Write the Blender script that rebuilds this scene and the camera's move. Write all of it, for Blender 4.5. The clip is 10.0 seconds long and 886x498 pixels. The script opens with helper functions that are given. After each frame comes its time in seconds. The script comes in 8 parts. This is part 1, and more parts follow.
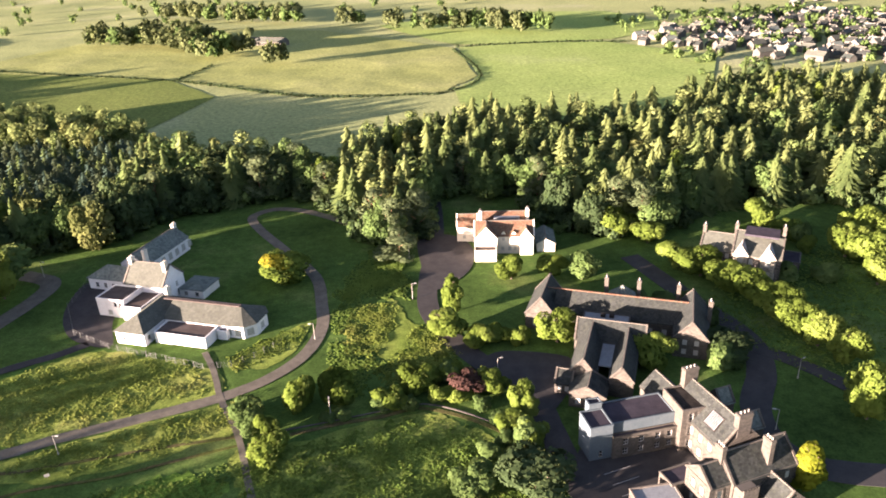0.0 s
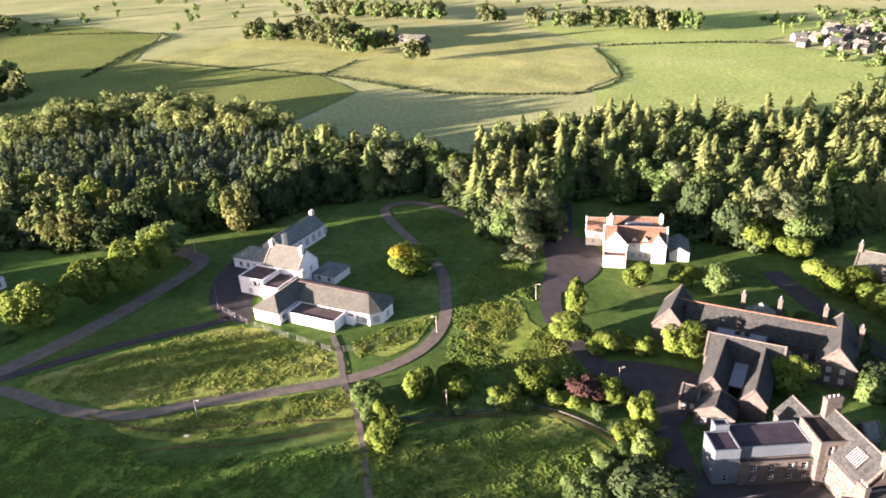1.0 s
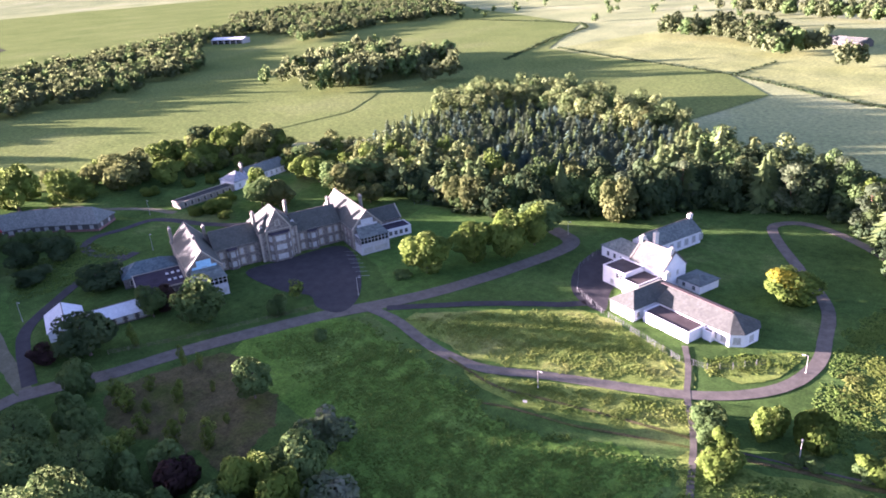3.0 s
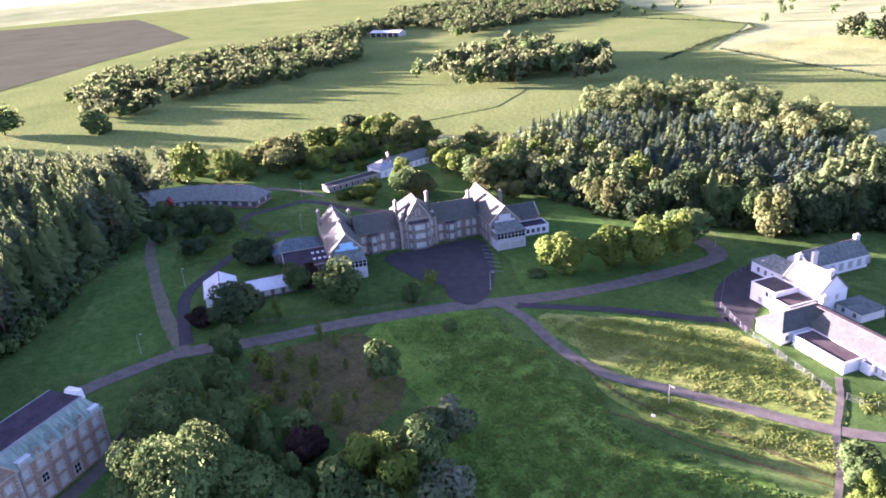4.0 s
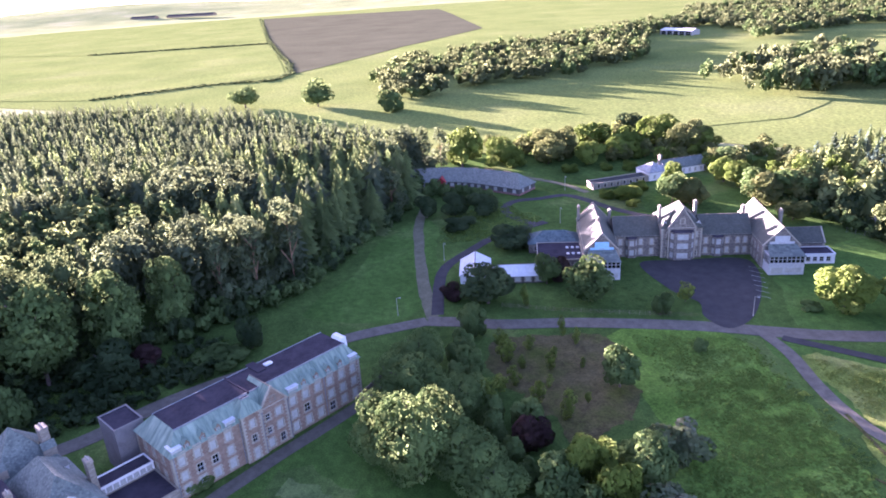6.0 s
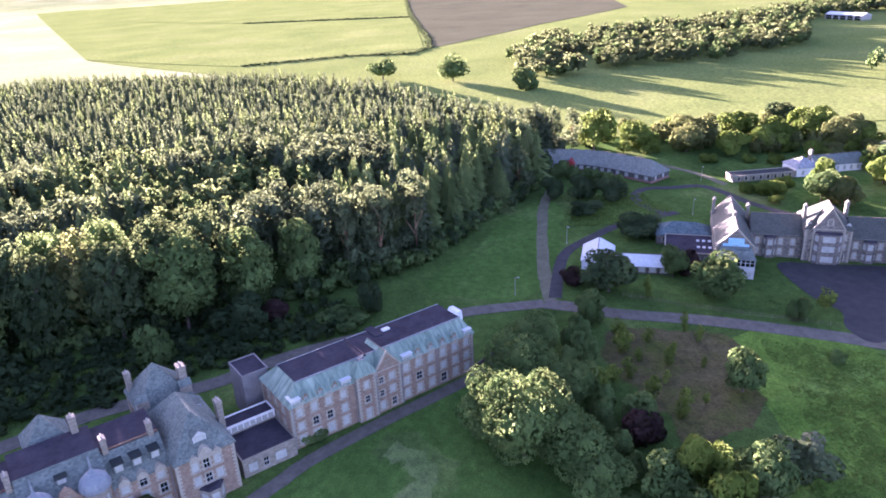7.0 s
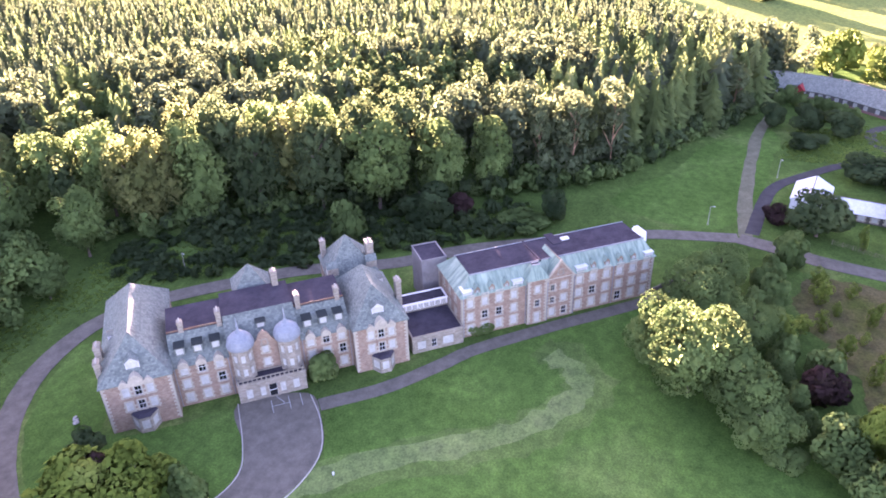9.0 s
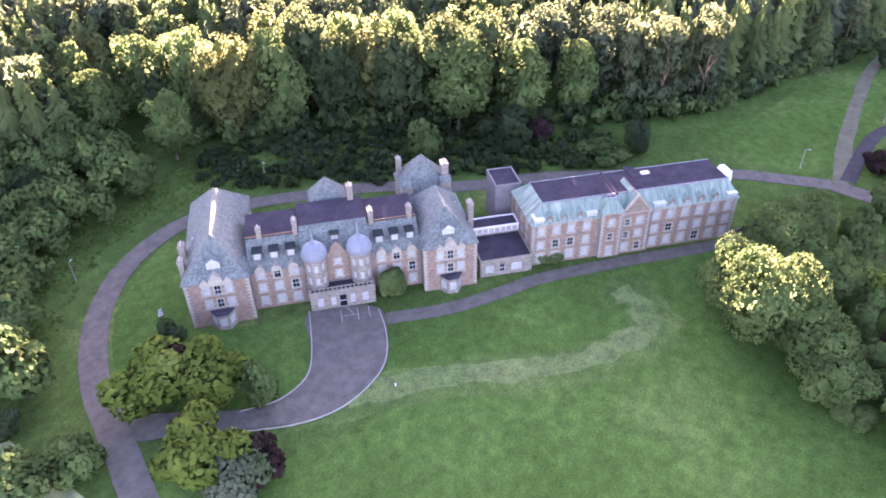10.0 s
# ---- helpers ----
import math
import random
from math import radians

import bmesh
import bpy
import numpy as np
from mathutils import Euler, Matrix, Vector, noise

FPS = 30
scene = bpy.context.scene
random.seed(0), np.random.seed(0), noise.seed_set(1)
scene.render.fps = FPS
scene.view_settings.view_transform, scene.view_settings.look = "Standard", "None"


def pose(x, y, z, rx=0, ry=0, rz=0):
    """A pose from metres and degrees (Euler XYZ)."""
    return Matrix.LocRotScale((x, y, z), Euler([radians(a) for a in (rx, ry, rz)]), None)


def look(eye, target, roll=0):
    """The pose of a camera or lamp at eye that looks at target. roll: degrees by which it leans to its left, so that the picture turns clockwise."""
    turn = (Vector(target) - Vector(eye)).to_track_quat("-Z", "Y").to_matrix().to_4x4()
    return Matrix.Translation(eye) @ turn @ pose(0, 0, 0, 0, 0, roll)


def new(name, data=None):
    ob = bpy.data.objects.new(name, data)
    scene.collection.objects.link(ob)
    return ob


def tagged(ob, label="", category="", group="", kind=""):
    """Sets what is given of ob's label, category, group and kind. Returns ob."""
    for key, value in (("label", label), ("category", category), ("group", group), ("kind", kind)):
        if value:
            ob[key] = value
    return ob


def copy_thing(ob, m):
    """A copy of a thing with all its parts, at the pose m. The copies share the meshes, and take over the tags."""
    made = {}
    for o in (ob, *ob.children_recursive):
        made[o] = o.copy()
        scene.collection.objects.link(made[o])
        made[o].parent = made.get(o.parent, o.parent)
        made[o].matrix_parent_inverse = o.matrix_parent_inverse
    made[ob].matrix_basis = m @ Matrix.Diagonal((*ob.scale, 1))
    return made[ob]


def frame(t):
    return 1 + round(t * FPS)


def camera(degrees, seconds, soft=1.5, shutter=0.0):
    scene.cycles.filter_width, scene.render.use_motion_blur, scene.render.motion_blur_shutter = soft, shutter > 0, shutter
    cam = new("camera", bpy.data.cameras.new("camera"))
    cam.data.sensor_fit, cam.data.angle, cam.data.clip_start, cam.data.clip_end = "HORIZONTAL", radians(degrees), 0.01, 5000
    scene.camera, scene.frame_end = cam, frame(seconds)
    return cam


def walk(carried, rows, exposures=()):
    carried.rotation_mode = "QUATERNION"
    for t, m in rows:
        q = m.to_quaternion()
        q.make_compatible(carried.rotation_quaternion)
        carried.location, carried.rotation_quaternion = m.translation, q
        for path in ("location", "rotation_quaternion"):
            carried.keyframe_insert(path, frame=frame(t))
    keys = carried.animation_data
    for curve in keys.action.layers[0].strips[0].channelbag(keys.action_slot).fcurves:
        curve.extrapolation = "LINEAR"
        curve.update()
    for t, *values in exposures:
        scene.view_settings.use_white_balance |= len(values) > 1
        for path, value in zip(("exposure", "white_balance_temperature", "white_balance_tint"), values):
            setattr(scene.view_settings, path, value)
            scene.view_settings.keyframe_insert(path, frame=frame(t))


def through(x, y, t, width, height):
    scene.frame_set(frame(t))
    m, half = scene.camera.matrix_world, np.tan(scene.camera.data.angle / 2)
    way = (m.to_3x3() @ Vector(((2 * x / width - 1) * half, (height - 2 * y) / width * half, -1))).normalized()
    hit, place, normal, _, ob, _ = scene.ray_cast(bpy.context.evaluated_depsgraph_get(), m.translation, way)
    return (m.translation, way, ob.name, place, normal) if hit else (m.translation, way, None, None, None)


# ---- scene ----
# ---------------- camera: a drone that hovers and pans to its left ----------------
cam = camera(64.25, 10.0, soft=1.8)
EYE = (0.0, 0.0, 100.0)
# seconds, yaw to the left, pitch, roll
TURNS = [
    (0.0, 0.0, -24.69, -2.67), (0.5, 4.05, -24.56, -3.06), (1.0, 11.22, -24.25, -3.61), (1.5, 20.04, -23.8, -4.08),
    (2.0, 28.34, -23.37, -4.36), (2.5, 36.09, -23.0, -4.46), (4.0, 54.86, -22.11, -4.4), (4.5, 60.3, -21.88, -4.29),
    (5.0, 65.76, -21.67, -4.14), (5.5, 71.22, -21.49, -3.95), (6.8, 85.36, -21.25, -3.23), (7.0, 87.48, -22.21, -3.11),
    (7.1, 88.5, -23.6, -3.05), (7.2, 89.5, -25.0, -3.0), (7.3, 90.45, -25.75, -2.95), (7.5, 92.43, -26.1, -2.84),
    (8.0, 96.54, -26.15, -2.53), (8.5, 100.53, -27.7, -2.31), (9.0, 104.29, -29.3, -1.94), (9.5, 108.05, -31.8, -1.83),
    (10.0, 111.43, -35.3, -1.59),
]
EXPOSURES = [(0.0, 3.48, 6050, 39), (1.0, 3.52, 5850, 44), (2.0, 3.72, 5500, 53), (2.5, 3.9, 5350, 57), (4.5, 4.4, 5200, 66), (5.5, 4.6, 5200, 68), (7.0, 4.65, 5300, 66), (7.5, 4.85, 5500, 63), (9.0, 5.62, 6000, 69), (10.0, 5.62, 5950, 69)]
walk(cam, [(t, pose(*EYE, 90 + pitch, 0, yaw) @ pose(0, 0, 0, 0, 0, roll)) for t, yaw, pitch, roll in TURNS], EXPOSURES)

# ---------------- sky and sun ----------------
SUN_YAW, SUN_UP = 117.0, 6.4
world = bpy.data.worlds.new("sky")
scene.world = world
world.use_nodes = True
sky = world.node_tree.nodes.new("ShaderNodeTexSky")
sky.sky_type, sky.sun_disc = "NISHITA", False
sky.sun_elevation, sky.sun_rotation = radians(SUN_UP), radians(-SUN_YAW)
sky.air_density, sky.dust_density, sky.ozone_density, sky.altitude = 0.55, 1.0, 0.3, 250
back = world.node_tree.nodes["Background"]
back.inputs["Strength"].default_value = 0.05
haze = world.node_tree.nodes.new("ShaderNodeMix")
haze.data_type, haze.blend_type = "RGBA", "MULTIPLY"
haze.inputs["Factor"].default_value = 1.0
haze.inputs[7].default_value = (0.98, 1.0, 0.84, 1)
world.node_tree.links.new(sky.outputs[0], haze.inputs[6])
world.node_tree.links.new(haze.outputs[2], back.inputs["Color"])
lamp = bpy.data.lights.new("sun", "SUN")
lamp.energy, lamp.angle, lamp.color = 4.9, radians(0.6), (1.0, 0.83, 0.56)
sun = new("sun", lamp)
sx, sy = -math.sin(radians(SUN_YAW)), math.cos(radians(SUN_YAW))
ce, se = math.cos(radians(SUN_UP)), math.sin(radians(SUN_UP))
sun.matrix_world = look((sx * ce * 300, sy * ce * 300, se * 300), (0, 0, 0))


# ---------------- materials ----------------
def mat(name):
    m = bpy.data.materials.new(name)
    m.use_nodes = True
    t = m.node_tree
    return m, t, t.nodes["Principled BSDF"]


def N(t, kind, **kw):
    n = t.nodes.new("ShaderNode" + kind)
    for k, v in kw.items():
        n.inputs[k.replace("_", " ")].default_value = v
    return n


def ramp(t, fac, stops):
    r = t.nodes.new("ShaderNodeValToRGB")
    e = r.color_ramp.elements
    while len(e) < len(stops):
        e.new(0.5)
    for el, (p, c) in zip(e, stops):
        el.position, el.color = p, (*c, 1)
    t.links.new(fac, r.inputs[0])
    return r.outputs[0]


def mixc(t, fac, a, b, blend="MIX"):
    m = t.nodes.new("ShaderNodeMix")
    m.data_type, m.blend_type = "RGBA", blend
    for sock, v in ((m.inputs[0], fac), (m.inputs[6], a), (m.inputs[7], b)):
        if isinstance(v, (int, float)):
            sock.default_value = v
        elif isinstance(v, tuple):
            sock.default_value = (*v, 1)
        else:
            t.links.new(v, sock)
    return m.outputs[2]


def noise_at(t, scale, detail=4.0, rough=0.6, vec=None, distort=0.0):
    n = N(t, "TexNoise", Scale=scale, Detail=detail, Roughness=rough, Distortion=distort)
    if vec is None:
        vec = t.nodes.new("ShaderNodeNewGeometry").outputs["Position"]
    t.links.new(vec, n.inputs["Vector"])
    return n.outputs["Fac"]


def bump(t, bsdf, height, strength, dist):
    b = N(t, "Bump", Strength=strength, Distance=dist)
    t.links.new(height, b.inputs["Height"])
    t.links.new(b.outputs[0], bsdf.inputs["Normal"])


def grass_mat(name, a, b, c, big=0.03, fine=1.2, rough=0.85, dist=0.35, strength=0.8, swell=0.0):
    """Grass: broad patches, clumps and blades, with relief; swell: soft rises of the land."""
    m, t, p = mat(name)
    broad = noise_at(t, big, 5, 0.6)
    clump = noise_at(t, 0.35, 4, 0.65)
    blade = noise_at(t, fine, 5, 0.75)
    col = ramp(t, broad, [(0.3, a), (0.55, b), (0.75, c)])
    col = mixc(t, 0.55, col, ramp(t, clump, [(0.3, (0.26, 0.27, 0.26)), (0.7, (0.78, 0.78, 0.62))]), "OVERLAY")
    col = mixc(t, 0.6, col, ramp(t, blade, [(0.32, (0.22, 0.23, 0.22)), (0.68, (0.78, 0.78, 0.7))]), "OVERLAY")
    t.links.new(col, p.inputs["Base Color"])
    p.inputs["Roughness"].default_value = rough
    p.inputs["Specular IOR Level"].default_value = 0.0
    if swell:
        rise = N(t, "Math")
        rise.operation = "MULTIPLY_ADD"
        t.links.new(noise_at(t, 0.008, 3, 0.5), rise.inputs[0])
        rise.inputs[1].default_value = swell
        t.links.new(blade, rise.inputs[2])
        blade = rise.outputs[0]
    bump(t, p, blade, strength, dist)
    return m


def wall_uv(t):
    """Along the wall and up it, from place and normal."""
    g = t.nodes.new("ShaderNodeNewGeometry")
    c = t.nodes.new("ShaderNodeVectorMath")
    c.operation = "CROSS_PRODUCT"
    c.inputs[0].default_value = (0, 0, 1)
    t.links.new(g.outputs["True Normal"], c.inputs[1])
    d = t.nodes.new("ShaderNodeVectorMath")
    d.operation = "DOT_PRODUCT"
    t.links.new(c.outputs[0], d.inputs[0])
    t.links.new(g.outputs["Position"], d.inputs[1])
    s = t.nodes.new("ShaderNodeSeparateXYZ")
    t.links.new(g.outputs["Position"], s.inputs[0])
    k = t.nodes.new("ShaderNodeCombineXYZ")
    t.links.new(d.outputs["Value"], k.inputs[0])
    t.links.new(s.outputs["Z"], k.inputs[1])
    return k.outputs[0]


def masonry(name, stones, mortar, width=0.55, row=0.28, rough=0.9, joint=0.02, stain=0.5):
    m, t, p = mat(name)
    uv = wall_uv(t)
    b = N(t, "TexBrick", Scale=1.0, Mortar_Size=joint, Brick_Width=width, Row_Height=row, Bias=0.0, Mortar_Smooth=0.4)
    b.inputs["Color1"].default_value, b.inputs["Color2"].default_value, b.inputs["Mortar"].default_value = (0, 0, 0, 1), (1, 1, 1, 1), (0.5, 0.5, 0.5, 1)
    t.links.new(uv, b.inputs["Vector"])
    col = ramp(t, b.outputs["Color"], [(0.0, stones[0]), (0.5, stones[1]), (1.0, stones[2])])
    col = mixc(t, b.outputs["Fac"], col, mortar)
    g = noise_at(t, 0.5, 5, 0.7)
    col = mixc(t, stain, col, ramp(t, g, [(0.3, (0.3, 0.29, 0.28)), (0.65, (0.62, 0.6, 0.58))]), "OVERLAY")
    t.links.new(col, p.inputs["Base Color"])
    p.inputs["Roughness"].default_value = rough
    bump(t, p, b.outputs["Color"], 0.6, 0.03)
    return m


def plain(name, a, b, scale=0.8, rough=0.8, metal=0.0, relief=0.02, spec=0.06, fine=6.0):
    """A surface of one stuff with stains and grain."""
    m, t, p = mat(name)
    col = ramp(t, noise_at(t, scale, 6, 0.7), [(0.3, a), (0.7, b)])
    grain = noise_at(t, fine, 4, 0.7)
    col = mixc(t, 0.35, col, ramp(t, grain, [(0.3, (0.35,) * 3), (0.7, (0.65,) * 3)]), "OVERLAY")
    t.links.new(col, p.inputs["Base Color"])
    p.inputs["Roughness"].default_value, p.inputs["Metallic"].default_value = rough, metal
    p.inputs["Specular IOR Level"].default_value = spec
    bump(t, p, grain, 0.5, relief)
    return m


def slate(name, a, b, c, row=0.3, width=0.35, rough=0.6, spec=0.1, lichen=None):
    """Slates or tiles in courses, each a little different."""
    m, t, p = mat(name)
    k = N(t, "TexBrick", Scale=1.0, Mortar_Size=0.012, Brick_Width=width, Row_Height=row, Bias=0.0, Mortar_Smooth=0.2)
    k.inputs["Color1"].default_value, k.inputs["Color2"].default_value, k.inputs["Mortar"].default_value = (0, 0, 0, 1), (1, 1, 1, 1), (0.1, 0.1, 0.1, 1)
    t.links.new(wall_uv(t), k.inputs["Vector"])
    col = ramp(t, k.outputs["Color"], [(0.0, a), (0.5, b), (1.0, c)])
    big = noise_at(t, 0.35, 5, 0.7)
    col = mixc(t, 0.5, col, ramp(t, big, [(0.3, (0.33,) * 3), (0.7, (0.66,) * 3)]), "OVERLAY")
    if lichen:
        col = mixc(t, ramp(t, noise_at(t, 0.9, 6, 0.75), [(0.5, (0,) * 3), (0.68, (0.8,) * 3)]), col, lichen)
    t.links.new(col, p.inputs["Base Color"])
    p.inputs["Roughness"].default_value = rough
    p.inputs["Specular IOR Level"].default_value = spec
    bump(t, p, k.outputs["Color"], 0.5, 0.02)
    return m


def streaked(name, a, b, c):
    """Sheet roofing washed in streaks down its slope."""
    m, t, p = mat(name)
    s = N(t, "Mapping")
    s.inputs["Scale"].default_value = (1.1, 0.16, 1)
    t.links.new(wall_uv(t), s.inputs["Vector"])
    col = ramp(t, noise_at(t, 1.0, 5, 0.7, s.outputs[0]), [(0.3, a), (0.5, b), (0.7, c)])
    col = mixc(t, 0.4, col, ramp(t, noise_at(t, 0.4, 4, 0.6), [(0.3, (0.35,) * 3), (0.7, (0.65,) * 3)]), "OVERLAY")
    t.links.new(col, p.inputs["Base Color"])
    p.inputs["Roughness"].default_value, p.inputs["Specular IOR Level"].default_value = 0.7, 0.08
    bump(t, p, noise_at(t, 3.0), 0.3, 0.02)
    return m


def leaf(name, dark, mid, light, through=0.35, patch=0.12, soft=1.8, lift=0.25):
    """Leaves: a colour a leaf, and broader drifts; light comes through them, and falls as on the round of a spray."""
    m, t, p = mat(name)
    g = t.nodes.new("ShaderNodeNewGeometry")
    o = t.nodes.new("ShaderNodeObjectInfo")
    drift = noise_at(t, patch, 3, 0.6)
    wide = N(t, "Math")
    wide.operation = "MULTIPLY_ADD"
    t.links.new(drift, wide.inputs[0])
    wide.inputs[1].default_value, wide.inputs[2].default_value = 2.6, -0.65
    s = N(t, "Math")
    s.operation = "MULTIPLY_ADD"
    t.links.new(g.outputs["Random Per Island"], s.inputs[0])
    s.inputs[1].default_value = 0.24
    t.links.new(wide.outputs[0], s.inputs[2])
    s2 = N(t, "Math")
    s2.operation = "MULTIPLY_ADD"
    t.links.new(o.outputs["Random"], s2.inputs[0])
    s2.inputs[1].default_value = 0.4
    t.links.new(s.outputs[0], s2.inputs[2])
    h = N(t, "Math")
    h.operation = "MULTIPLY"
    h.inputs[1].default_value = 0.5
    t.links.new(s2.outputs[0], h.inputs[0])
    col = ramp(t, h.outputs[0], [(0.25, dark), (0.55, mid), (0.9, light)])
    t.links.new(col, p.inputs["Base Color"])
    p.inputs["Roughness"].default_value = 0.75
    p.inputs["Specular IOR Level"].default_value = 0.0
    tr = t.nodes.new("ShaderNodeBsdfTranslucent")
    att = t.nodes.new("ShaderNodeAttribute")
    att.attribute_name = "round"
    turn = t.nodes.new("ShaderNodeVectorTransform")
    turn.vector_type, turn.convert_from, turn.convert_to = "NORMAL", "OBJECT", "WORLD"
    t.links.new(att.outputs["Vector"], turn.inputs[0])
    both = t.nodes.new("ShaderNodeVectorMath")
    both.operation = "MULTIPLY_ADD"
    t.links.new(turn.outputs[0], both.inputs[0])
    both.inputs[1].default_value = (soft,) * 3
    up = t.nodes.new("ShaderNodeVectorMath")
    up.operation = "ADD"
    t.links.new(g.outputs["Normal"], up.inputs[0])
    up.inputs[1].default_value = (0, 0, lift * soft)
    t.links.new(up.outputs[0], both.inputs[2])
    even = t.nodes.new("ShaderNodeVectorMath")
    even.operation = "NORMALIZE"
    t.links.new(both.outputs[0], even.inputs[0])
    t.links.new(even.outputs[0], p.inputs["Normal"])
    t.links.new(even.outputs[0], tr.inputs["Normal"])
    t.links.new(mixc(t, 0.35, col, (0.3, 0.36, 0.12)), tr.inputs["Color"])
    mx = N(t, "MixShader", Fac=through)
    t.links.new(p.outputs[0], mx.inputs[1])
    t.links.new(tr.outputs[0], mx.inputs[2])
    t.links.new(mx.outputs[0], t.nodes["Material Output"].inputs["Surface"])
    return m


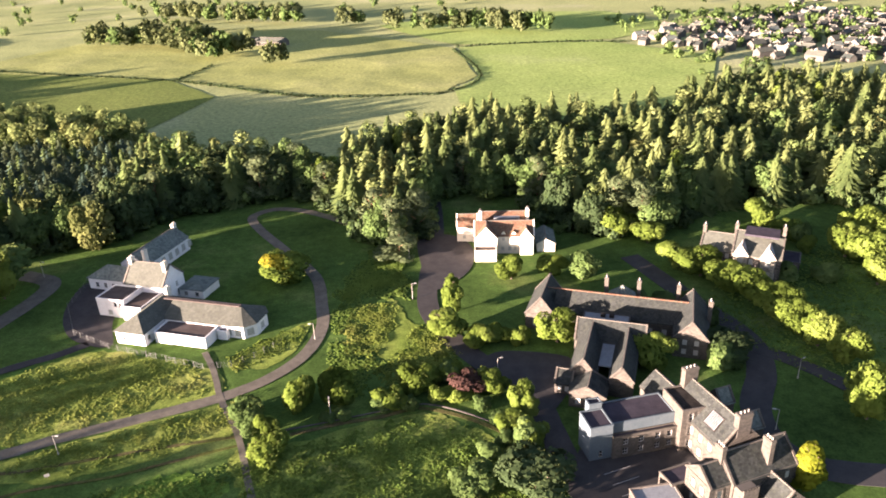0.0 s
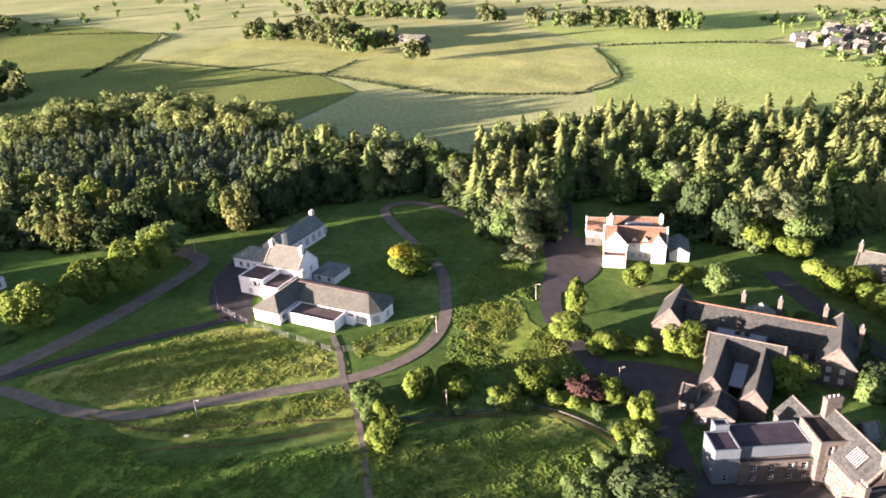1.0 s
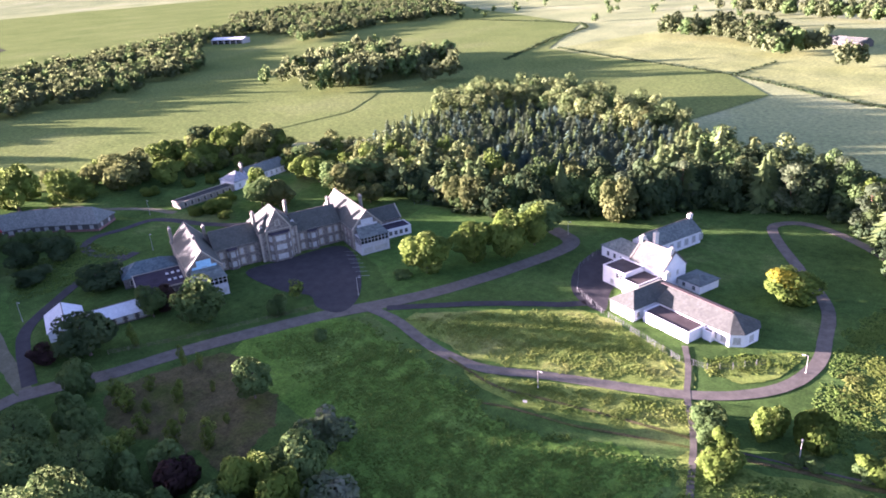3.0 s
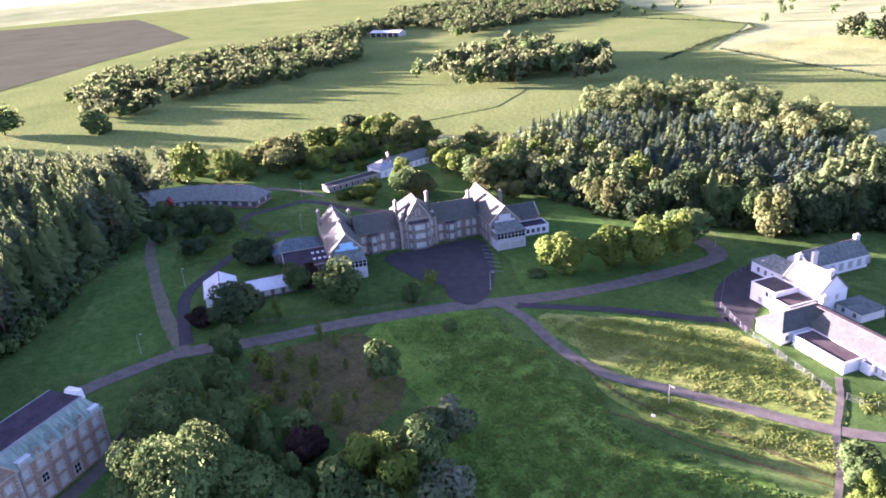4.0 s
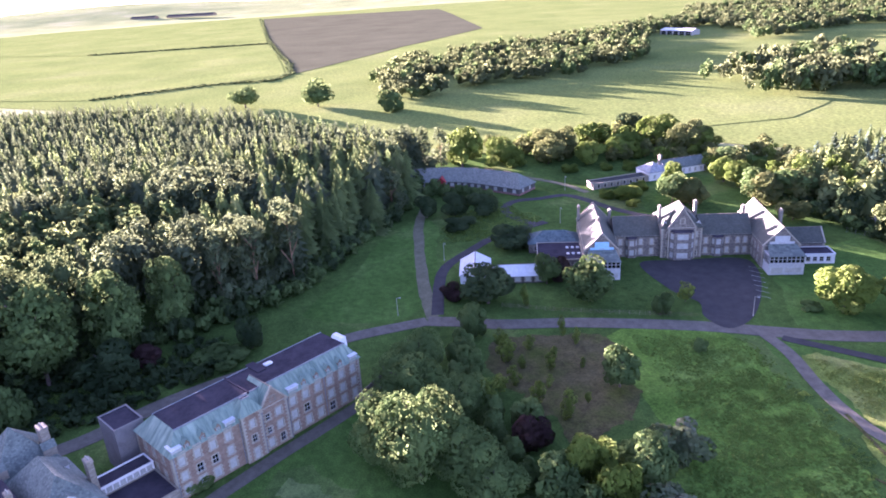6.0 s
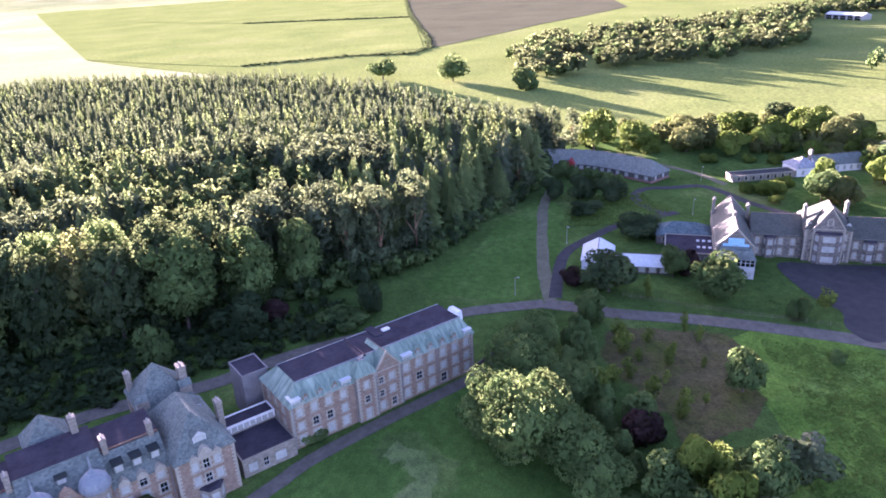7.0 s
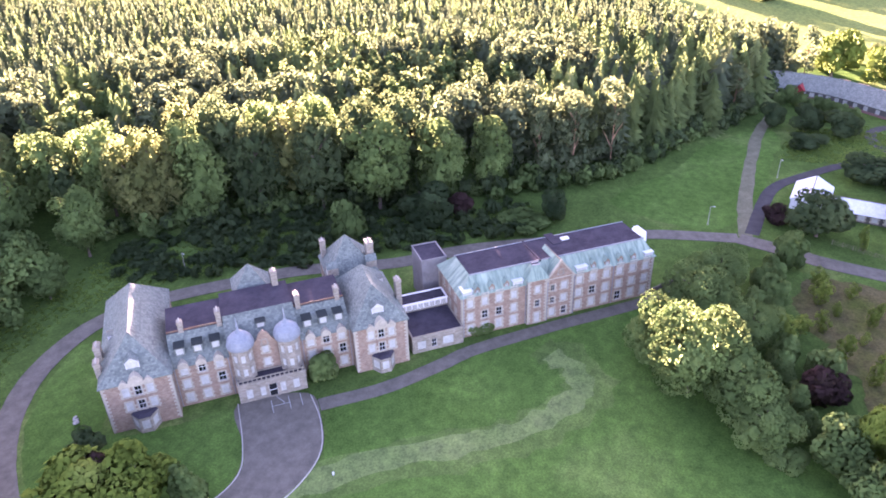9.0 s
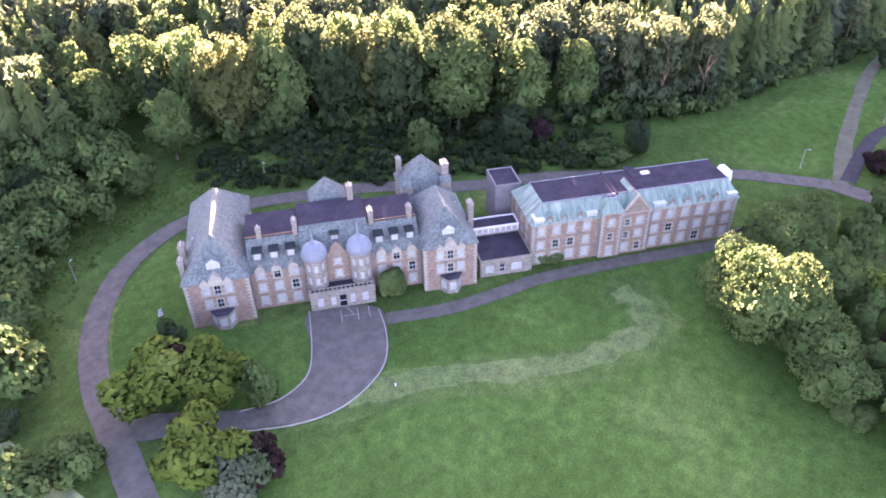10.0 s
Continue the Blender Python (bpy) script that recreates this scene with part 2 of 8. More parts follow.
M = {
    "pasture": grass_mat("pasture", (0.174, 0.207, 0.105), (0.245, 0.268, 0.137), (0.315, 0.318, 0.21), 0.006, 0.5, dist=0.2, strength=0.25, swell=55.0),
    "pasture_pale": grass_mat("pasture_pale", (0.191, 0.215, 0.0839), (0.228, 0.248, 0.107), (0.26, 0.265, 0.14), 0.008, 0.5, dist=0.2, strength=0.4, swell=55.0),
    "pasture_green": grass_mat("pasture_green", (0.17, 0.235, 0.0783), (0.207, 0.268, 0.0955), (0.249, 0.295, 0.137), 0.01, 0.5, dist=0.15, strength=0.25, swell=55.0),
    "rough_grass": grass_mat("rough_grass", (0.0318, 0.058, 0.0169), (0.0594, 0.104, 0.0286), (0.127, 0.15, 0.0559), 0.03, 1.6, strength=0.4),
    "meadow": grass_mat("meadow", (0.0901, 0.135, 0.0286), (0.143, 0.18, 0.0455), (0.223, 0.22, 0.0845), 0.05, 1.8, dist=0.4),
    "lawn": grass_mat("lawn", (0.0374, 0.0773, 0.0186), (0.0588, 0.113, 0.0284), (0.0958, 0.143, 0.0459), 0.025, 2.5, dist=0.12, strength=0.25),
    "worn_turf": grass_mat("worn_turf", (0.0811, 0.123, 0.0449), (0.104, 0.143, 0.0562), (0.129, 0.159, 0.0697), 0.1, 2.0, dist=0.12, strength=0.25),
    "dirt": grass_mat("dirt", (0.062, 0.075, 0.022), (0.078, 0.068, 0.036), (0.1, 0.088, 0.05), 0.09, 1.5, dist=0.3),
    "plough": plain("plough", (0.0596, 0.0633, 0.0372), (0.0835, 0.0889, 0.0528), 0.01, 0.95, fine=0.4, spec=0.0),
    "asphalt": plain("asphalt", (0.034, 0.033, 0.033), (0.058, 0.055, 0.053), 0.25, 0.85, fine=5),
    "old_asphalt": plain("old_asphalt", (0.0816, 0.0747, 0.0602), (0.148, 0.133, 0.105), 0.35, 0.88, fine=4),
    "gravel": plain("gravel", (0.085, 0.09, 0.05), (0.15, 0.14, 0.09), 0.25, 0.95, fine=2),
    "paint": plain("paint", (0.2, 0.2, 0.19), (0.38, 0.38, 0.36), 1.5, 0.7),
    "rubble": masonry("rubble", ((0.0783, 0.0651, 0.0539), (0.131, 0.112, 0.0899), (0.2, 0.177, 0.144)), (0.174, 0.168, 0.148)),
    "red_stone": masonry("red_stone", ((0.178, 0.113, 0.077), (0.215, 0.145, 0.101), (0.252, 0.185, 0.132)), (0.237, 0.188, 0.139)),
    "pale_stone": masonry("pale_stone", ((0.166, 0.145, 0.107), (0.213, 0.188, 0.143), (0.266, 0.234, 0.182)), (0.2, 0.182, 0.146), 0.7, 0.32, stain=0.4),
    "grey_stone": masonry("grey_stone", ((0.0421, 0.038, 0.0302), (0.0637, 0.0572, 0.0459), (0.0864, 0.077, 0.0621)), (0.0702, 0.0649, 0.0556)),
    "white_render": plain("white_render", (0.595, 0.578, 0.552), (0.731, 0.714, 0.689), 0.35, 0.85, fine=3),
    # pale blue render, darkened: the wing's shade is put into the colour
    "blue_render": plain("blue_render", (0.0682, 0.0899, 0.102), (0.093, 0.115, 0.126), 0.35, 0.85, fine=3),
    "harl": plain("harl", (0.0765, 0.0729, 0.0629), (0.0983, 0.095, 0.0828), 0.4, 0.9, fine=3),
    "hay": grass_mat("hay", (0.0994, 0.132, 0.0432), (0.128, 0.158, 0.0544), (0.152, 0.174, 0.0713), 0.01, 0.5, dist=0.2, strength=0.2, swell=55.0),
    "lush": grass_mat("lush", (0.0615, 0.115, 0.0208), (0.0869, 0.155, 0.0299), (0.133, 0.2, 0.052), 0.06, 1.4),
    "grey_render": plain("grey_render", (0.15, 0.14, 0.135), (0.21, 0.2, 0.19), 0.4, 0.9, fine=3),
    "lawn_thin": grass_mat("lawn_thin", (0.0524, 0.0903, 0.027), (0.0776, 0.123, 0.0373), (0.105, 0.14, 0.0514), 0.06, 2.2, dist=0.12, strength=0.25),
    "leaf_gold": leaf("leaf_gold", (0.075, 0.1, 0.008), (0.16, 0.18, 0.014), (0.27, 0.26, 0.026), 0.3),
    "cream_render": plain("cream_render", (0.527, 0.484, 0.391), (0.663, 0.62, 0.527), 0.4, 0.85, fine=3),
    "slate": slate("slate", (0.0903, 0.107, 0.0944), (0.125, 0.144, 0.126), (0.163, 0.182, 0.156), spec=0.03),
    "slate_brown": slate("slate_brown", (0.0212, 0.0237, 0.0224), (0.0312, 0.0348, 0.0325), (0.0412, 0.0451, 0.0418), lichen=(0.0437, 0.0488, 0.0387), spec=0.03),
    "slate_warm": slate("slate_warm", (0.0629, 0.0671, 0.0562), (0.074, 0.0788, 0.0655), (0.0873, 0.092, 0.0763), lichen=(0.074, 0.078, 0.0598), spec=0.03),
    "slate_dark": slate("slate_dark", (0.0251, 0.031, 0.0286), (0.0368, 0.0442, 0.04), (0.0503, 0.0577, 0.0507), spec=0.03),
    "slate_teal": slate("slate_teal", (0.07, 0.1, 0.1), (0.1, 0.135, 0.135), (0.13, 0.165, 0.16), spec=0.03),
    "slate_mauve": slate("slate_mauve", (0.112, 0.122, 0.104), (0.149, 0.161, 0.137), (0.19, 0.203, 0.17), lichen=(0.171, 0.18, 0.148), spec=0.04),
    "slate_grey": slate("slate_grey", (0.19, 0.195, 0.2), (0.25, 0.255, 0.26), (0.32, 0.32, 0.31)),
    "verdigris": streaked("verdigris", (0.0851, 0.127, 0.103), (0.17, 0.23, 0.18), (0.274, 0.335, 0.259)),
    "red_tile": slate("red_tile", (0.0848, 0.0424, 0.0272), (0.123, 0.0666, 0.0408), (0.154, 0.104, 0.068), 0.28, 0.25, lichen=(0.115, 0.121, 0.0816)),
    "felt": plain("felt", (0.0305, 0.0276, 0.0344), (0.0581, 0.0524, 0.0626), 0.3, 0.9, fine=3, spec=0.0),
    "felt_brown": plain("felt_brown", (0.0638, 0.051, 0.0459), (0.1, 0.0833, 0.0748), 0.3, 0.9, fine=3, spec=0.0),
    "lead": plain("lead", (0.152, 0.168, 0.179), (0.216, 0.236, 0.247), 1.0, 0.6, metal=0.1, fine=3),
    "tin": plain("tin", (0.45, 0.466, 0.462), (0.585, 0.592, 0.574), 0.5, 0.5, fine=2),
    "board": plain("board", (0.282, 0.284, 0.254), (0.414, 0.414, 0.367), 0.7, 0.7, fine=3),
    "timber_white": plain("timber_white", (0.341, 0.342, 0.33), (0.465, 0.462, 0.44), 1.0, 0.6, fine=4),
    "timber_blue": plain("timber_blue", (0.2, 0.42, 0.55), (0.35, 0.55, 0.66), 1.0, 0.6, fine=4),
    "stone_trim": plain("stone_trim", (0.255, 0.227, 0.172), (0.368, 0.333, 0.258), 0.9, 0.85, fine=3),
    "stone_dull": plain("stone_dull", (0.1, 0.09, 0.075), (0.17, 0.15, 0.125), 0.9, 0.9, fine=3),
    "charred": plain("charred", (0.012, 0.011, 0.01), (0.04, 0.035, 0.03), 0.8, 0.9, fine=3),
    "red_door": plain("red_door", (0.22, 0.03, 0.03), (0.32, 0.05, 0.045), 1.0, 0.6, fine=4),
    "red_brick": masonry("red_brick", ((0.16, 0.05, 0.04), (0.22, 0.07, 0.055), (0.27, 0.1, 0.08)), (0.2, 0.14, 0.12), 0.23, 0.075),
    "bark": plain("bark", (0.09, 0.07, 0.05), (0.17, 0.13, 0.1), 1.0, 0.95, fine=5),
    "pine_bark": plain("pine_bark", (0.16, 0.09, 0.055), (0.26, 0.15, 0.09), 1.0, 0.95, fine=5),
    "steel": plain("steel", (0.143, 0.149, 0.143), (0.198, 0.204, 0.193), 1.0, 0.5, metal=0.4, fine=5),
    "concrete": plain("concrete", (0.272, 0.256, 0.218), (0.368, 0.344, 0.296), 0.8, 0.9, fine=3),
    "wood": plain("wood", (0.16, 0.12, 0.085), (0.27, 0.21, 0.15), 1.0, 0.85, fine=5),
    "leaf_mid": leaf("leaf_mid", (0.0579, 0.0957, 0.0301), (0.11, 0.174, 0.0528), (0.188, 0.263, 0.083), 0.45),
    "needle_yellow": leaf("needle_yellow", (0.117, 0.151, 0.0523), (0.211, 0.257, 0.0903), (0.322, 0.364, 0.152), 0.5, 0.12, 3.2),
    "needle_blue": leaf("needle_blue", (0.0377, 0.066, 0.0496), (0.0689, 0.11, 0.0806), (0.114, 0.165, 0.116), 0.4, 0.12, 3.2),
    "leaf_oak": leaf("leaf_oak", (0.0725, 0.094, 0.0387), (0.126, 0.152, 0.0626), (0.186, 0.211, 0.0909), 0.5, 0.12, 3.2, 0.6),
    "leaf_bright": leaf("leaf_bright", (0.0762, 0.115, 0.0194), (0.147, 0.21, 0.0367), (0.234, 0.295, 0.0648), 0.5),
    "leaf_dark": leaf("leaf_dark", (0.0279, 0.0483, 0.0211), (0.0539, 0.084, 0.0351), (0.0938, 0.132, 0.0551), 0.4),
    "leaf_pale": leaf("leaf_pale", (0.0791, 0.0996, 0.0318), (0.14, 0.158, 0.0523), (0.228, 0.236, 0.0833), 0.5),
    "leaf_yellow": leaf("leaf_yellow", (0.16, 0.155, 0.015), (0.288, 0.258, 0.0225), (0.4, 0.344, 0.045), 0.3),
    "leaf_copper": leaf("leaf_copper", (0.03, 0.018, 0.0165), (0.054, 0.0315, 0.027), (0.09, 0.051, 0.0405), 0.25),
    "leaf_blossom": leaf("leaf_blossom", (0.0428, 0.07, 0.0243), (0.107, 0.135, 0.0675), (0.235, 0.24, 0.176), 0.3),
    "needle": leaf("needle", (0.0731, 0.108, 0.0376), (0.139, 0.19, 0.0635), (0.228, 0.289, 0.0999), 0.48, 0.12, 3.2),
    "needle_dark": leaf("needle_dark", (0.056, 0.0775, 0.0419), (0.101, 0.133, 0.0698), (0.159, 0.199, 0.106), 0.45, 0.12, 3.2, 1.3),
    "needle_pine": leaf("needle_pine", (0.0657, 0.0912, 0.0443), (0.117, 0.153, 0.0721), (0.177, 0.221, 0.107), 0.45, 0.12, 3.2, 0.9),
}
glass_m, gt, gp = mat("window_glass")
gp.inputs["Base Color"].default_value = (0.012, 0.014, 0.016, 1)
gp.inputs["Roughness"].default_value = 0.12
M["glass"] = glass_m


# ---------------- mesh helpers ----------------
def part(name, bm, material, parent=None, label="", m=None):
    me = bm
    if isinstance(bm, bmesh.types.BMesh):
        me = bpy.data.meshes.new(name)
        bm.to_mesh(me)
        bm.free()
    if material and not me.materials:
        me.materials.append(M[material])
    ob = new(name, me)
    ob.parent = parent
    if m is not None:
        ob.matrix_basis = m
    return tagged(ob, label)


def base(name, x, y, yaw=0.0, label="", category="", group="", z=0.0):
    """An Empty at a thing's base."""
    ob = new(name)
    ob.empty_display_size = 0.5
    ob.matrix_basis = pose(x, y, z, 0, 0, yaw)
    return tagged(ob, label, category, group)


def box(bm, x0, x1, y0, y1, z0, z1):
    v = [bm.verts.new(p) for p in ((x0, y0, z0), (x1, y0, z0), (x1, y1, z0), (x0, y1, z0), (x0, y0, z1), (x1, y0, z1), (x1, y1, z1), (x0, y1, z1))]
    for f in ((3, 2, 1, 0), (4, 5, 6, 7), (0, 1, 5, 4), (1, 2, 6, 5), (2, 3, 7, 6), (3, 0, 4, 7)):
        bm.faces.new([v[i] for i in f])
    return bm


def boxes(*rows):
    bm = bmesh.new()
    for r in rows:
        box(bm, *r)
    return bm


def prism(bm, ring, z0, z1, top=None):
    """A ring of (x, y) drawn up from z0 to z1; top: another ring, or one point."""
    n = len(ring)
    lo = [bm.verts.new((x, y, z0)) for x, y in ring]
    if top is not None and len(top) == 1:
        tip = bm.verts.new((*top[0], z1))
        for i in range(n):
            bm.faces.new((lo[i], lo[(i + 1) % n], tip))
    else:
        hi = [bm.verts.new((x, y, z1)) for x, y in (top or ring)]
        for i in range(n):
            bm.faces.new((lo[i], lo[(i + 1) % n], hi[(i + 1) % n], hi[i]))
        bm.faces.new(hi)
    bm.faces.new(lo[::-1])
    return bm


def slab(bm, pts, thick=0.18):
    """A flat plate below the given outline."""
    p = [Vector(q) for q in pts]
    n = (p[1] - p[0]).cross(p[2] - p[0]).normalized()
    if n.z < 0:
        p.reverse()
        n = -n
    hi = [bm.verts.new(q) for q in p]
    lo = [bm.verts.new(q - n * thick) for q in p]
    bm.faces.new(hi)
    bm.faces.new(lo[::-1])
    k = len(p)
    for i in range(k):
        bm.faces.new((lo[i], lo[(i + 1) % k], hi[(i + 1) % k], hi[i]))
    return bm


def tri_mesh(name, verts, faces, material, rounds=None):
    me = bpy.data.meshes.new(name)
    nv, nf = len(verts), len(faces)
    me.vertices.add(nv)
    me.vertices.foreach_set("co", np.asarray(verts, np.float32).ravel())
    me.loops.add(3 * nf)
    me.loops.foreach_set("vertex_index", np.asarray(faces, np.int32).ravel())
    me.polygons.add(nf)
    me.polygons.foreach_set("loop_start", np.arange(0, 3 * nf, 3, dtype=np.int32))
    me.polygons.foreach_set("loop_total", np.full(nf, 3, np.int32))
    me.update(calc_edges=True)
    if rounds is not None:
        n = np.asarray(rounds, np.float32)
        n = n / np.maximum(np.linalg.norm(n, axis=1, keepdims=True), 1e-6)
        me.attributes.new("round", "FLOAT_VECTOR", "POINT").data.foreach_set("vector", n.ravel())
    me.materials.append(M[material])
    return me


def sheet(name, ring, z, material, label, kind="structure", wobble=0.0, category="", soft=1.0):
    """A flat piece of ground with its outline rounded, raised a little over what it lies on."""
    pts = []
    n = len(ring)
    for i in range(n):
        a, b, c, d = (Vector((*ring[(i + k) % n], 0)) for k in (-1, 0, 1, 2))
        steps = 16 if wobble and math.dist(b, c) < 60 else 5
        for s in range(steps):
            u = s / steps
            q = 0.5 * (2 * b + (c - a) * u + (2 * a - 5 * b + 4 * c - d) * u * u + (3 * b - a - 3 * c + d) * u**3)
            q = b.lerp(c, u).lerp(q, soft)
            if wobble:
                q += Vector((noise.noise(q * 0.15), noise.noise(q * 0.15 + Vector((7, 3, 1))), 0)) * wobble
                q += Vector((noise.noise(q * 0.7), noise.noise(q * 0.7 + Vector((2, 8, 5))), 0)) * min(wobble, 2.0) * 0.7
            pts.append((q.x, q.y))
    bm = bmesh.new()
    f = bm.faces.new([bm.verts.new((x, y, z)) for x, y in pts])
    if f.normal.z < 0 or f.calc_area() and (f.normal_update() or f.normal.z < 0):
        f.normal_flip()
    bmesh.ops.triangulate(bm, faces=[f])
    return tagged(part(name, bm, material), label, category, "", kind)


def spline(pts, steps=6):
    out = []
    p = [Vector((x, y, 0)) for x, y in pts]
    p = [2 * p[0] - p[1], *p, 2 * p[-1] - p[-2]]
    for a, b, c, d in zip(p, p[1:], p[2:], p[3:]):
        for s in range(steps):
            u = s / steps
            out.append(0.5 * (2 * b + (c - a) * u + (2 * a - 5 * b + 4 * c - d) * u * u + (3 * b - a - 3 * c + d) * u**3))
    return out + [p[-2]]


def strip(name, pts, width, z, material, label, rag=0.15, thick=0.06):
    """A road or path along a line, with ragged edges and a little thickness."""
    line = spline(pts)
    bm = bmesh.new()
    rows = []
    for i, q in enumerate(line):
        d = (line[min(i + 1, len(line) - 1)] - line[max(i - 1, 0)]).normalized()
        n = Vector((-d.y, d.x, 0))
        wl = width / 2 + rag * noise.noise(q * 0.4)
        wr = width / 2 + rag * noise.noise(q * 0.4 + Vector((9, 9, 9)))
        l, r = q + n * wl, q - n * wr
        rows.append([bm.verts.new((l.x, l.y, z - thick)), bm.verts.new((l.x, l.y, z)), bm.verts.new((r.x, r.y, z)), bm.verts.new((r.x, r.y, z - thick))])
    for a, b in zip(rows, rows[1:]):
        for k in range(3):
            bm.faces.new((a[k], b[k], b[k + 1], a[k + 1]))
    bmesh.ops.recalc_face_normals(bm, faces=bm.faces)
    return tagged(part(name, bm, material), label, "", "", "structure")
# ---------------- ground, fields and roads ----------------
bm = bmesh.new()
bmesh.ops.create_grid(bm, x_segments=64, y_segments=64, size=4600)


def land(x, y):
    """Height of the far land: flat near by, rolling hills beyond three kilometres."""
    k = min(1.0, max(0.0, (math.hypot(x, y) - 2900) / 1700))
    return k * k * (3 - 2 * k) * (50 + 40 * noise.noise((x * 0.0007, y * 0.0007, 4.0)))


for q in bm.verts:
    q.co.z = land(q.co.x, q.co.y)
tagged(part("ground", bm, "pasture"), "wide grass farmland reaching the horizon", "ground", "", "structure")

sheet("ground_estate", [(-90, -210), (-40, -60), (20, 60), (110, 90), (170, 180), (240, 250), (200, 330), (60, 340), (-60, 330), (-190, 350), (-300, 270), (-330, 240),
      (-392, 200), (-400, 100), (-330, 40), (-420, -60), (-420, -260), (-250, -330)], 0.05, "rough_grass", "rough uncut grass round the old hospital buildings", wobble=4)
sheet("lawn_front", [(-55, -75), (-62, -60), (-76, -45), (-105, -50), (-125, -27), (-158, 17), (-150, 26), (-122, 30), (-104, 45), (-70, 62), (-30, 50), (-10, 0), (-25, -50)], 0.09, "lawn", "mown green lawn before the long stone building", wobble=1)
sheet("lawn_side", [(-70, -70), (-80, -62), (-98, -70), (-92, -80), (-86, -93), (-98, -100), (-112, -117), (-100, -117), (-82, -109), (-68, -95), (-66, -82)], 0.09, "lawn", "green lawn inside the loop of the drive", wobble=0.6)
sheet("lawn_bank", [(-200, 20), (-214, 2), (-240, 22), (-268, 36), (-290, 58), (-280, 64), (-250, 56), (-218, 48), (-199, 34)], 0.09, "lawn", "open green slope beside the plantation", wobble=1)
sheet("lawn_villa", [(-172, 150), (-186, 160), (-200, 205), (-175, 206), (-140, 205), (-128, 196), (-134, 168), (-150, 140)], 0.09, "lawn", "green grass beside the stone villa", wobble=1)
sheet("lawn_green", [(-150, 126), (-112, 121), (-58, 137), (-64, 152), (-92, 163), (-98, 160), (-112, 154), (-135, 138)], 0.09, "lawn", "sloping lawn in front of the white bungalow", wobble=1)
sheet("meadow_bungalow", [(-138, 128), (-112, 123), (-96, 124), (-57, 140), (-63, 152), (-92, 162), (-104, 157), (-118, 148)], 0.13, "meadow", "yellowing long grass below the white bungalow", wobble=2)
sheet("meadow_path", [(-104, 116), (-92, 121), (-50, 137), (-47, 127), (-60, 119), (-85, 112)], 0.13, "meadow", "dry long grass beside the path", wobble=1.5)
sheet("meadow_low", [(-42, 106), (-46, 119), (-35, 121), (-8, 129), (4, 124), (15, 115), (20, 104), (10, 92), (-20, 90)], 0.13, "meadow", "rough sunlit meadow of long grass", wobble=1.5)
sheet("meadow_slope", [(-16.8, 185.4), (-10.6, 172.0), (-4.8, 163.5), (1.0, 153.5), (-5.0, 146.3), (-12.4, 146.4), (-17.5, 152.7), (-19.7, 160.7), (-18.4, 171.4)], 0.13, "meadow", "brownish dry grass slope", wobble=2)
sheet("meadow_verge", [(-47, 150), (-40, 158), (-38, 172), (-46, 166), (-54, 156)], 0.13, "meadow", "rough grass beside the bungalow", wobble=1)
sheet("lush_slope", [(-167, 88), (-160, 112), (-148, 119), (-130, 116), (-101, 110), (-80, 103), (-62, 110), (-50, 112), (-46, 100), (-70, 70), (-92, 58), (-112, 76), (-138, 80)], 0.12, "lush", "lush green long grass on the open slope", wobble=3)
sheet("worn_patch", [(-175, 55), (-166, 84), (-142, 82), (-126, 70), (-124, 58), (-142, 53), (-158, 48)], 0.13, "dirt", "bare brown earth between young trees", wobble=4)
strip("thin_band", [(-74, -60), (-90, -36), (-99, -18), (-108, -6), (-118, 0.5), (-127, -3), (-132, -11)], 10.5, 0.1, "lawn_thin", "thin dry turf round the worn band", 3.0, 0.03)
strip("worn_band", [(-80, -52), (-92, -35), (-100, -19), (-108, -8), (-118, -1.5), (-125, -3.5), (-129, -9)], 5.6, 0.12, "worn_turf", "paler worn band curving over the lawn", 2.4, 0.03)

sheet("field_sunward", [(-385, 152), (-420, 60), (-560, -40), (-690, -110), (-1000, -420), (-3200, -1500), (-4200, 0), (-4200, 1800), (-1400, 1500), (-900, 1100), (-520, 860), (-425, 640), (-300, 592), (-200, 546), (-150, 480), (-170, 385), (-330, 270), (-395, 220)], 0.3, "hay", "pale green farmland towards the evening sun", wobble=2, soft=0.1)
sheet("field_north", [(-420, 640), (-200, 548), (-95, 474), (-20, 462), (5, 466), (30, 512), (18, 640), (-120, 800), (-330, 900)], 0.36, "pasture_pale", "pale close-grazed pasture inside a hedge", wobble=2, soft=0.15)
sheet("field_bright", [(34, 512), (12, 466), (20, 380), (120, 380), (162, 420), (215, 545), (150, 640), (60, 650), (22, 640)], 0.42, "pasture_green", "bright green mown field behind the woods", wobble=2, soft=0.15)
sheet("field_far_green", [(20, 660), (160, 650), (240, 720), (200, 860), (60, 900), (-60, 820)], 0.48, "pasture_green", "far bright green field", wobble=2, soft=0.15)
sheet("field_west", [(-410, 140), (-480, 150), (-620, 140), (-640, 210), (-600, 330), (-520, 330), (-430, 400), (-390, 330), (-400, 220)], 0.54, "hay", "pale green pasture before the far woods", wobble=2, soft=0.15)
sheet("field_plough", [(-905, 40), (-1300, 30), (-2700, 40), (-2430, 610), (-1400, 440), (-1150, 230)], 0.60, "plough", "bare brown ploughed field", wobble=3, soft=0.1)
sheet("field_strip", [(-835, -190), (-905, 30), (-1440, 25), (-1540, -320), (-1000, -420)], 0.66, "hay", "bright green hay field", wobble=3, soft=0.1)
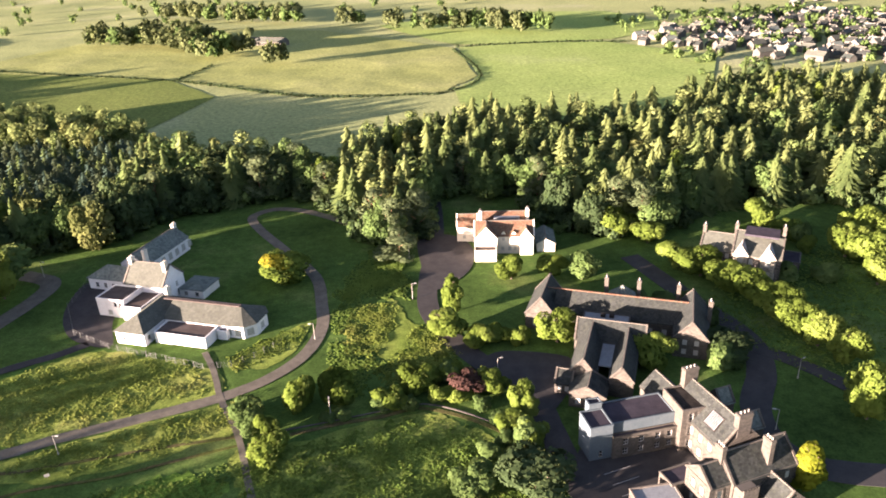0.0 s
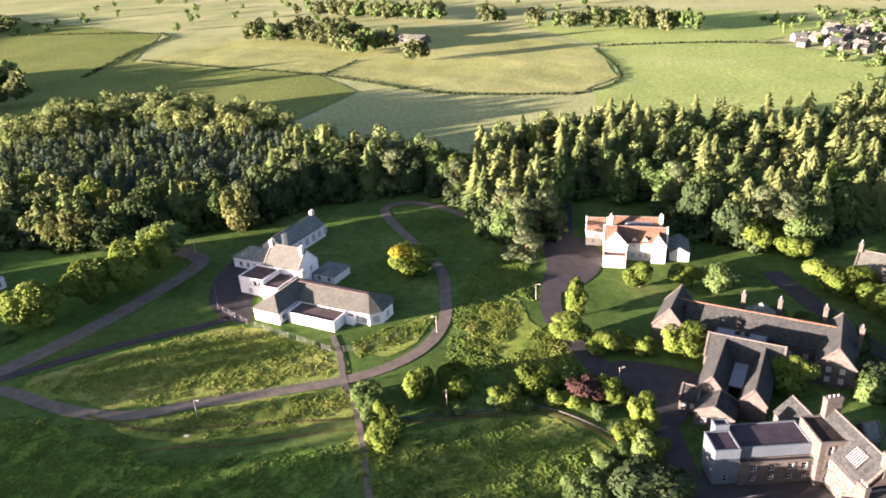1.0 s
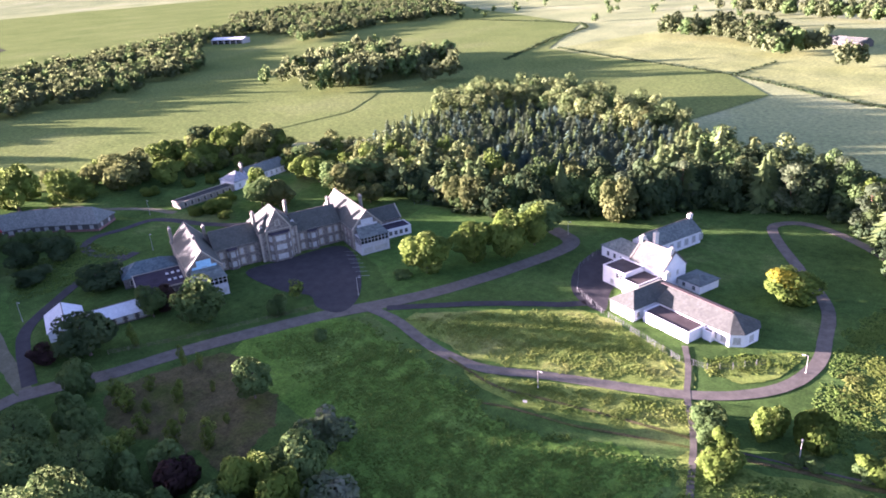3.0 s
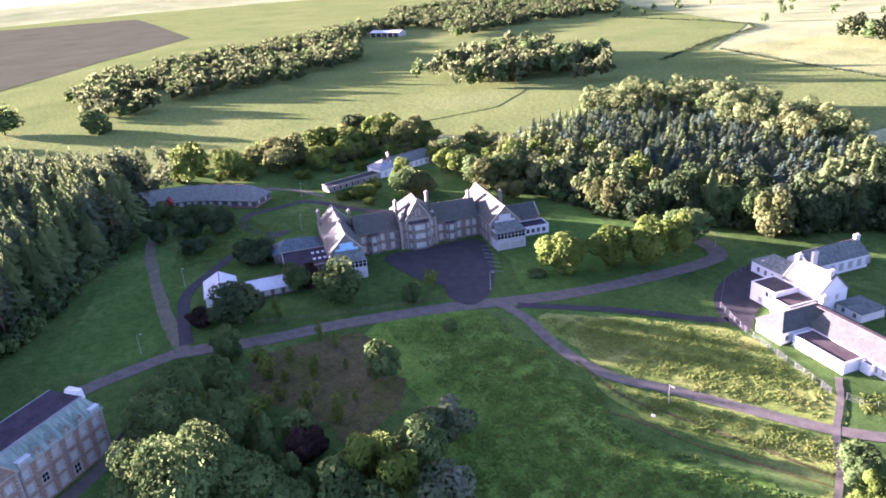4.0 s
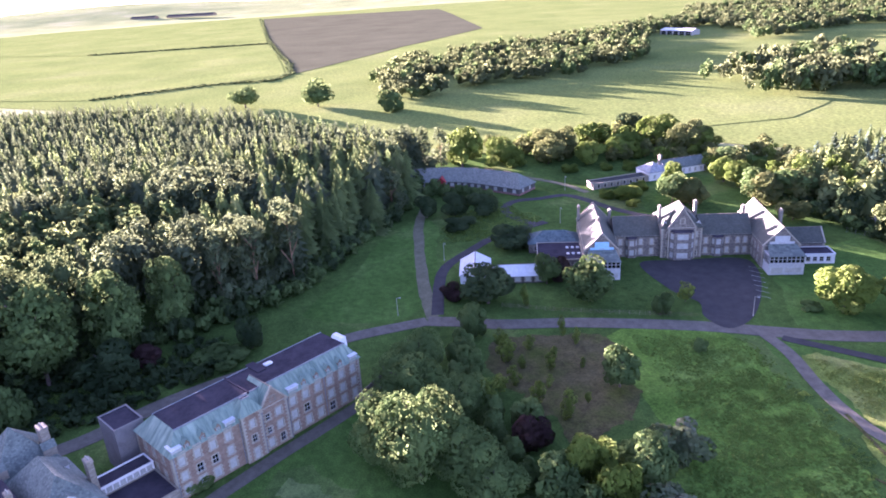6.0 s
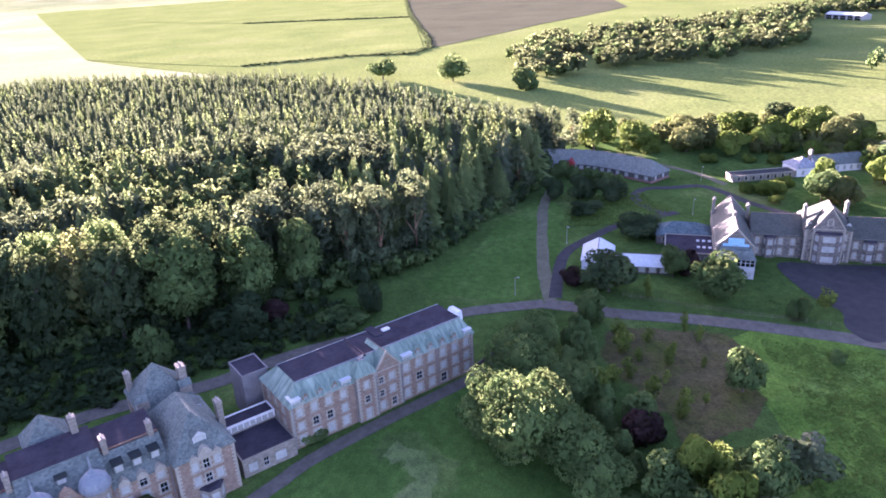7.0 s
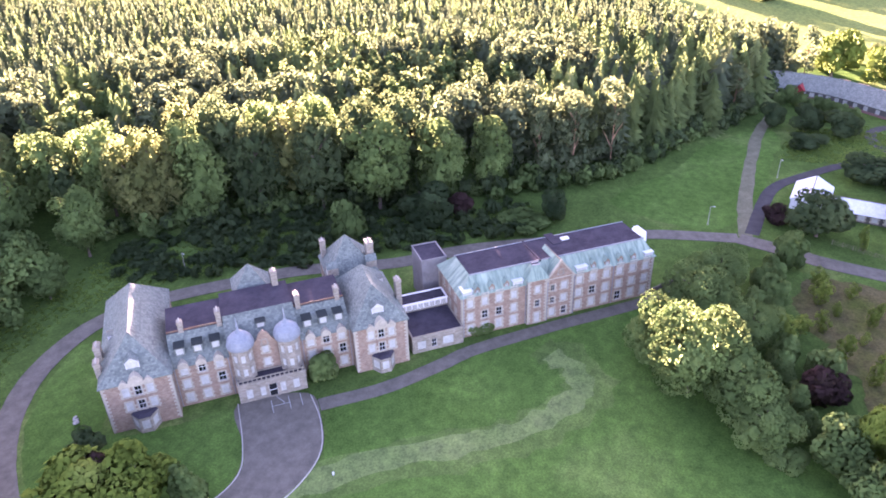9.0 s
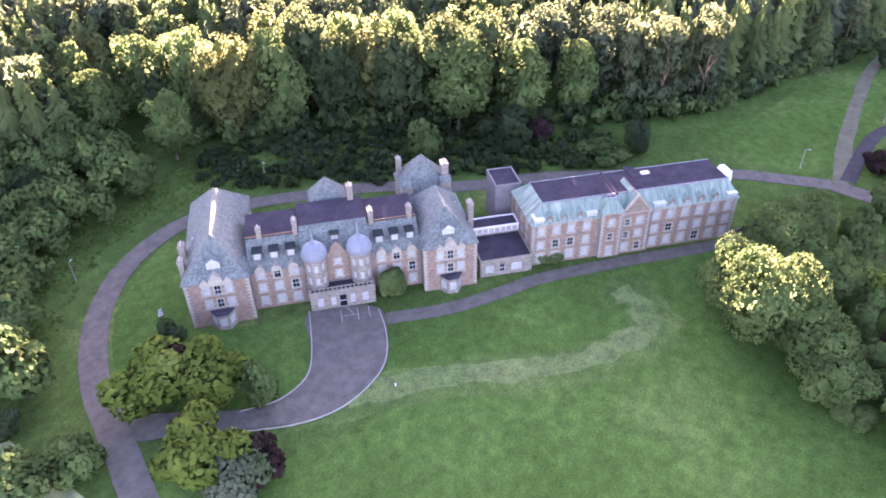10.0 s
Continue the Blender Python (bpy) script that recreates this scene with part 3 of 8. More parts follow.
sheet("field_strip_far", [(-1550, -330), (-1480, 22), (-2700, 20), (-2900, -700), (-1900, -700)], 0.72, "hay", "pale far hay field", wobble=3, soft=0.1)

strip("road_loop", [(-40, -62), (-49, -75), (-56, -85), (-65, -98), (-74, -107.5), (-86, -116), (-101, -121.5), (-118, -121), (-131, -113), (-143, -97), (-154, -79), (-162, -56),
      (-174, -36), (-184, -10), (-192, 14), (-194, 39)], 5.6, 0.16, "old_asphalt", "worn grey asphalt drive looping behind the building")
strip("road_main", [(-194, 39), (-188, 52), (-183.5, 60), (-176, 82), (-165, 106), (-158, 119), (-151, 130), (-143, 144), (-136, 161), (-130, 180), (-126, 197), (-128, 206), (-140, 212)], 6.2, 0.18, "old_asphalt", "grey asphalt road between the buildings")
strip("road_branch", [(-152, 127), (-139, 126), (-125, 122), (-112, 119.7), (-100, 120.5), (-87.5, 126), (-71, 132), (-54.5, 138.6), (-44, 146), (-37, 156), (-34.5, 169), (-36.3, 182),
      (-41, 201), (-55, 223), (-68, 243), (-73, 255), (-66, 262), (-54, 259), (-38, 247), (-24, 232)], 3.6, 0.2, "old_asphalt", "narrow curving asphalt path")
strip("road_bungalow", [(-147, 130), (-135, 140), (-125, 148), (-112, 156.5), (-104, 161), (-98, 166)], 3.2, 0.2, "asphalt", "dark asphalt drive to the bungalow")
strip("road_east", [(-3, 262), (-2.4, 246), (-2.6, 222), (-5, 195), (-4.7, 176), (1.3, 160), (8, 149), (14.3, 141), (19.8, 132), (21.5, 121), (23.5, 109), (26, 99), (30, 86)], 6.0, 0.18, "asphalt", "dark asphalt road past the stone blocks")
strip("road_far", [(60, 205), (71, 172), (75.5, 160), (77.2, 149.6), (74, 138), (67.5, 126), (66, 115), (71, 107), (83, 103.5), (110, 100)], 6.6, 0.18, "asphalt", "dark asphalt road curving in the shade")
strip("road_spur", [(77, 149), (83.5, 143), (88, 137), (92, 130)], 4.5, 0.21, "asphalt", "short asphalt spur")
strip("track", [(-195, 41), (-218, 43.7), (-254, 50), (-287, 57.5), (-310, 66)], 4.2, 0.16, "gravel", "grassy gravel track up the slope", 0.6)
strip("road_shed", [(-197, 43), (-220, 49.5), (-234, 55.6), (-246, 68), (-258, 84), (-266, 108)], 4.0, 0.19, "asphalt", "asphalt drive behind the white shed")
strip("road_crescent", [(-264, 104), (-276, 98), (-290, 98), (-299, 106), (-298, 118), (-298, 130), (-290, 135.5), (-280, 138.4), (-269, 142), (-255, 150), (-244, 168)], 4.0, 0.17, "asphalt", "narrow road to the crescent building")
strip("track", [(-350, 112), (-332, 127.7), (-314, 137.7), (-297, 142)], 3.4, 0.16, "gravel", "pale gravel track beside the ruined row", 0.6)
strip("path_front", [(-103, -54), (-111, -42), (-120.5, -32.5), (-128, -25.5), (-140, -9.5), (-157, 14.5), (-168, 22)], 3.8, 0.2, "old_asphalt", "worn asphalt path along the building front")
strip("path_steps", [(-64, 159), (-59, 149.5), (-54, 137.5), (-47, 124.8), (-39.6, 105.5), (-36, 96)], 1.5, 0.23, "old_asphalt", "straight footpath down the slope")
strip("path_wall", [(-44, 121), (-34.5, 124), (-25, 126.7), (-15, 128.7), (-6.7, 131), (4, 126.5), (12, 120.6), (18.6, 115)], 1.1, 0.23, "dirt", "stone-edged footpath through the bushes")
strip("path_drain", [(-112, 119), (-94, 115.6), (-80, 118), (-66.7, 120.7), (-51.6, 123.3), (-46.5, 124)], 0.9, 0.22, "dirt", "narrow trodden earth path")
strip("path_drain", [(-92, 108), (-85.6, 110.2), (-69.7, 113.2), (-59.3, 116.7), (-46, 121)], 0.8, 0.22, "dirt", "narrow trodden earth path")
sheet("forecourt", [(-106, -58), (-99, -52), (-91, -48.6), (-83.5, -49.5), (-76.5, -52.5), (-71, -58), (-61, -77), (-58, -83), (-63, -86), (-70, -70), (-75, -64), (-82, -61.5), (-89, -64.2), (-99.5, -71)], 0.19, "old_asphalt", "asphalt forecourt and drive of the main building")
sheet("forecourt_villa", [(-210, 121), (-207, 136), (-201, 155), (-190, 154.5), (-173, 143), (-160, 130), (-157, 120), (-166, 118), (-175, 122), (-186, 119)], 0.2, "asphalt", "dark asphalt car park of the villa")
sheet("forecourt_yard", [(-91, 164), (-104, 169), (-113, 184), (-115, 203), (-106, 205), (-98, 196), (-96, 178)], 0.2, "asphalt", "dark yard behind the bungalow fence")
sheet("forecourt_parking", [(9, 149), (15, 153), (30, 149), (30, 141), (26, 132), (21, 128), (14, 141)], 0.2, "asphalt", "dark car park by the stone block")
sheet("forecourt_court", [(25, 110), (30, 118), (45, 117), (52, 112), (46, 100), (30, 98)], 0.21, "asphalt", "dark courtyard with bay lines")
sheet("forecourt_red", [(-8, 229), (4, 228), (10, 217), (8, 200), (-3, 188), (-7.4, 206)], 0.2, "asphalt", "dark asphalt before the red-roofed house")
for k in range(7):
    part("bay_line", boxes((-2.2, 2.2, -0.06, 0.06, 0.2, 0.23)), "paint", None, "faded white parking line", pose(-171 - 3.4 * k, 142.5 + 2.0 * k, 0, 0, 0, 35))["kind"] = "structure"
for k in range(3):
    part("bay_line", boxes((-3.0, 3.0, -0.06, 0.06, 0.21, 0.24)), "paint", None, "white parking line", pose(32.5 + k, 108.2 - 3 * k, 0, 0, 0, 20))["kind"] = "structure"
for k, (x, y, a) in enumerate([(-102.5, -60.5, 33), (-100.5, -63.5, 33), (-101.5, -62.0, 123), (-103.2, -63.2, 60), (-104, -58.5, 33)]):
    part("bay_line", boxes((-2.0, 2.0, -0.07, 0.07, 0.19, 0.22)), "paint", None, "faded white marking", pose(x, y, 0, 0, 0, a))["kind"] = "structure"


def kerb(pts, label):
    line = spline(pts, 4)
    bm = bmesh.new()
    for a, b in zip(line, line[1:]):
        d = (b - a).normalized()
        n = Vector((-d.y, d.x, 0)) * 0.1
        ring = [(a - n)[:2], (b - n)[:2], (b + n)[:2], (a + n)[:2]]
        prism(bm, [tuple(q) for q in ring], 0.05, 0.32)
    tagged(part("kerb", bm, "concrete"), label, "", "", "structure")


kerb([(-105.5, -57), (-99, -52.2), (-91, -48.8), (-83.5, -49.2), (-76.5, -52), (-70.5, -58), (-64, -70)], "pale stone kerb along the forecourt")
kerb([(-99.7, -71), (-89, -64.4), (-82, -61.7), (-75, -63.6), (-70, -69)], "pale stone kerb along the forecourt")


# ---------------- building kit ----------------
FRAMES = {}


def window_meshes(w, h, kind, trim):
    key = (round(w, 2), round(h, 2), kind, trim)
    if key not in FRAMES:
        bm = bmesh.new()
        s, d = 0.26, 0.08
        if trim != "none":
            box(bm, -w / 2 - s, -w / 2, -d, 0.06, -0.02, h + s)
            box(bm, w / 2, w / 2 + s, -d, 0.06, -0.02, h + s)
            box(bm, -w / 2, w / 2, -d, 0.06, h, h + s + 0.04)
            box(bm, -w / 2 - s - 0.06, w / 2 + s + 0.06, -d - 0.08, 0.08, -0.2, -0.02)
            for k in range(int(h / 0.5)):
                if k % 2 == 0:
                    for g in (-1, 1):
                        a, b = sorted((g * (w / 2 + s), g * (w / 2 + s + 0.24)))
                        box(bm, a, b, -d + 0.015, 0.03, 0.5 * k, 0.5 * k + 0.42)
        else:
            box(bm, -w / 2 - 0.08, w / 2 + 0.08, -0.06, 0.1, -0.1, 0.0)
        fr = bpy.data.meshes.new("window")
        bm.to_mesh(fr)
        bm.free()
        fr.materials.append(M[trim if trim != "none" else "stone_trim"])
        bm = bmesh.new()
        if kind == "board":
            box(bm, -w / 2, w / 2, 0.1, 0.14, 0, h)
            box(bm, -w / 2, w / 2, 0.07, 0.1, h * 0.47, h * 0.53)
        elif kind == "sash":
            for a, b, c, e in ((-w / 2, -w / 2 + 0.09, 0, h), (w / 2 - 0.09, w / 2, 0, h), (-w / 2 + 0.09, w / 2 - 0.09, 0, 0.1), (-w / 2 + 0.09, w / 2 - 0.09, h - 0.09, h),
                               (-w / 2 + 0.09, w / 2 - 0.09, h * 0.48, h * 0.53), (-0.03, 0.03, 0.1, h * 0.48), (-0.03, 0.03, h * 0.53, h - 0.09)):
                box(bm, a, b, 0.09, 0.15, c, e)
        else:
            box(bm, -w / 2, -w / 2 + 0.07, 0.1, 0.16, 0, h)
            box(bm, w / 2 - 0.07, w / 2, 0.1, 0.16, 0, h)
            box(bm, -w / 2 + 0.07, w / 2 - 0.07, 0.1, 0.16, h - 0.07, h)
            box(bm, -w / 2 + 0.07, w / 2 - 0.07, 0.1, 0.16, h * 0.45, h * 0.5)
        inner = bpy.data.meshes.new("infill")
        bm.to_mesh(inner)
        bm.free()
        inner.materials.append(M["board" if kind == "board" else "timber_white"])
        bm = boxes((-w / 2, w / 2, 0.17, 0.2, 0, h))
        pane = bpy.data.meshes.new("pane")
        bm.to_mesh(pane)
        bm.free()
        pane.materials.append(M["glass"])
        FRAMES[key] = (fr, inner, pane)
    return FRAMES[key]


def put_window(parent, m, w, h, kind, trim="stone_trim"):
    fr, inner, pane = window_meshes(w, h, kind, trim)
    ob = part("window", fr, None, parent, "", m)
    if kind == "board":
        part("board", inner, None, ob, "pale boarding over the opening")
    else:
        part("sash", inner, None, ob)
        part("pane", pane, None, ob, "dark glass pane")
    return ob


def wall(bm, p0, p1, z0, z1, holes=(), deep=0.3, gable=None):
    """One wall with openings through its face; gable: height of its peak over z1."""
    d = Vector((p1[0] - p0[0], p1[1] - p0[1], 0))
    length = d.length
    d.normalize()
    inn = Vector((-d.y, d.x, 0))
    o = Vector((*p0, 0))

    def at(u, z, k=0.0):
        return o + d * u + inn * k + Vector((0, 0, z))

    us = sorted({0.0, length, *[min(max(u + s * w / 2, 0), length) for u, z, w, h, *_ in holes for s in (-1, 1)]})
    zs = sorted({z0, z1, *[v for u, z, w, h, *_ in holes for v in (z, z + h) if z0 < v < z1]})
    for a, b in zip(us, us[1:]):
        for c, e in zip(zs, zs[1:]):
            mu, mz = (a + b) / 2, (c + e) / 2
            if any(abs(mu - u) < w / 2 and z < mz < z + h for u, z, w, h, *_ in holes):
                continue
            bm.faces.new([bm.verts.new(at(*q)) for q in ((a, c), (b, c), (b, e), (a, e))])
    for u, z, w, h, *_ in holes:
        c = [(u - w / 2, z), (u + w / 2, z), (u + w / 2, z + h), (u - w / 2, z + h)]
        for q, r in zip(c, c[1:] + c[:1]):
            bm.faces.new([bm.verts.new(v) for v in (at(*q), at(*q, deep), at(*r, deep), at(*r))])
    if gable:
        bm.faces.new([bm.verts.new(at(*q)) for q in ((0, z1), (length, z1), (length / 2, z1 + gable))])
    return Matrix.Translation(o) @ Matrix(((d.x, inn.x, 0, 0), (d.y, inn.y, 0, 0), (0, 0, 1, 0), (0, 0, 0, 1)))


def cols(us, zs, w, h, kind="board"):
    return [(u, z, w, h, kind) for u in us for z in zs]


def along(a, b, n):
    return [a + (b - a) * (i + 0.5) / n for i in range(n)]


def hip_roof(bm, x0, x1, y0, y1, z, up, o=0.4, ridge=None, cut=1.0):
    """A hipped roof; its ridge runs along the longer side."""
    x0, x1, y0, y1 = x0 - o, x1 + o, y0 - o, y1 + o
    w, l = x1 - x0, y1 - y0
    k = min(w, l) / 2 * cut
    if (ridge or ("x" if w > l else "y")) == "x":
        a, b = ((x0 + k, (y0 + y1) / 2), (x1 - k, (y0 + y1) / 2))
    else:
        a, b = (((x0 + x1) / 2, y0 + k), ((x0 + x1) / 2, y1 - k))
    c = [bm.verts.new((x, y, z)) for x, y in ((x0, y0), (x1, y0), (x1, y1), (x0, y1))]
    lo = [bm.verts.new((x, y, z - 0.15)) for x, y in ((x0, y0), (x1, y0), (x1, y1), (x0, y1))]
    A, B = bm.verts.new((*a, z + up)), bm.verts.new((*b, z + up))
    if (ridge or ("x" if w > l else "y")) == "x":
        fs = ((c[0], c[1], B, A), (c[1], c[2], B), (c[2], c[3], A, B), (c[3], c[0], A))
    else:
        fs = ((c[0], c[1], A), (c[1], c[2], B, A), (c[2], c[3], B), (c[3], c[0], A, B))
    for f in fs:
        bm.faces.new(f)
    for i in range(4):
        bm.faces.new((lo[i], lo[(i + 1) % 4], c[(i + 1) % 4], c[i]))
    bm.faces.new(lo[::-1])
    return a, b


def gable_roof(bm, x0, x1, y0, y1, z, up, axis, o=0.35, e=0.15):
    if axis == "x":
        ym = (y0 + y1) / 2
        s = up / (ym - y0)
        for ya, sg in ((y0 - o, 1), (y1 + o, 1)):
            slab(bm, [(x0 - e, ya, z - o * s), (x1 + e, ya, z - o * s), (x1 + e, ym, z + up), (x0 - e, ym, z + up)])
    else:
        xm = (x0 + x1) / 2
        s = up / (xm - x0)
        for xa in (x0 - o, x1 + o):
            slab(bm, [(xa, y0 - e, z - o * s), (xa, y1 + e, z - o * s), (xm, y1 + e, z + up), (xm, y0 - e, z + up)])


def coping(parent, x0, x1, y0, y1, z, up, axis, ends=(0, 1), material="stone_trim"):
    """Raised stone edges on the gables, and a ridge."""
    for k in ends:
        bm = bmesh.new()
        if axis == "y":
            y = (y0 - 0.2, y1 - 0.25)[k]
            xm = (x0 + x1) / 2
            for xa in (x0 - 0.35, x1 + 0.35):
                zz = z - 0.35 * up / (xm - x0)
                slab(bm, [(xa, y, zz + 0.25), (xa, y + 0.45, zz + 0.25), (xm, y + 0.45, z + up + 0.25), (xm, y, z + up + 0.25)], 0.4)
        else:
            x = (x0 - 0.2, x1 - 0.25)[k]
            ym = (y0 + y1) / 2
            for ya in (y0 - 0.35, y1 + 0.35):
                zz = z - 0.35 * up / (ym - y0)
                slab(bm, [(x, ya, zz + 0.25), (x + 0.45, ya, zz + 0.25), (x + 0.45, ym, z + up + 0.25), (x, ym, z + up + 0.25)], 0.4)
        part("coping", bm, material, parent, "weathered stone gable coping")


def toothed(bm, at, way, out, z1, odd):
    """Corner stones along one wall: a plate with long and short courses."""
    n = int((z1 - 0.3) / 0.45)
    line = [(-0.05, 0.3)]
    for i in range(n):
        w = 0.8 if (i + odd) % 2 else 0.42
        line += [(w, 0.3 + 0.45 * i), (w, 0.3 + 0.45 * (i + 1))]
    line.append((-0.05, 0.3 + 0.45 * n))
    rows = []
    for k in (-0.1, 0.05 + 0.004 * odd):
        rows.append([bm.verts.new((at[0] + way[0] * u + out[0] * k, at[1] + way[1] * u + out[1] * k, z)) for u, z in line])
    bm.faces.new(rows[1])
    for a in range(len(line)):
        b = (a + 1) % len(line)
        bm.faces.new((rows[0][a], rows[0][b], rows[1][b], rows[1][a]))


def block(parent, x0, x1, y0, y1, z1, roof, wins=None, wall_m="rubble", roof_m="slate", trim="stone_trim", z0=0.0, plinth=True, quoins=True, ends=(0, 1), over=0.4):
    """A block of a building. roof: ('gx'|'gy'|'hip'|'hipx'|'hipy'|'pyr'|'flat'|'mans', height, ...). wins: lists of (along, up, width, height, kind) for walls f, r, b, l."""
    wins = wins or {}
    kind, up = roof[0], roof[1]
    bm = bmesh.new()
    ring = {"f": ((x0, y0), (x1, y0)), "r": ((x1, y0), (x1, y1)), "b": ((x1, y1), (x0, y1)), "l": ((x0, y1), (x0, y0))}
    todo = []
    for side, (a, b) in ring.items():
        g = up if (kind == "gx" and side in "rl") or (kind == "gy" and side in "fb") else None
        m = wall(bm, a, b, z0, z1, wins.get(side, ()), gable=g)
        todo += [(m, w) for w in wins.get(side, ())]
    part("wall", bm, wall_m, parent)
    for m, (u, z, w, h, k) in todo:
        put_window(parent, m @ Matrix.Translation((u, 0, z)), w, h, k, trim)
    if quoins and z0 == 0:
        for x, y, sx_, sy_ in ((x0, y0, -1, -1), (x1, y0, 1, -1), (x1, y1, 1, 1), (x0, y1, -1, 1)):
            bm = bmesh.new()
            toothed(bm, (x, y), (-sx_, 0), (0, sy_), z1, 0)
            toothed(bm, (x, y), (0, -sy_), (sx_, 0), z1, 1)
            part("quoin", bm, trim if trim != "none" else "stone_trim", parent, "pale stone corner blocks")
    bm = bmesh.new()
    if kind == "flat":
        box(bm, x0 + 0.25, x1 - 0.25, y0 + 0.25, y1 - 0.25, z1 - 0.35, z1 - 0.12)
        part("roof", bm, roof_m, parent)
        bm = boxes((x0 - 0.08, x1 + 0.08, y0 - 0.08, y0 + 0.25, z1 - 0.1, z1 + 0.12), (x0 - 0.08, x1 + 0.08, y1 - 0.25, y1 + 0.08, z1 - 0.1, z1 + 0.12),
                   (x0 - 0.08, x0 + 0.25, y0 + 0.25, y1 - 0.25, z1 - 0.1, z1 + 0.12), (x1 - 0.25, x1 + 0.08, y0 + 0.25, y1 - 0.25, z1 - 0.1, z1 + 0.12))
        part("parapet", bm, roof[2] if len(roof) > 2 else trim if trim != "none" else wall_m, parent)
    elif kind == "gx" or kind == "gy":
        gable_roof(bm, x0, x1, y0, y1, z1, up, kind[1])
        part("roof", bm, roof_m, parent)
        if ends:
            coping(parent, x0, x1, y0, y1, z1, up, kind[1], ends, "stone_dull" if trim == "none" else trim)
        if kind == "gx":
            rb = (x0, x1, (y0 + y1) / 2 - 0.14, (y0 + y1) / 2 + 0.14, z1 + up - 0.06, z1 + up + 0.1)
        else:
            rb = ((x0 + x1) / 2 - 0.14, (x0 + x1) / 2 + 0.14, y0, y1, z1 + up - 0.06, z1 + up + 0.1)
        part("ridge", boxes(rb), "stone_dull", parent)
    elif kind == "pyr":
        prism(bm, [(x0 - over, y0 - over), (x1 + over, y0 - over), (x1 + over, y1 + over), (x0 - over, y1 + over)], z1, z1 + up, [((x0 + x1) / 2, (y0 + y1) / 2)])
        part("roof", bm, roof_m, parent)
    elif kind == "mans":
        k = roof[2]
        ring2 = [(x0 - over, y0 - over), (x1 + over, y0 - over), (x1 + over, y1 + over), (x0 - over, y1 + over)]
        top = [(x0 + k, y0 + k), (x1 - roof[3], y0 + k), (x1 - roof[3], y1 - k), (x0 + k, y1 - k)]
        prism(bm, ring2, z1, z1 + up, top)
        part("roof", bm, roof_m, parent)
        part("flat_roof", prism(bmesh.new(), top, z1 + up + 0.004, z1 + up + 0.1), "felt", parent, "dark purple felt roof")
        rim = boxes((x0 + k - 0.15, x1 - roof[3] + 0.15, y0 + k - 0.2, y0 + k, z1 + up - 0.1, z1 + up + 0.2), (x0 + k - 0.15, x1 - roof[3] + 0.15, y1 - k, y1 - k + 0.2, z1 + up - 0.1, z1 + up + 0.2))
        part("roof_edge", rim, "lead", parent, "pale metal edge of the flat roof")
    else:
        hip_roof(bm, x0, x1, y0, y1, z1, up, over, {"hipx": "x", "hipy": "y"}.get(kind), roof[2] if len(roof) > 2 else 1.0)
        part("roof", bm, roof_m, parent)
    if wall_m in ("rubble", "red_stone", "grey_stone", "pale_stone") and z0 == 0 and z1 > 4:
        part("cornice", boxes((x0 - 0.12, x1 + 0.12, y0 - 0.12, y0 - 0.005, z1 - 0.32, z1 - 0.05), (x1 + 0.005, x1 + 0.12, y0, y1, z1 - 0.32, z1 - 0.05), (x0 - 0.12, x0 - 0.005, y0, y1, z1 - 0.32, z1 - 0.05)),
             trim if trim != "none" else wall_m, parent)


def chimney(parent, x, y, z0, z1, w=0.9, d=1.6, material="pale_stone", pots=3):
    bm = boxes((x - w / 2, x + w / 2, y - d / 2, y + d / 2, z0, z1), (x - w / 2 - 0.1, x + w / 2 + 0.1, y - d / 2 - 0.1, y + d / 2 + 0.1, z1 - 0.45, z1 - 0.2),
               (x - w / 2 - 0.06, x + w / 2 + 0.06, y - d / 2 - 0.06, y + d / 2 + 0.06, z1, z1 + 0.12))
    ob = part("chimney", bm, material, parent, "pale stone chimney stack")
    for i in range(pots):
        yy = y + (i - (pots - 1) / 2) * d / max(pots, 1) * 0.85
        ring = [(x + 0.15 * math.cos(a), yy + 0.15 * math.sin(a)) for a in np.linspace(0, 2 * math.pi, 8, endpoint=False)]
        part("chimney_pot", prism(bmesh.new(), ring, z1 + 0.12, z1 + 0.62), "concrete", ob)


def dormer(parent, x, y, z, w=1.5, h=1.7, depth=2.4, peak=0.8, roof_m="slate", face="timber_white", kind="board", turn=0):
    """A roof window: cheeks, a boarded face and a small roof. It looks to -y before its turn."""
    m = pose(x, y, z, 0, 0, turn)
    bm = bmesh.new()
    mm = wall(bm, (-w / 2, 0), (w / 2, 0), 0, h, [(w / 2, 0.25, w - 0.5, h - 0.5, kind)], 0.12)
    wall(bm, (w / 2, 0), (w / 2, depth), 0, h)
    wall(bm, (-w / 2, depth), (-w / 2, 0), 0, h)
    if peak:
        bm.faces.new([bm.verts.new(q) for q in ((-w / 2, 0, h), (w / 2, 0, h), (0, 0, h + peak))])
    ob = part("dormer", bm, face, parent, "", m)
    bm = bmesh.new()
    if peak:
        for s in (-1, 1):
            slab(bm, [(s * (w / 2 + 0.15), -0.15, h - 0.12), (s * (w / 2 + 0.15), depth, h - 0.12), (0, depth, h + peak), (0, -0.15, h + peak)], 0.1)
    else:
        box(bm, -w / 2 - 0.15, w / 2 + 0.15, -0.2, depth, h, h + 0.12)
    part("roof", bm, roof_m, ob)
    fr, inner, pane = window_meshes(w - 0.5, h - 0.5, kind, "none")
    part("infill", inner, None, ob, "", Matrix.Translation((0, -0.05, 0.25)))


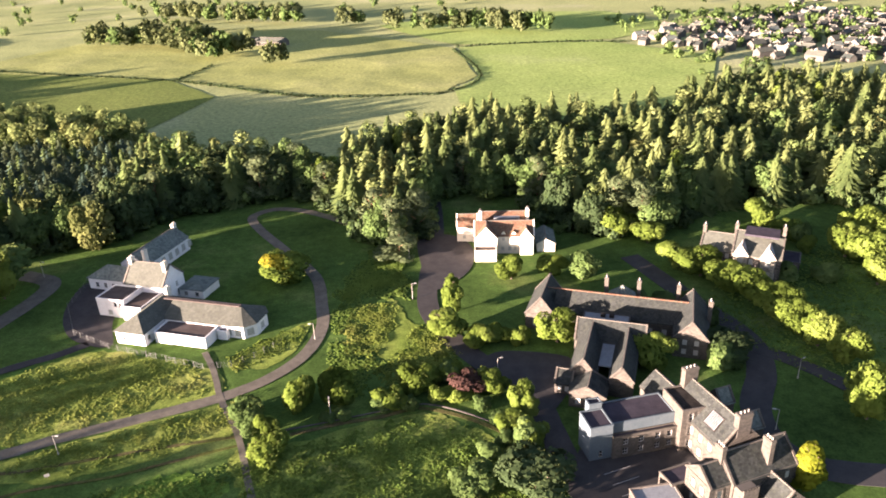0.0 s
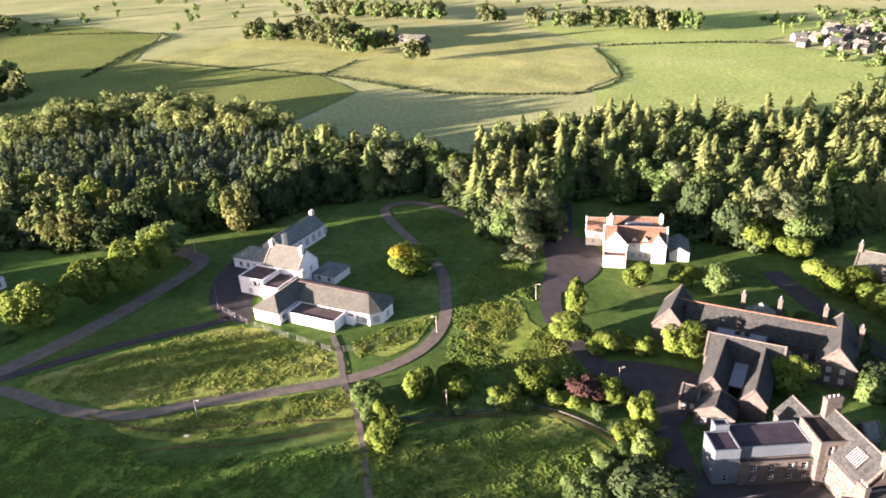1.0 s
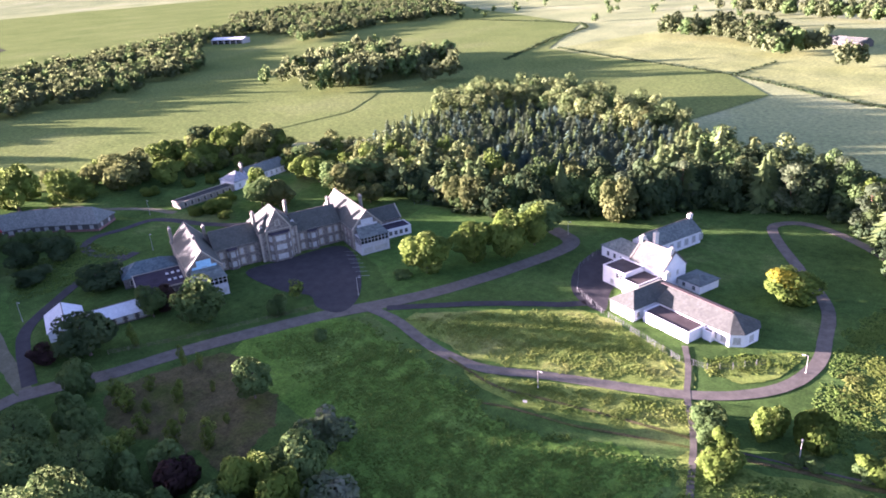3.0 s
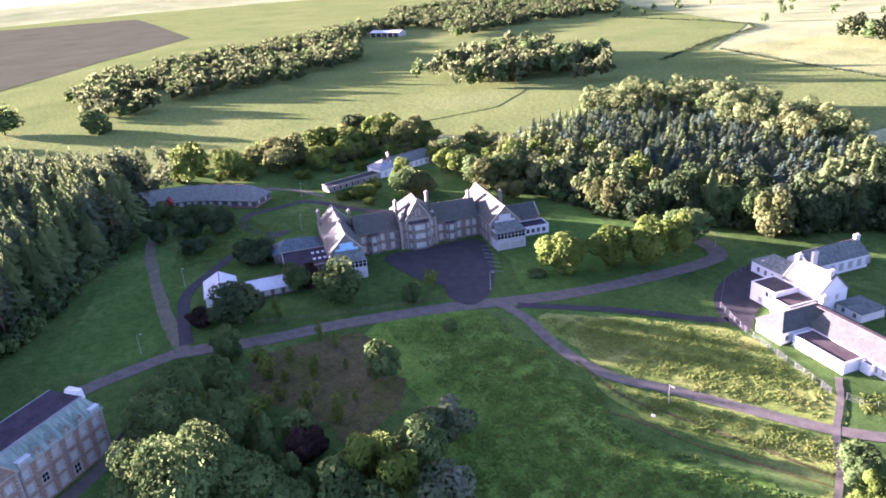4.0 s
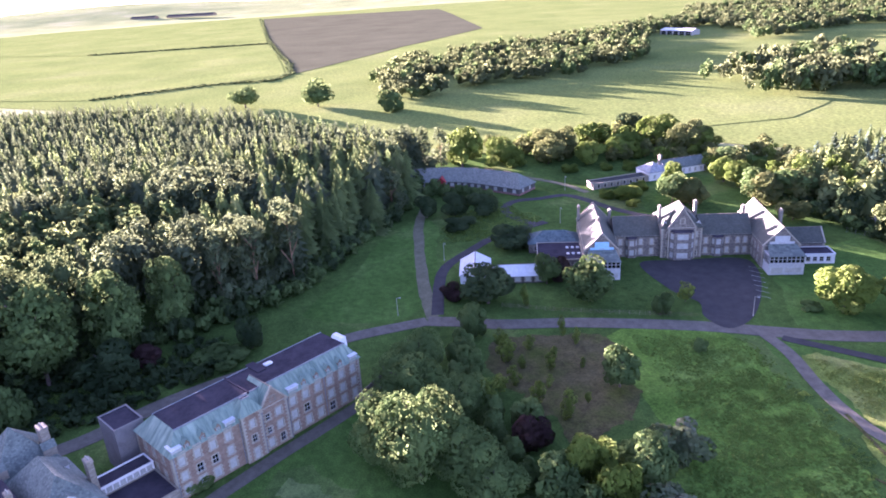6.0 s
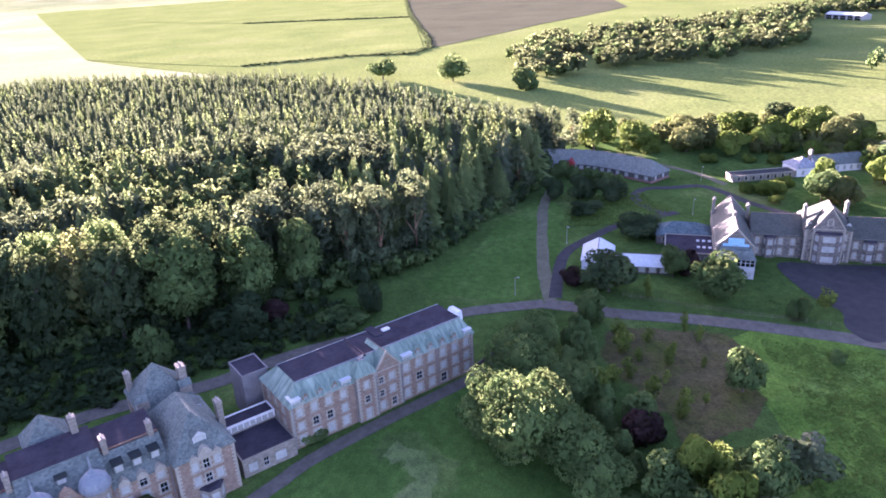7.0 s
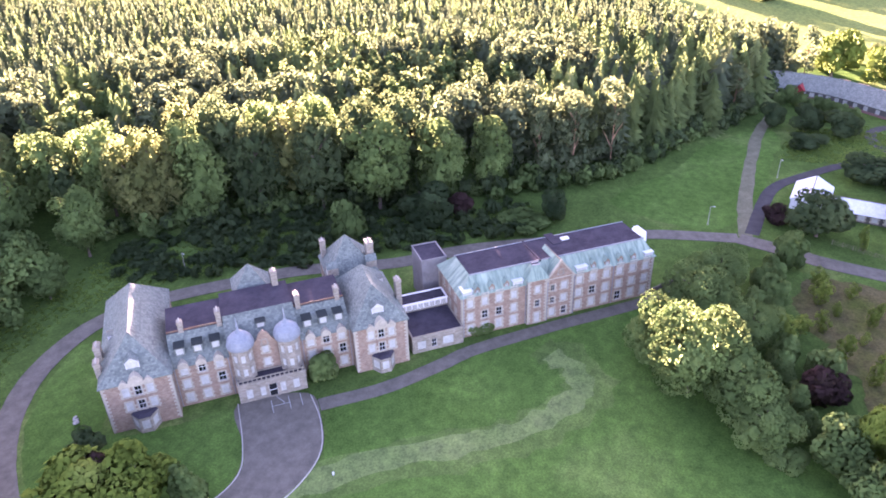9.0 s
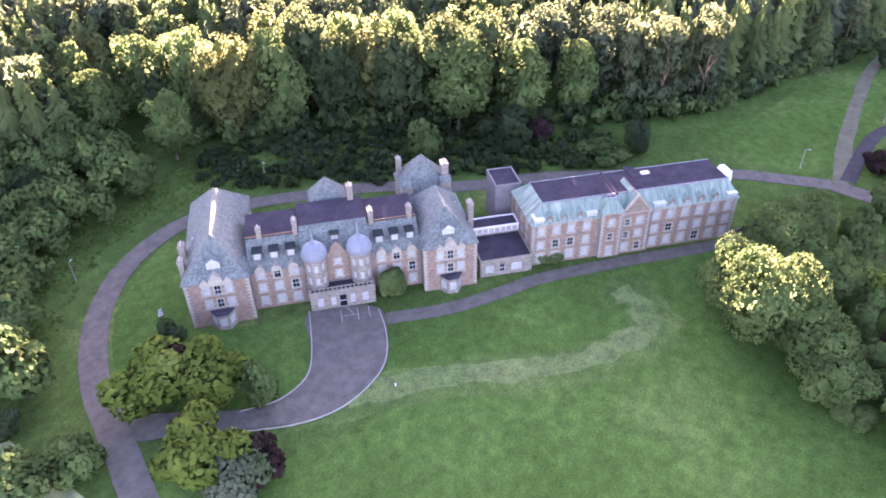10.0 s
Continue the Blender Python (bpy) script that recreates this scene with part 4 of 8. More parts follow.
def pediment(parent, m, w, rise=0.9, material="stone_trim"):
    """A small stone gable over a window, standing before the roof."""
    bm = bmesh.new()
    for y in (0.0,):
        ring = [(-w / 2, 0), (w / 2, 0), (w / 2, rise * 0.45), (w * 0.28, rise * 0.75), (0, rise), (-w * 0.28, rise * 0.75), (-w / 2, rise * 0.45)]
        f = [bm.verts.new((x, -0.55, z)) for x, z in ring]
        b = [bm.verts.new((x, 0.9, z)) for x, z in ring]
        bm.faces.new(f)
        bm.faces.new(b[::-1])
        for i in range(len(ring)):
            bm.faces.new((f[i], b[i], b[(i + 1) % len(ring)], f[(i + 1) % len(ring)]))
    part("pediment", bm, material, parent, "carved pale stone window head", m)


def drainpipe(parent, x, y, z1):
    part("drainpipe", boxes((x - 0.06, x + 0.06, y - 0.14, y - 0.02, 0.1, z1), (x - 0.14, x + 0.14, y - 0.2, y - 0.02, z1 - 0.35, z1 - 0.1)), "lead", parent)


def bay(parent, x, y, w, deep, h, material="pale_stone", rows=(1.0,)):
    """A canted ground-floor bay with three boarded lights and a dark lead roof."""
    ring = [(x - w / 2, y), (x - w / 2 + deep * 0.7, y - deep), (x + w / 2 - deep * 0.7, y - deep), (x + w / 2, y)]
    bm = bmesh.new()
    todo = []
    for a, b in zip(ring, ring[1:]):
        L_ = math.dist(a, b)
        ho = [(L_ / 2, z, L_ * 0.66, 2.1, "board") for z in rows]
        m = wall(bm, a, b, 0, h, ho)
        todo += [(m, q) for q in ho]
    ob = part("bay", bm, material, parent, "canted pale stone bay with boarded windows")
    for m, (u, z, ww, hh, k) in todo:
        fr, inner, pane = window_meshes(ww, hh, k, "none")
        part("board", inner, None, ob, "", m @ Matrix.Translation((u, 0, z)))
    top = [(px, py - 0.12) for px, py in ring]
    part("bay_roof", prism(bmesh.new(), top, h, h + 0.45, [(x - w / 2 + 0.5, y), (x - w / 2 + deep * 0.8, y - deep + 0.7), (x + w / 2 - deep * 0.8, y - deep + 0.7), (x + w / 2 - 0.5, y)]), "felt", ob, "dark felted bay roof")
# ---------------- the long main building ----------------
ang = math.degrees(math.atan2(0.835, -0.55))
main = base("main_building", -86.8, -91.6, ang, "long three-storey stone hospital block with domed turrets, windows boarded", "building")
R3 = (0.9, 4.4, 7.8)
for x0, x1 in ((0.0, 13.2), (50.4, 62.4)):
    xm = (x0 + x1) / 2
    side = [(u, z, 1.1, 2.0, "board") for u in (4, 9, 15, 19) for z in R3]
    front = [(u - x0 + 0.0, z, 1.35, 2.25, k) for u, k in ((xm - 2.3, "board"), (xm, "sash"), (xm + 2.3, "board")) for z in (4.6, 8.1)]
    block(main, x0, x1, 0, 33 if x0 == 0 else 21, 11.6, ("hipy", 7.4 if x0 == 0 else 7.0), {"f": front, "l" if x0 == 0 else "r": side}, "red_stone", "slate", "stone_trim")
    bay(main, xm, 0, 5.2, 2.1, 3.9)
    pediment(main, pose(xm, 0, 10.8), 2.8, 2.7)
    for s in (-2.3, 2.3):
        pediment(main, pose(xm + s, 0, 10.8), 1.9, 1.5)
    dormer(main, xm, 1.5, 12.9, 2.6, 2.4, 3.2, 1.0)
    dormer(main, x0 + 1.6 if x0 == 0 else x1 - 1.6, 14, 13.2, 1.8, 1.7, 2.2, 0, turn=-90 if x0 == 0 else 90)
chimney(main, -0.1, 9.5, 9.5, 15.5, 1.2, 2.4)
chimney(main, -0.1, 4.8, 9.5, 14.8, 1.1, 1.8)
chimney(main, 63.0, 8.5, 9.5, 16.8, 1.2, 2.0)
block(main, 49.8, 61.4, 21.04, 33, 12.6, ("pyr", 8.0), {"l": cols((4, 8), (8.6,), 1.1, 2.0), "r": cols((4, 8), R3, 1.1, 2.0)}, "red_stone", "slate", "stone_trim")
for x, y in ((49.6, 22.2), (61.6, 22.4)):
    dormer(main, x, y, 12.3, 2.2, 3.0, 2.6, 1.2, "slate", "pale_stone", turn=-90 if x < 55 else 90)
chimney(main, 60.6, 24.0, 11.5, 19.2, 1.6, 2.6)
chimney(main, 50.6, 31.0, 11.5, 18.0, 1.2, 1.8)
# the two recessed ranges
for x0, x1 in ((13.2, 24.6), (39.4, 50.4)):
    us = along(0.4, x1 - x0 - 0.4, 3)
    f = [(u, z, 1.5, 2.3, "sash" if (i + j) % 4 == 3 else "board") for i, u in enumerate(us) for j, z in enumerate(R3)]
    block(main, x0, x1, 3.2, 18.5, 10.3, ("flat", 0), {"f": f}, "red_stone", "felt", "stone_trim", quoins=False)
    bm = bmesh.new()
    slab(bm, [(x0, 2.8, 10.2), (x1, 2.8, 10.2), (x1, 8.4, 15.6), (x0, 8.4, 15.6)], 0.3)
    part("roof", bm, "slate", main)
    part("flat_roof", boxes((x0, x1, 8.1, 18.2, 15.2, 15.5)), "felt", main, "dark purple flat felt roof")
    part("wall_back", boxes((x0, x1, 17.6, 18.4, 10.2, 15.2)), "red_stone", main)
    part("ridge", boxes((x0, x1, 8.15, 8.5, 15.5, 15.75)), "red_tile", main, "red clay ridge tiles")
    for u in us:
        pediment(main, pose(x0 + u, 3.2, 9.9), 2.1, 1.7)
        dormer(main, x0 + u, 4.3, 12.1, 1.9, 1.9, 3.0, 0, "slate_dark", "slate")
    for u in (0.35, x1 - x0 - 0.35):
        drainpipe(main, x0 + u, 3.2, 10)
for x, z1, d in ((16.2, 17.6, 1.3), (23.9, 18.4, 1.8), (40.4, 18.4, 1.8), (49.0, 18.0, 1.6)):
    chimney(main, x, 8.6, 12.0, z1, 1.0, d)
# the middle, with its porch, gable and two domed turrets
us = (2.3, 7.4, 12.5)
block(main, 24.6, 39.4, 3.0, 18.5, 12.0, ("flat", 0), {"f": [(u, z, 1.3, 2.0, "board") for u in (7.4,) for z in (5.6, 9.0)]}, "red_stone", "felt", "stone_trim", quoins=False)
bm = bmesh.new()
slab(bm, [(24.6, 2.7, 11.9), (39.4, 2.7, 11.9), (39.4, 8.6, 16.6), (24.6, 8.6, 16.6)], 0.3)
part("roof", bm, "slate", main)
part("flat_roof", boxes((24.6, 39.4, 8.4, 18.4, 16.1, 16.45)), "felt", main, "dark purple flat felt roof")
part("wall_back", boxes((24.6, 39.4, 17.6, 18.45, 11.9, 16.1)), "red_stone", main)
block(main, 24.9, 39.1, -0.7, 2.98, 4.9, ("flat", 0, "pale_stone"), {"f": [(2.2, 0.9, 1.3, 2.4, "board"), (5.0, 0.9, 1.1, 2.4, "board"), (7.1, 0.3, 1.7, 3.2, "glass"), (9.2, 0.9, 1.1, 2.4, "board"), (12.0, 0.9, 1.3, 2.4, "board")]},
      "pale_stone", "felt", "pale_stone", quoins=False)
bm = bmesh.new()
for k in range(15):
    box(bm, 25.1 + 0.95 * k, 25.35 + 0.95 * k, -0.66, -0.42, 5.02, 5.7)
box(bm, 25.0, 39.0, -0.7, -0.38, 5.7, 5.85)
part("balustrade", bm, "pale_stone", main, "pale stone balustrade over the porch")
bm = bmesh.new()
ring = [(-2.4, 0), (2.4, 0), (2.4, 1.0), (1.5, 1.8), (1.0, 3.0), (0, 3.9), (-1.0, 3.0), (-1.5, 1.8), (-2.4, 1.0)]
for a in (0,):
    f = [bm.verts.new((x, 0, z)) for x, z in ring]
    b = [bm.verts.new((x, 0.6, z)) for x, z in ring]
    bm.faces.new(f), bm.faces.new(b[::-1])
    for i in range(len(ring)):
        bm.faces.new((f[i], b[i], b[(i + 1) % len(ring)], f[(i + 1) % len(ring)]))
part("gable", bm, "red_stone", main, "shaped red stone gable", pose(32, 2.4, 11.2))
put_window(main, pose(32, 2.35, 11.6), 0.9, 1.2, "board", "pale_stone")
for x in (27.2, 36.8):
    ring = [(x + 2.35 * math.cos(a), 2.6 + 2.35 * math.sin(a)) for a in np.linspace(0, 2 * math.pi, 8, endpoint=False) + math.pi / 8]
    bm = bmesh.new()
    todo = []
    for p0, p1 in zip(ring, ring[1:] + ring[:1]):
        L_ = math.dist(p0, p1)
        front = (p0[1] + p1[1]) / 2 < 2.4
        ho = [(L_ / 2, z, 0.85, 1.8, "board") for z in (6.0, 9.4)] if front else []
        m = wall(bm, p0, p1, 0, 12.6, ho)
        todo += [(m, q) for q in ho]
    tur = part("turret", bm, "pale_stone", main, "octagonal pale stone turret")
    for m, (u, z, w, h, k) in todo:
        fr, inner, pane = window_meshes(w, h, k, "none")
        part("board", inner, None, tur, "", m @ Matrix.Translation((u, 0, z)))
    bm = bmesh.new()
    prof = [(2.75, 12.6), (2.85, 12.9), (2.8, 13.6), (2.4, 14.6), (1.6, 15.4), (0.7, 16.0), (0.25, 16.7), (0.12, 18.6), (0.02, 19.6)]
    for (r0, za), (r1, zb) in zip(prof, prof[1:]):
        n = 16
        lo = [bm.verts.new((x + r0 * math.cos(2 * math.pi * i / n), 2.6 + r0 * math.sin(2 * math.pi * i / n), za)) for i in range(n)]
        hi = [bm.verts.new((x + r1 * math.cos(2 * math.pi * i / n), 2.6 + r1 * math.sin(2 * math.pi * i / n), zb)) for i in range(n)]
        for i in range(n):
            bm.faces.new((lo[i], lo[(i + 1) % n], hi[(i + 1) % n], hi[i]))
    bm.faces.new([bm.verts.new((x + 2.75 * math.cos(-2 * math.pi * i / 16), 2.6 + 2.75 * math.sin(-2 * math.pi * i / 16), 12.6)) for i in range(16)])
    part("dome", bm, "lead", tur, "blue-grey lead dome with a finial")
dormer(main, 32, 5.4, 13.6, 1.9, 1.7, 2.6, 0, "slate_dark", "slate")
block(main, 28.0, 36.0, 18.6, 26.6, 14.6, ("pyr", 5.6), {}, "red_stone", "slate", "stone_trim", quoins=False)
chimney(main, 37.0, 17.6, 15, 20.0, 1.3, 1.6)
block(main, 13.2, 50.4, 18.5, 24, 6.0, ("flat", 0), {}, "red_stone", "felt", "stone_trim", quoins=False)

# ---------------- ward wing ----------------
ang = math.degrees(math.atan2(0.841, -0.542))
wing = base("ward_building", -131.6, -29.6, ang, "long three-storey red stone ward block with pale verdigris roof, windows boarded", "building")
R3 = (0.8, 4.4, 8.0)
f = []
for i, u in enumerate((2.2, 5.8, 9.4, 13.2)):
    f += [(u, z, 1.6 if j < 1 else 1.45, 2.5 if j < 1 else 2.15, "sash" if (i, j) in ((1, 1), (2, 1)) else "board") for j, z in enumerate(R3)]
for i, u in enumerate((30.5, 34.2, 37.9, 41.6, 45.3, 49.0)):
    f += [(u, z, 1.65, 2.45 if j < 1 else 2.15, "sash" if (i + 2 * j) % 7 == 3 else "board") for j, z in enumerate(R3)]
block(wing, 0, 51.2, 0, 16, 11.2, ("mans", 3.7, 3.3, 1.6), {"f": f, "l": cols((4, 8, 12), R3, 1.1, 1.9), "r": cols((4, 8, 12), R3, 1.1, 1.9)}, "red_stone", "verdigris", "stone_trim")
block(wing, 16.4, 21.4, -0.9, 3, 12.4, ("mans", 3.2, 1.6, 1.6), {"f": [(2.5, 0.4, 1.4, 2.8, "board"), (2.5, 4.8, 1.2, 1.9, "sash"), (2.5, 8.6, 1.3, 2.0, "board")]}, "red_stone", "verdigris", "stone_trim")
block(wing, 21.4, 28.6, -0.5, 8, 11.6, ("gy", 4.4), {"f": [(1.7, 0.8, 1.5, 2.3, "board"), (4.9, 0.8, 1.3, 2.2, "sash"), (1.7, 4.5, 1.1, 1.7, "sash"), (4.7, 4.5, 1.6, 2.0, "board"), (1.7, 8.0, 1.1, 1.7, "sash"), (4.7, 8.0, 1.6, 2.0, "board")]}, "red_stone", "verdigris", "stone_trim", ends=(0,))
put_window(wing, pose(25, -0.5, 12.3), 1.0, 1.2, "sash", "pale_stone")
part("party_wall", boxes((21.0, 21.5, 3.0, 13.0, 14.0, 15.2)), "felt", wing, "low dark parapet across the flat roof")
part("rooflight", boxes((30.5, 32.5, 9.6, 10.8, 14.95, 15.4)), "tin", wing, "small white roof light")
part("roof_plinth", boxes((27.5, 29.8, 8.5, 14.0, 14.95, 15.2)), "felt", wing)
for u in (4.0, 7.6, 11.3, 34.2, 37.9, 41.6, 45.3):
    dormer(wing, u, 0.1, 11.25, 1.3, 1.5, 2.8, 0.9, "verdigris", "red_stone", "sash")
for u, w in ((1.6, 2.2), (14.2, 2.4), (31.0, 2.8), (49.6, 2.2)):
    dormer(wing, u, 0.0, 11.25, w, 1.3, 2.8, 0, "tin", "timber_white")
for u in (2.2, 5.8, 9.4, 13.2, 30.5, 34.2, 37.9, 41.6, 45.3, 49.0):
    part("lintel", boxes((u - 1.0, u + 1.0, -0.3, 0.1, 10.6, 11.5)), "stone_trim", wing, "pale stone block breaking the eaves")
dormer(wing, 19.0, 0.4, 12.6, 1.8, 1.6, 2.2, 0.9, "verdigris", "timber_white", "sash")
for u, y in ((16.2, 0), (21.5, -0.9), (28.8, -0.5), (39.8, 0), (0.5, 0)):
    drainpipe(wing, u, y, 11)
bm = bmesh.new()
prism(bm, [(48.6, 4.2), (51.4, 4.2), (51.4, 8.4), (48.6, 8.4)], 13.2, 15.8, [(50.0, 4.4), (51.3, 4.4), (51.3, 8.2), (50.0, 8.2)])
part("lantern", bm, "tin", wing, "pale grey roof lantern")

link = base("link_block", -131.6, -29.6, ang, "low flat-roofed stone corridor joining the two blocks", "building")
block(link, -12.6, -0.3, -1.6, 9, 4.5, ("flat", 0), {"f": [(2.2, 0.9, 2.0, 2.2, "board"), (5.2, 0.9, 1.2, 2.2, "sash"), (8.6, 0.9, 2.6, 2.2, "board")]}, "pale_stone", "felt", "pale_stone")
block(link, -12.6, -0.3, 9.02, 13.5, 6.4, ("flat", 0), {"f": [(u, 4.9, 1.2, 1.1, "board") for u in along(0.4, 12, 8)]}, "white_render", "felt", "none", quoins=False)
lift = base("lift_tower", -131.6, -29.6, ang, "plain grey rendered lift tower with a dark roof", "building")
block(lift, -3.8, 2.7, 17.5, 26, 12.4, ("flat", 0), {}, "grey_render", "felt", "none", quoins=False)

# ---------------- stone villa ----------------
ang = math.degrees(math.atan2(0.937, 0.35))
villa = base("stone_villa", -213.1, 130.5, ang, "two-storey stone villa with slate roofs and white glazed bays, derelict", "building")
R2 = (1.0, 4.7)
fw = [(u, z, 1.5 if i in (1, 5) else 1.0, 2.1, "board") for i, u in enumerate((2.2, 6.0, 9.5, 13.3)) for z in R2]
block(villa, -16, 0.2, 0.6, 14.6, 8.2, ("gx", 5.2), {"f": fw}, "rubble", "slate_warm", "stone_trim", ends=(), quoins=False)
fw = [(u, z, 1.6 if i == 1 else 1.0, 2.1, "board") for i, u in enumerate((2.0, 6.0, 9.4, 13.0, 15.6)) for z in R2]
block(villa, 14.3, 32, 0.6, 14.6, 8.2, ("gx", 5.2), {"f": fw}, "rubble", "slate_warm", "stone_trim", ends=(), quoins=False)
fw = [(u, z, 1.2, 2.0, "board" if (i + j) % 3 else "sash") for i, u in enumerate((2.6, 5.6, 8.9, 11.9)) for j, z in enumerate((0.9, 4.7, 8.0))]
block(villa, 0.2, 14.3, -1.4, 15, 11.6, ("hipy", 7.2), {"f": fw, "l": cols((1.1,), (4.7, 8.0), 0.9, 1.9), "r": cols((1.1,), (4.7, 8.0), 0.9, 1.9)}, "rubble", "slate_warm", "stone_trim")
block(villa, 2.4, 12.0, -2.2, 6.0, 12.0, ("gy", 7.4), {"f": [(4.8, 13.4, 1.2, 1.8, "board")]}, "rubble", "slate_warm", "stone_trim", ends=(0,))
bay(villa, 7.2, -2.2, 8.6, 2.0, 10.6, "rubble", (0.9, 4.5, 7.9))
for u in (1.4, 13.1):
    dormer(villa, u, -0.4, 11.9, 1.3, 1.4, 2.4, 0.8, "slate_warm")
bay(villa, -9.9, 0.6, 4.4, 1.4, 7.4, "rubble", (1.0, 4.6))
bay(villa, 20.4, 0.6, 4.4, 1.4, 7.4, "rubble", (1.0, 4.6))
for x0, x1, y0 in ((-28, -16, -14), (32, 44, -12)):
    us = along(2, 30, 8)
    block(villa, x0, x1, y0, 21, 8.4, ("gy", 6.4), {"l": [(u, z, 1.0, 1.9, "sash") for u in us for z in R2], "r": [(u, z, 1.0, 1.9, "board") for u in us[:3] for z in R2], "f": [(6, 9.2, 1.4, 2.0, "board")]}, "rubble", "slate_warm", "stone_trim")
    # white glazed bay on the gable
    ver = part("verandah", boxes((x0 + 0.4, x1 - 0.4, y0 - 6.2, y0 - 0.02, 0, 3.2), (x0 + 0.4, x1 - 0.4, y0 - 6.2, y0 - 0.02, 6.4, 6.7), (x0 + 0.3, x1 - 0.3, y0 - 6.3, y0 - 0.02, 3.2, 3.5)), "timber_white", villa, "white timber glazed verandah on two floors")
    bm = bmesh.new()
    for k in range(9):
        xx = x0 + 0.4 + (x1 - x0 - 0.98) * k / 8
        box(bm, xx, xx + 0.18, y0 - 6.2, y0 - 6.02, 3.5, 6.4)
    for k in range(1, 5):
        for xx in (x0 + 0.4, x1 - 0.58):
            box(bm, xx, xx + 0.18, y0 - 6.2 + 1.3 * k, y0 - 6.02 + 1.3 * k, 3.5, 6.4)
    box(bm, x0 + 0.4, x1 - 0.4, y0 - 6.2, y0 - 6.05, 3.5, 4.3)
    box(bm, x0 + 0.4, x1 - 0.4, y0 - 6.2, y0 - 6.05, 5.5, 5.62)
    part("mullions", bm, "timber_white", ver)
    part("pane", boxes((x0 + 0.55, x1 - 0.55, y0 - 6.0, y0 - 0.3, 3.5, 6.38)), "glass", ver)
    bm = boxes((x0 + 1.2, x0 + 4.8, y0 - 6.28, y0 - 6.2, 0.5, 2.7), (x0 + 5.6, x1 - 1.2, y0 - 6.28, y0 - 6.2, 0.9, 2.6))
    part("board", bm, "board", ver)
    bm = bmesh.new()
    slab(bm, [(x0 + 0.1, y0 - 6.6, 6.7), (x1 - 0.1, y0 - 6.6, 6.7), (x1 - 1.4, y0 - 0.01, 8.8), (x0 + 1.4, y0 - 0.01, 8.8)], 0.15)
    part("verandah_roof", bm, "slate", ver)
    part("gable_timber", boxes((x0 + 2.0, x1 - 2.0, y0 - 0.12, y0 - 0.004, 8.4, 9.6), (x0 + 3.6, x1 - 3.6, y0 - 0.12, y0 - 0.004, 9.6, 11.6)), "timber_blue" if x0 < 0 else "timber_white", villa, "painted timber gable front")
block(villa, 44, 56, -2, 8, 5.2, ("gx", 4.0), {"f": cols(along(1, 11, 4), (1.2,), 1.2, 1.8, "sash")}, "rubble", "slate_warm", "stone_trim", ends=(1,))
block(villa, 44, 57, -9, -2.02, 3.6, ("flat", 0), {"f": cols(along(1, 12, 5), (1.0,), 1.4, 1.6, "sash")}, "white_render", "felt", "none", quoins=False)
block(villa, -47, -28, 6, 17, 3.8, ("hipx", 3.4), {"f": cols(along(1, 18, 5), (1.0,), 1.2, 1.8, "sash")}, "rubble", "slate_teal", "stone_trim", quoins=False)
block(villa, -44, -28.02, -11, 5.98, 4.2, ("flat", 0), {"f": cols(along(1, 15, 5), (1.0,), 1.2, 1.8, "sash")}, "rubble", "felt", "stone_trim", quoins=False)
for k in range(6):
    part("skylight", boxes((-33.5 + 1.9 * (k % 3), -32.5 + 1.9 * (k % 3), -6 + 6.0 * (k // 3), -4.6 + 6.0 * (k // 3), 4.1, 4.35)), "tin", villa, "pale square skylight")
for x, y, z1 in ((-16.6, 12, 14.6), (0.6, 6.0, 17.4), (14.6, 12.5, 17.0), (-27.6, 18, 14.5), (44.4, 10, 13.5), (-22, 0, 15.6), (31.6, 12, 14.8)):
    chimney(villa, x, y, 7, z1, 1.0, 1.7)

hut3 = base("brick_hut", -207.9, 220.4, 25, "small brick hut with a pyramid slate roof by the wood", "hut")
block(hut3, -2, 2, -2, 2, 2.4, ("pyr", 1.8), {"f": [(2.0, 0.2, 0.9, 1.9, "board")]}, "red_brick", "slate_warm", "none", quoins=False)

# ---------------- white tin shed ----------------
shed = base("tin_shed", -217.5, 56.5, math.degrees(math.atan2(0.95, 0.3)), "low stone shed with bright white metal roofs", "building")
block(shed, 0, 10.5, 0, 15, 3.4, ("gy", 2.8), {"f": [(3, 0.3, 2, 2.4, "board"), (7, 1, 1.2, 1.3, "sash")]}, "white_render", "tin", "none", ends=(), quoins=False)
block(shed, 10.52, 29, -1, 8.5, 2.9, ("gx", 2.3), {"f": cols(along(0.6, 18, 5), (0.7,), 1.6, 1.7)}, "grey_stone", "tin", "stone_trim", ends=(), quoins=False)

# ---------------- white bungalow ----------------
ang = math.degrees(math.atan2(-0.29, 0.956))
bun = base("white_bungalow", -89.8, 166.1, ang, "rambling white rendered bungalow with slate and brown roofs", "building")
block(bun, 0, 9.0, 0, 20.4, 3.9, ("hipy", 2.9), {"f": [(2.6, 1.2, 1.0, 1.2, "sash"), (6.6, 1.2, 1.0, 1.2, "board")], "r": [(2.0, 1.1, 1.2, 1.4, "sash")], "l": cols((4, 8, 12), (1.1,), 1.1, 1.4, "board")}, "white_render", "slate_warm", "none", quoins=False)
block(bun, 9.0, 30.4, 9.0, 20.4, 3.9, ("gx", 2.9), {"f": [(u, 1.0, 1.5, 1.5, "board") for u in (18.2, 20.2)], "b": cols(along(1, 23, 7), (1.0,), 1.5, 1.5, "sash")}, "white_render", "slate_warm", "none", ends=(), quoins=False)
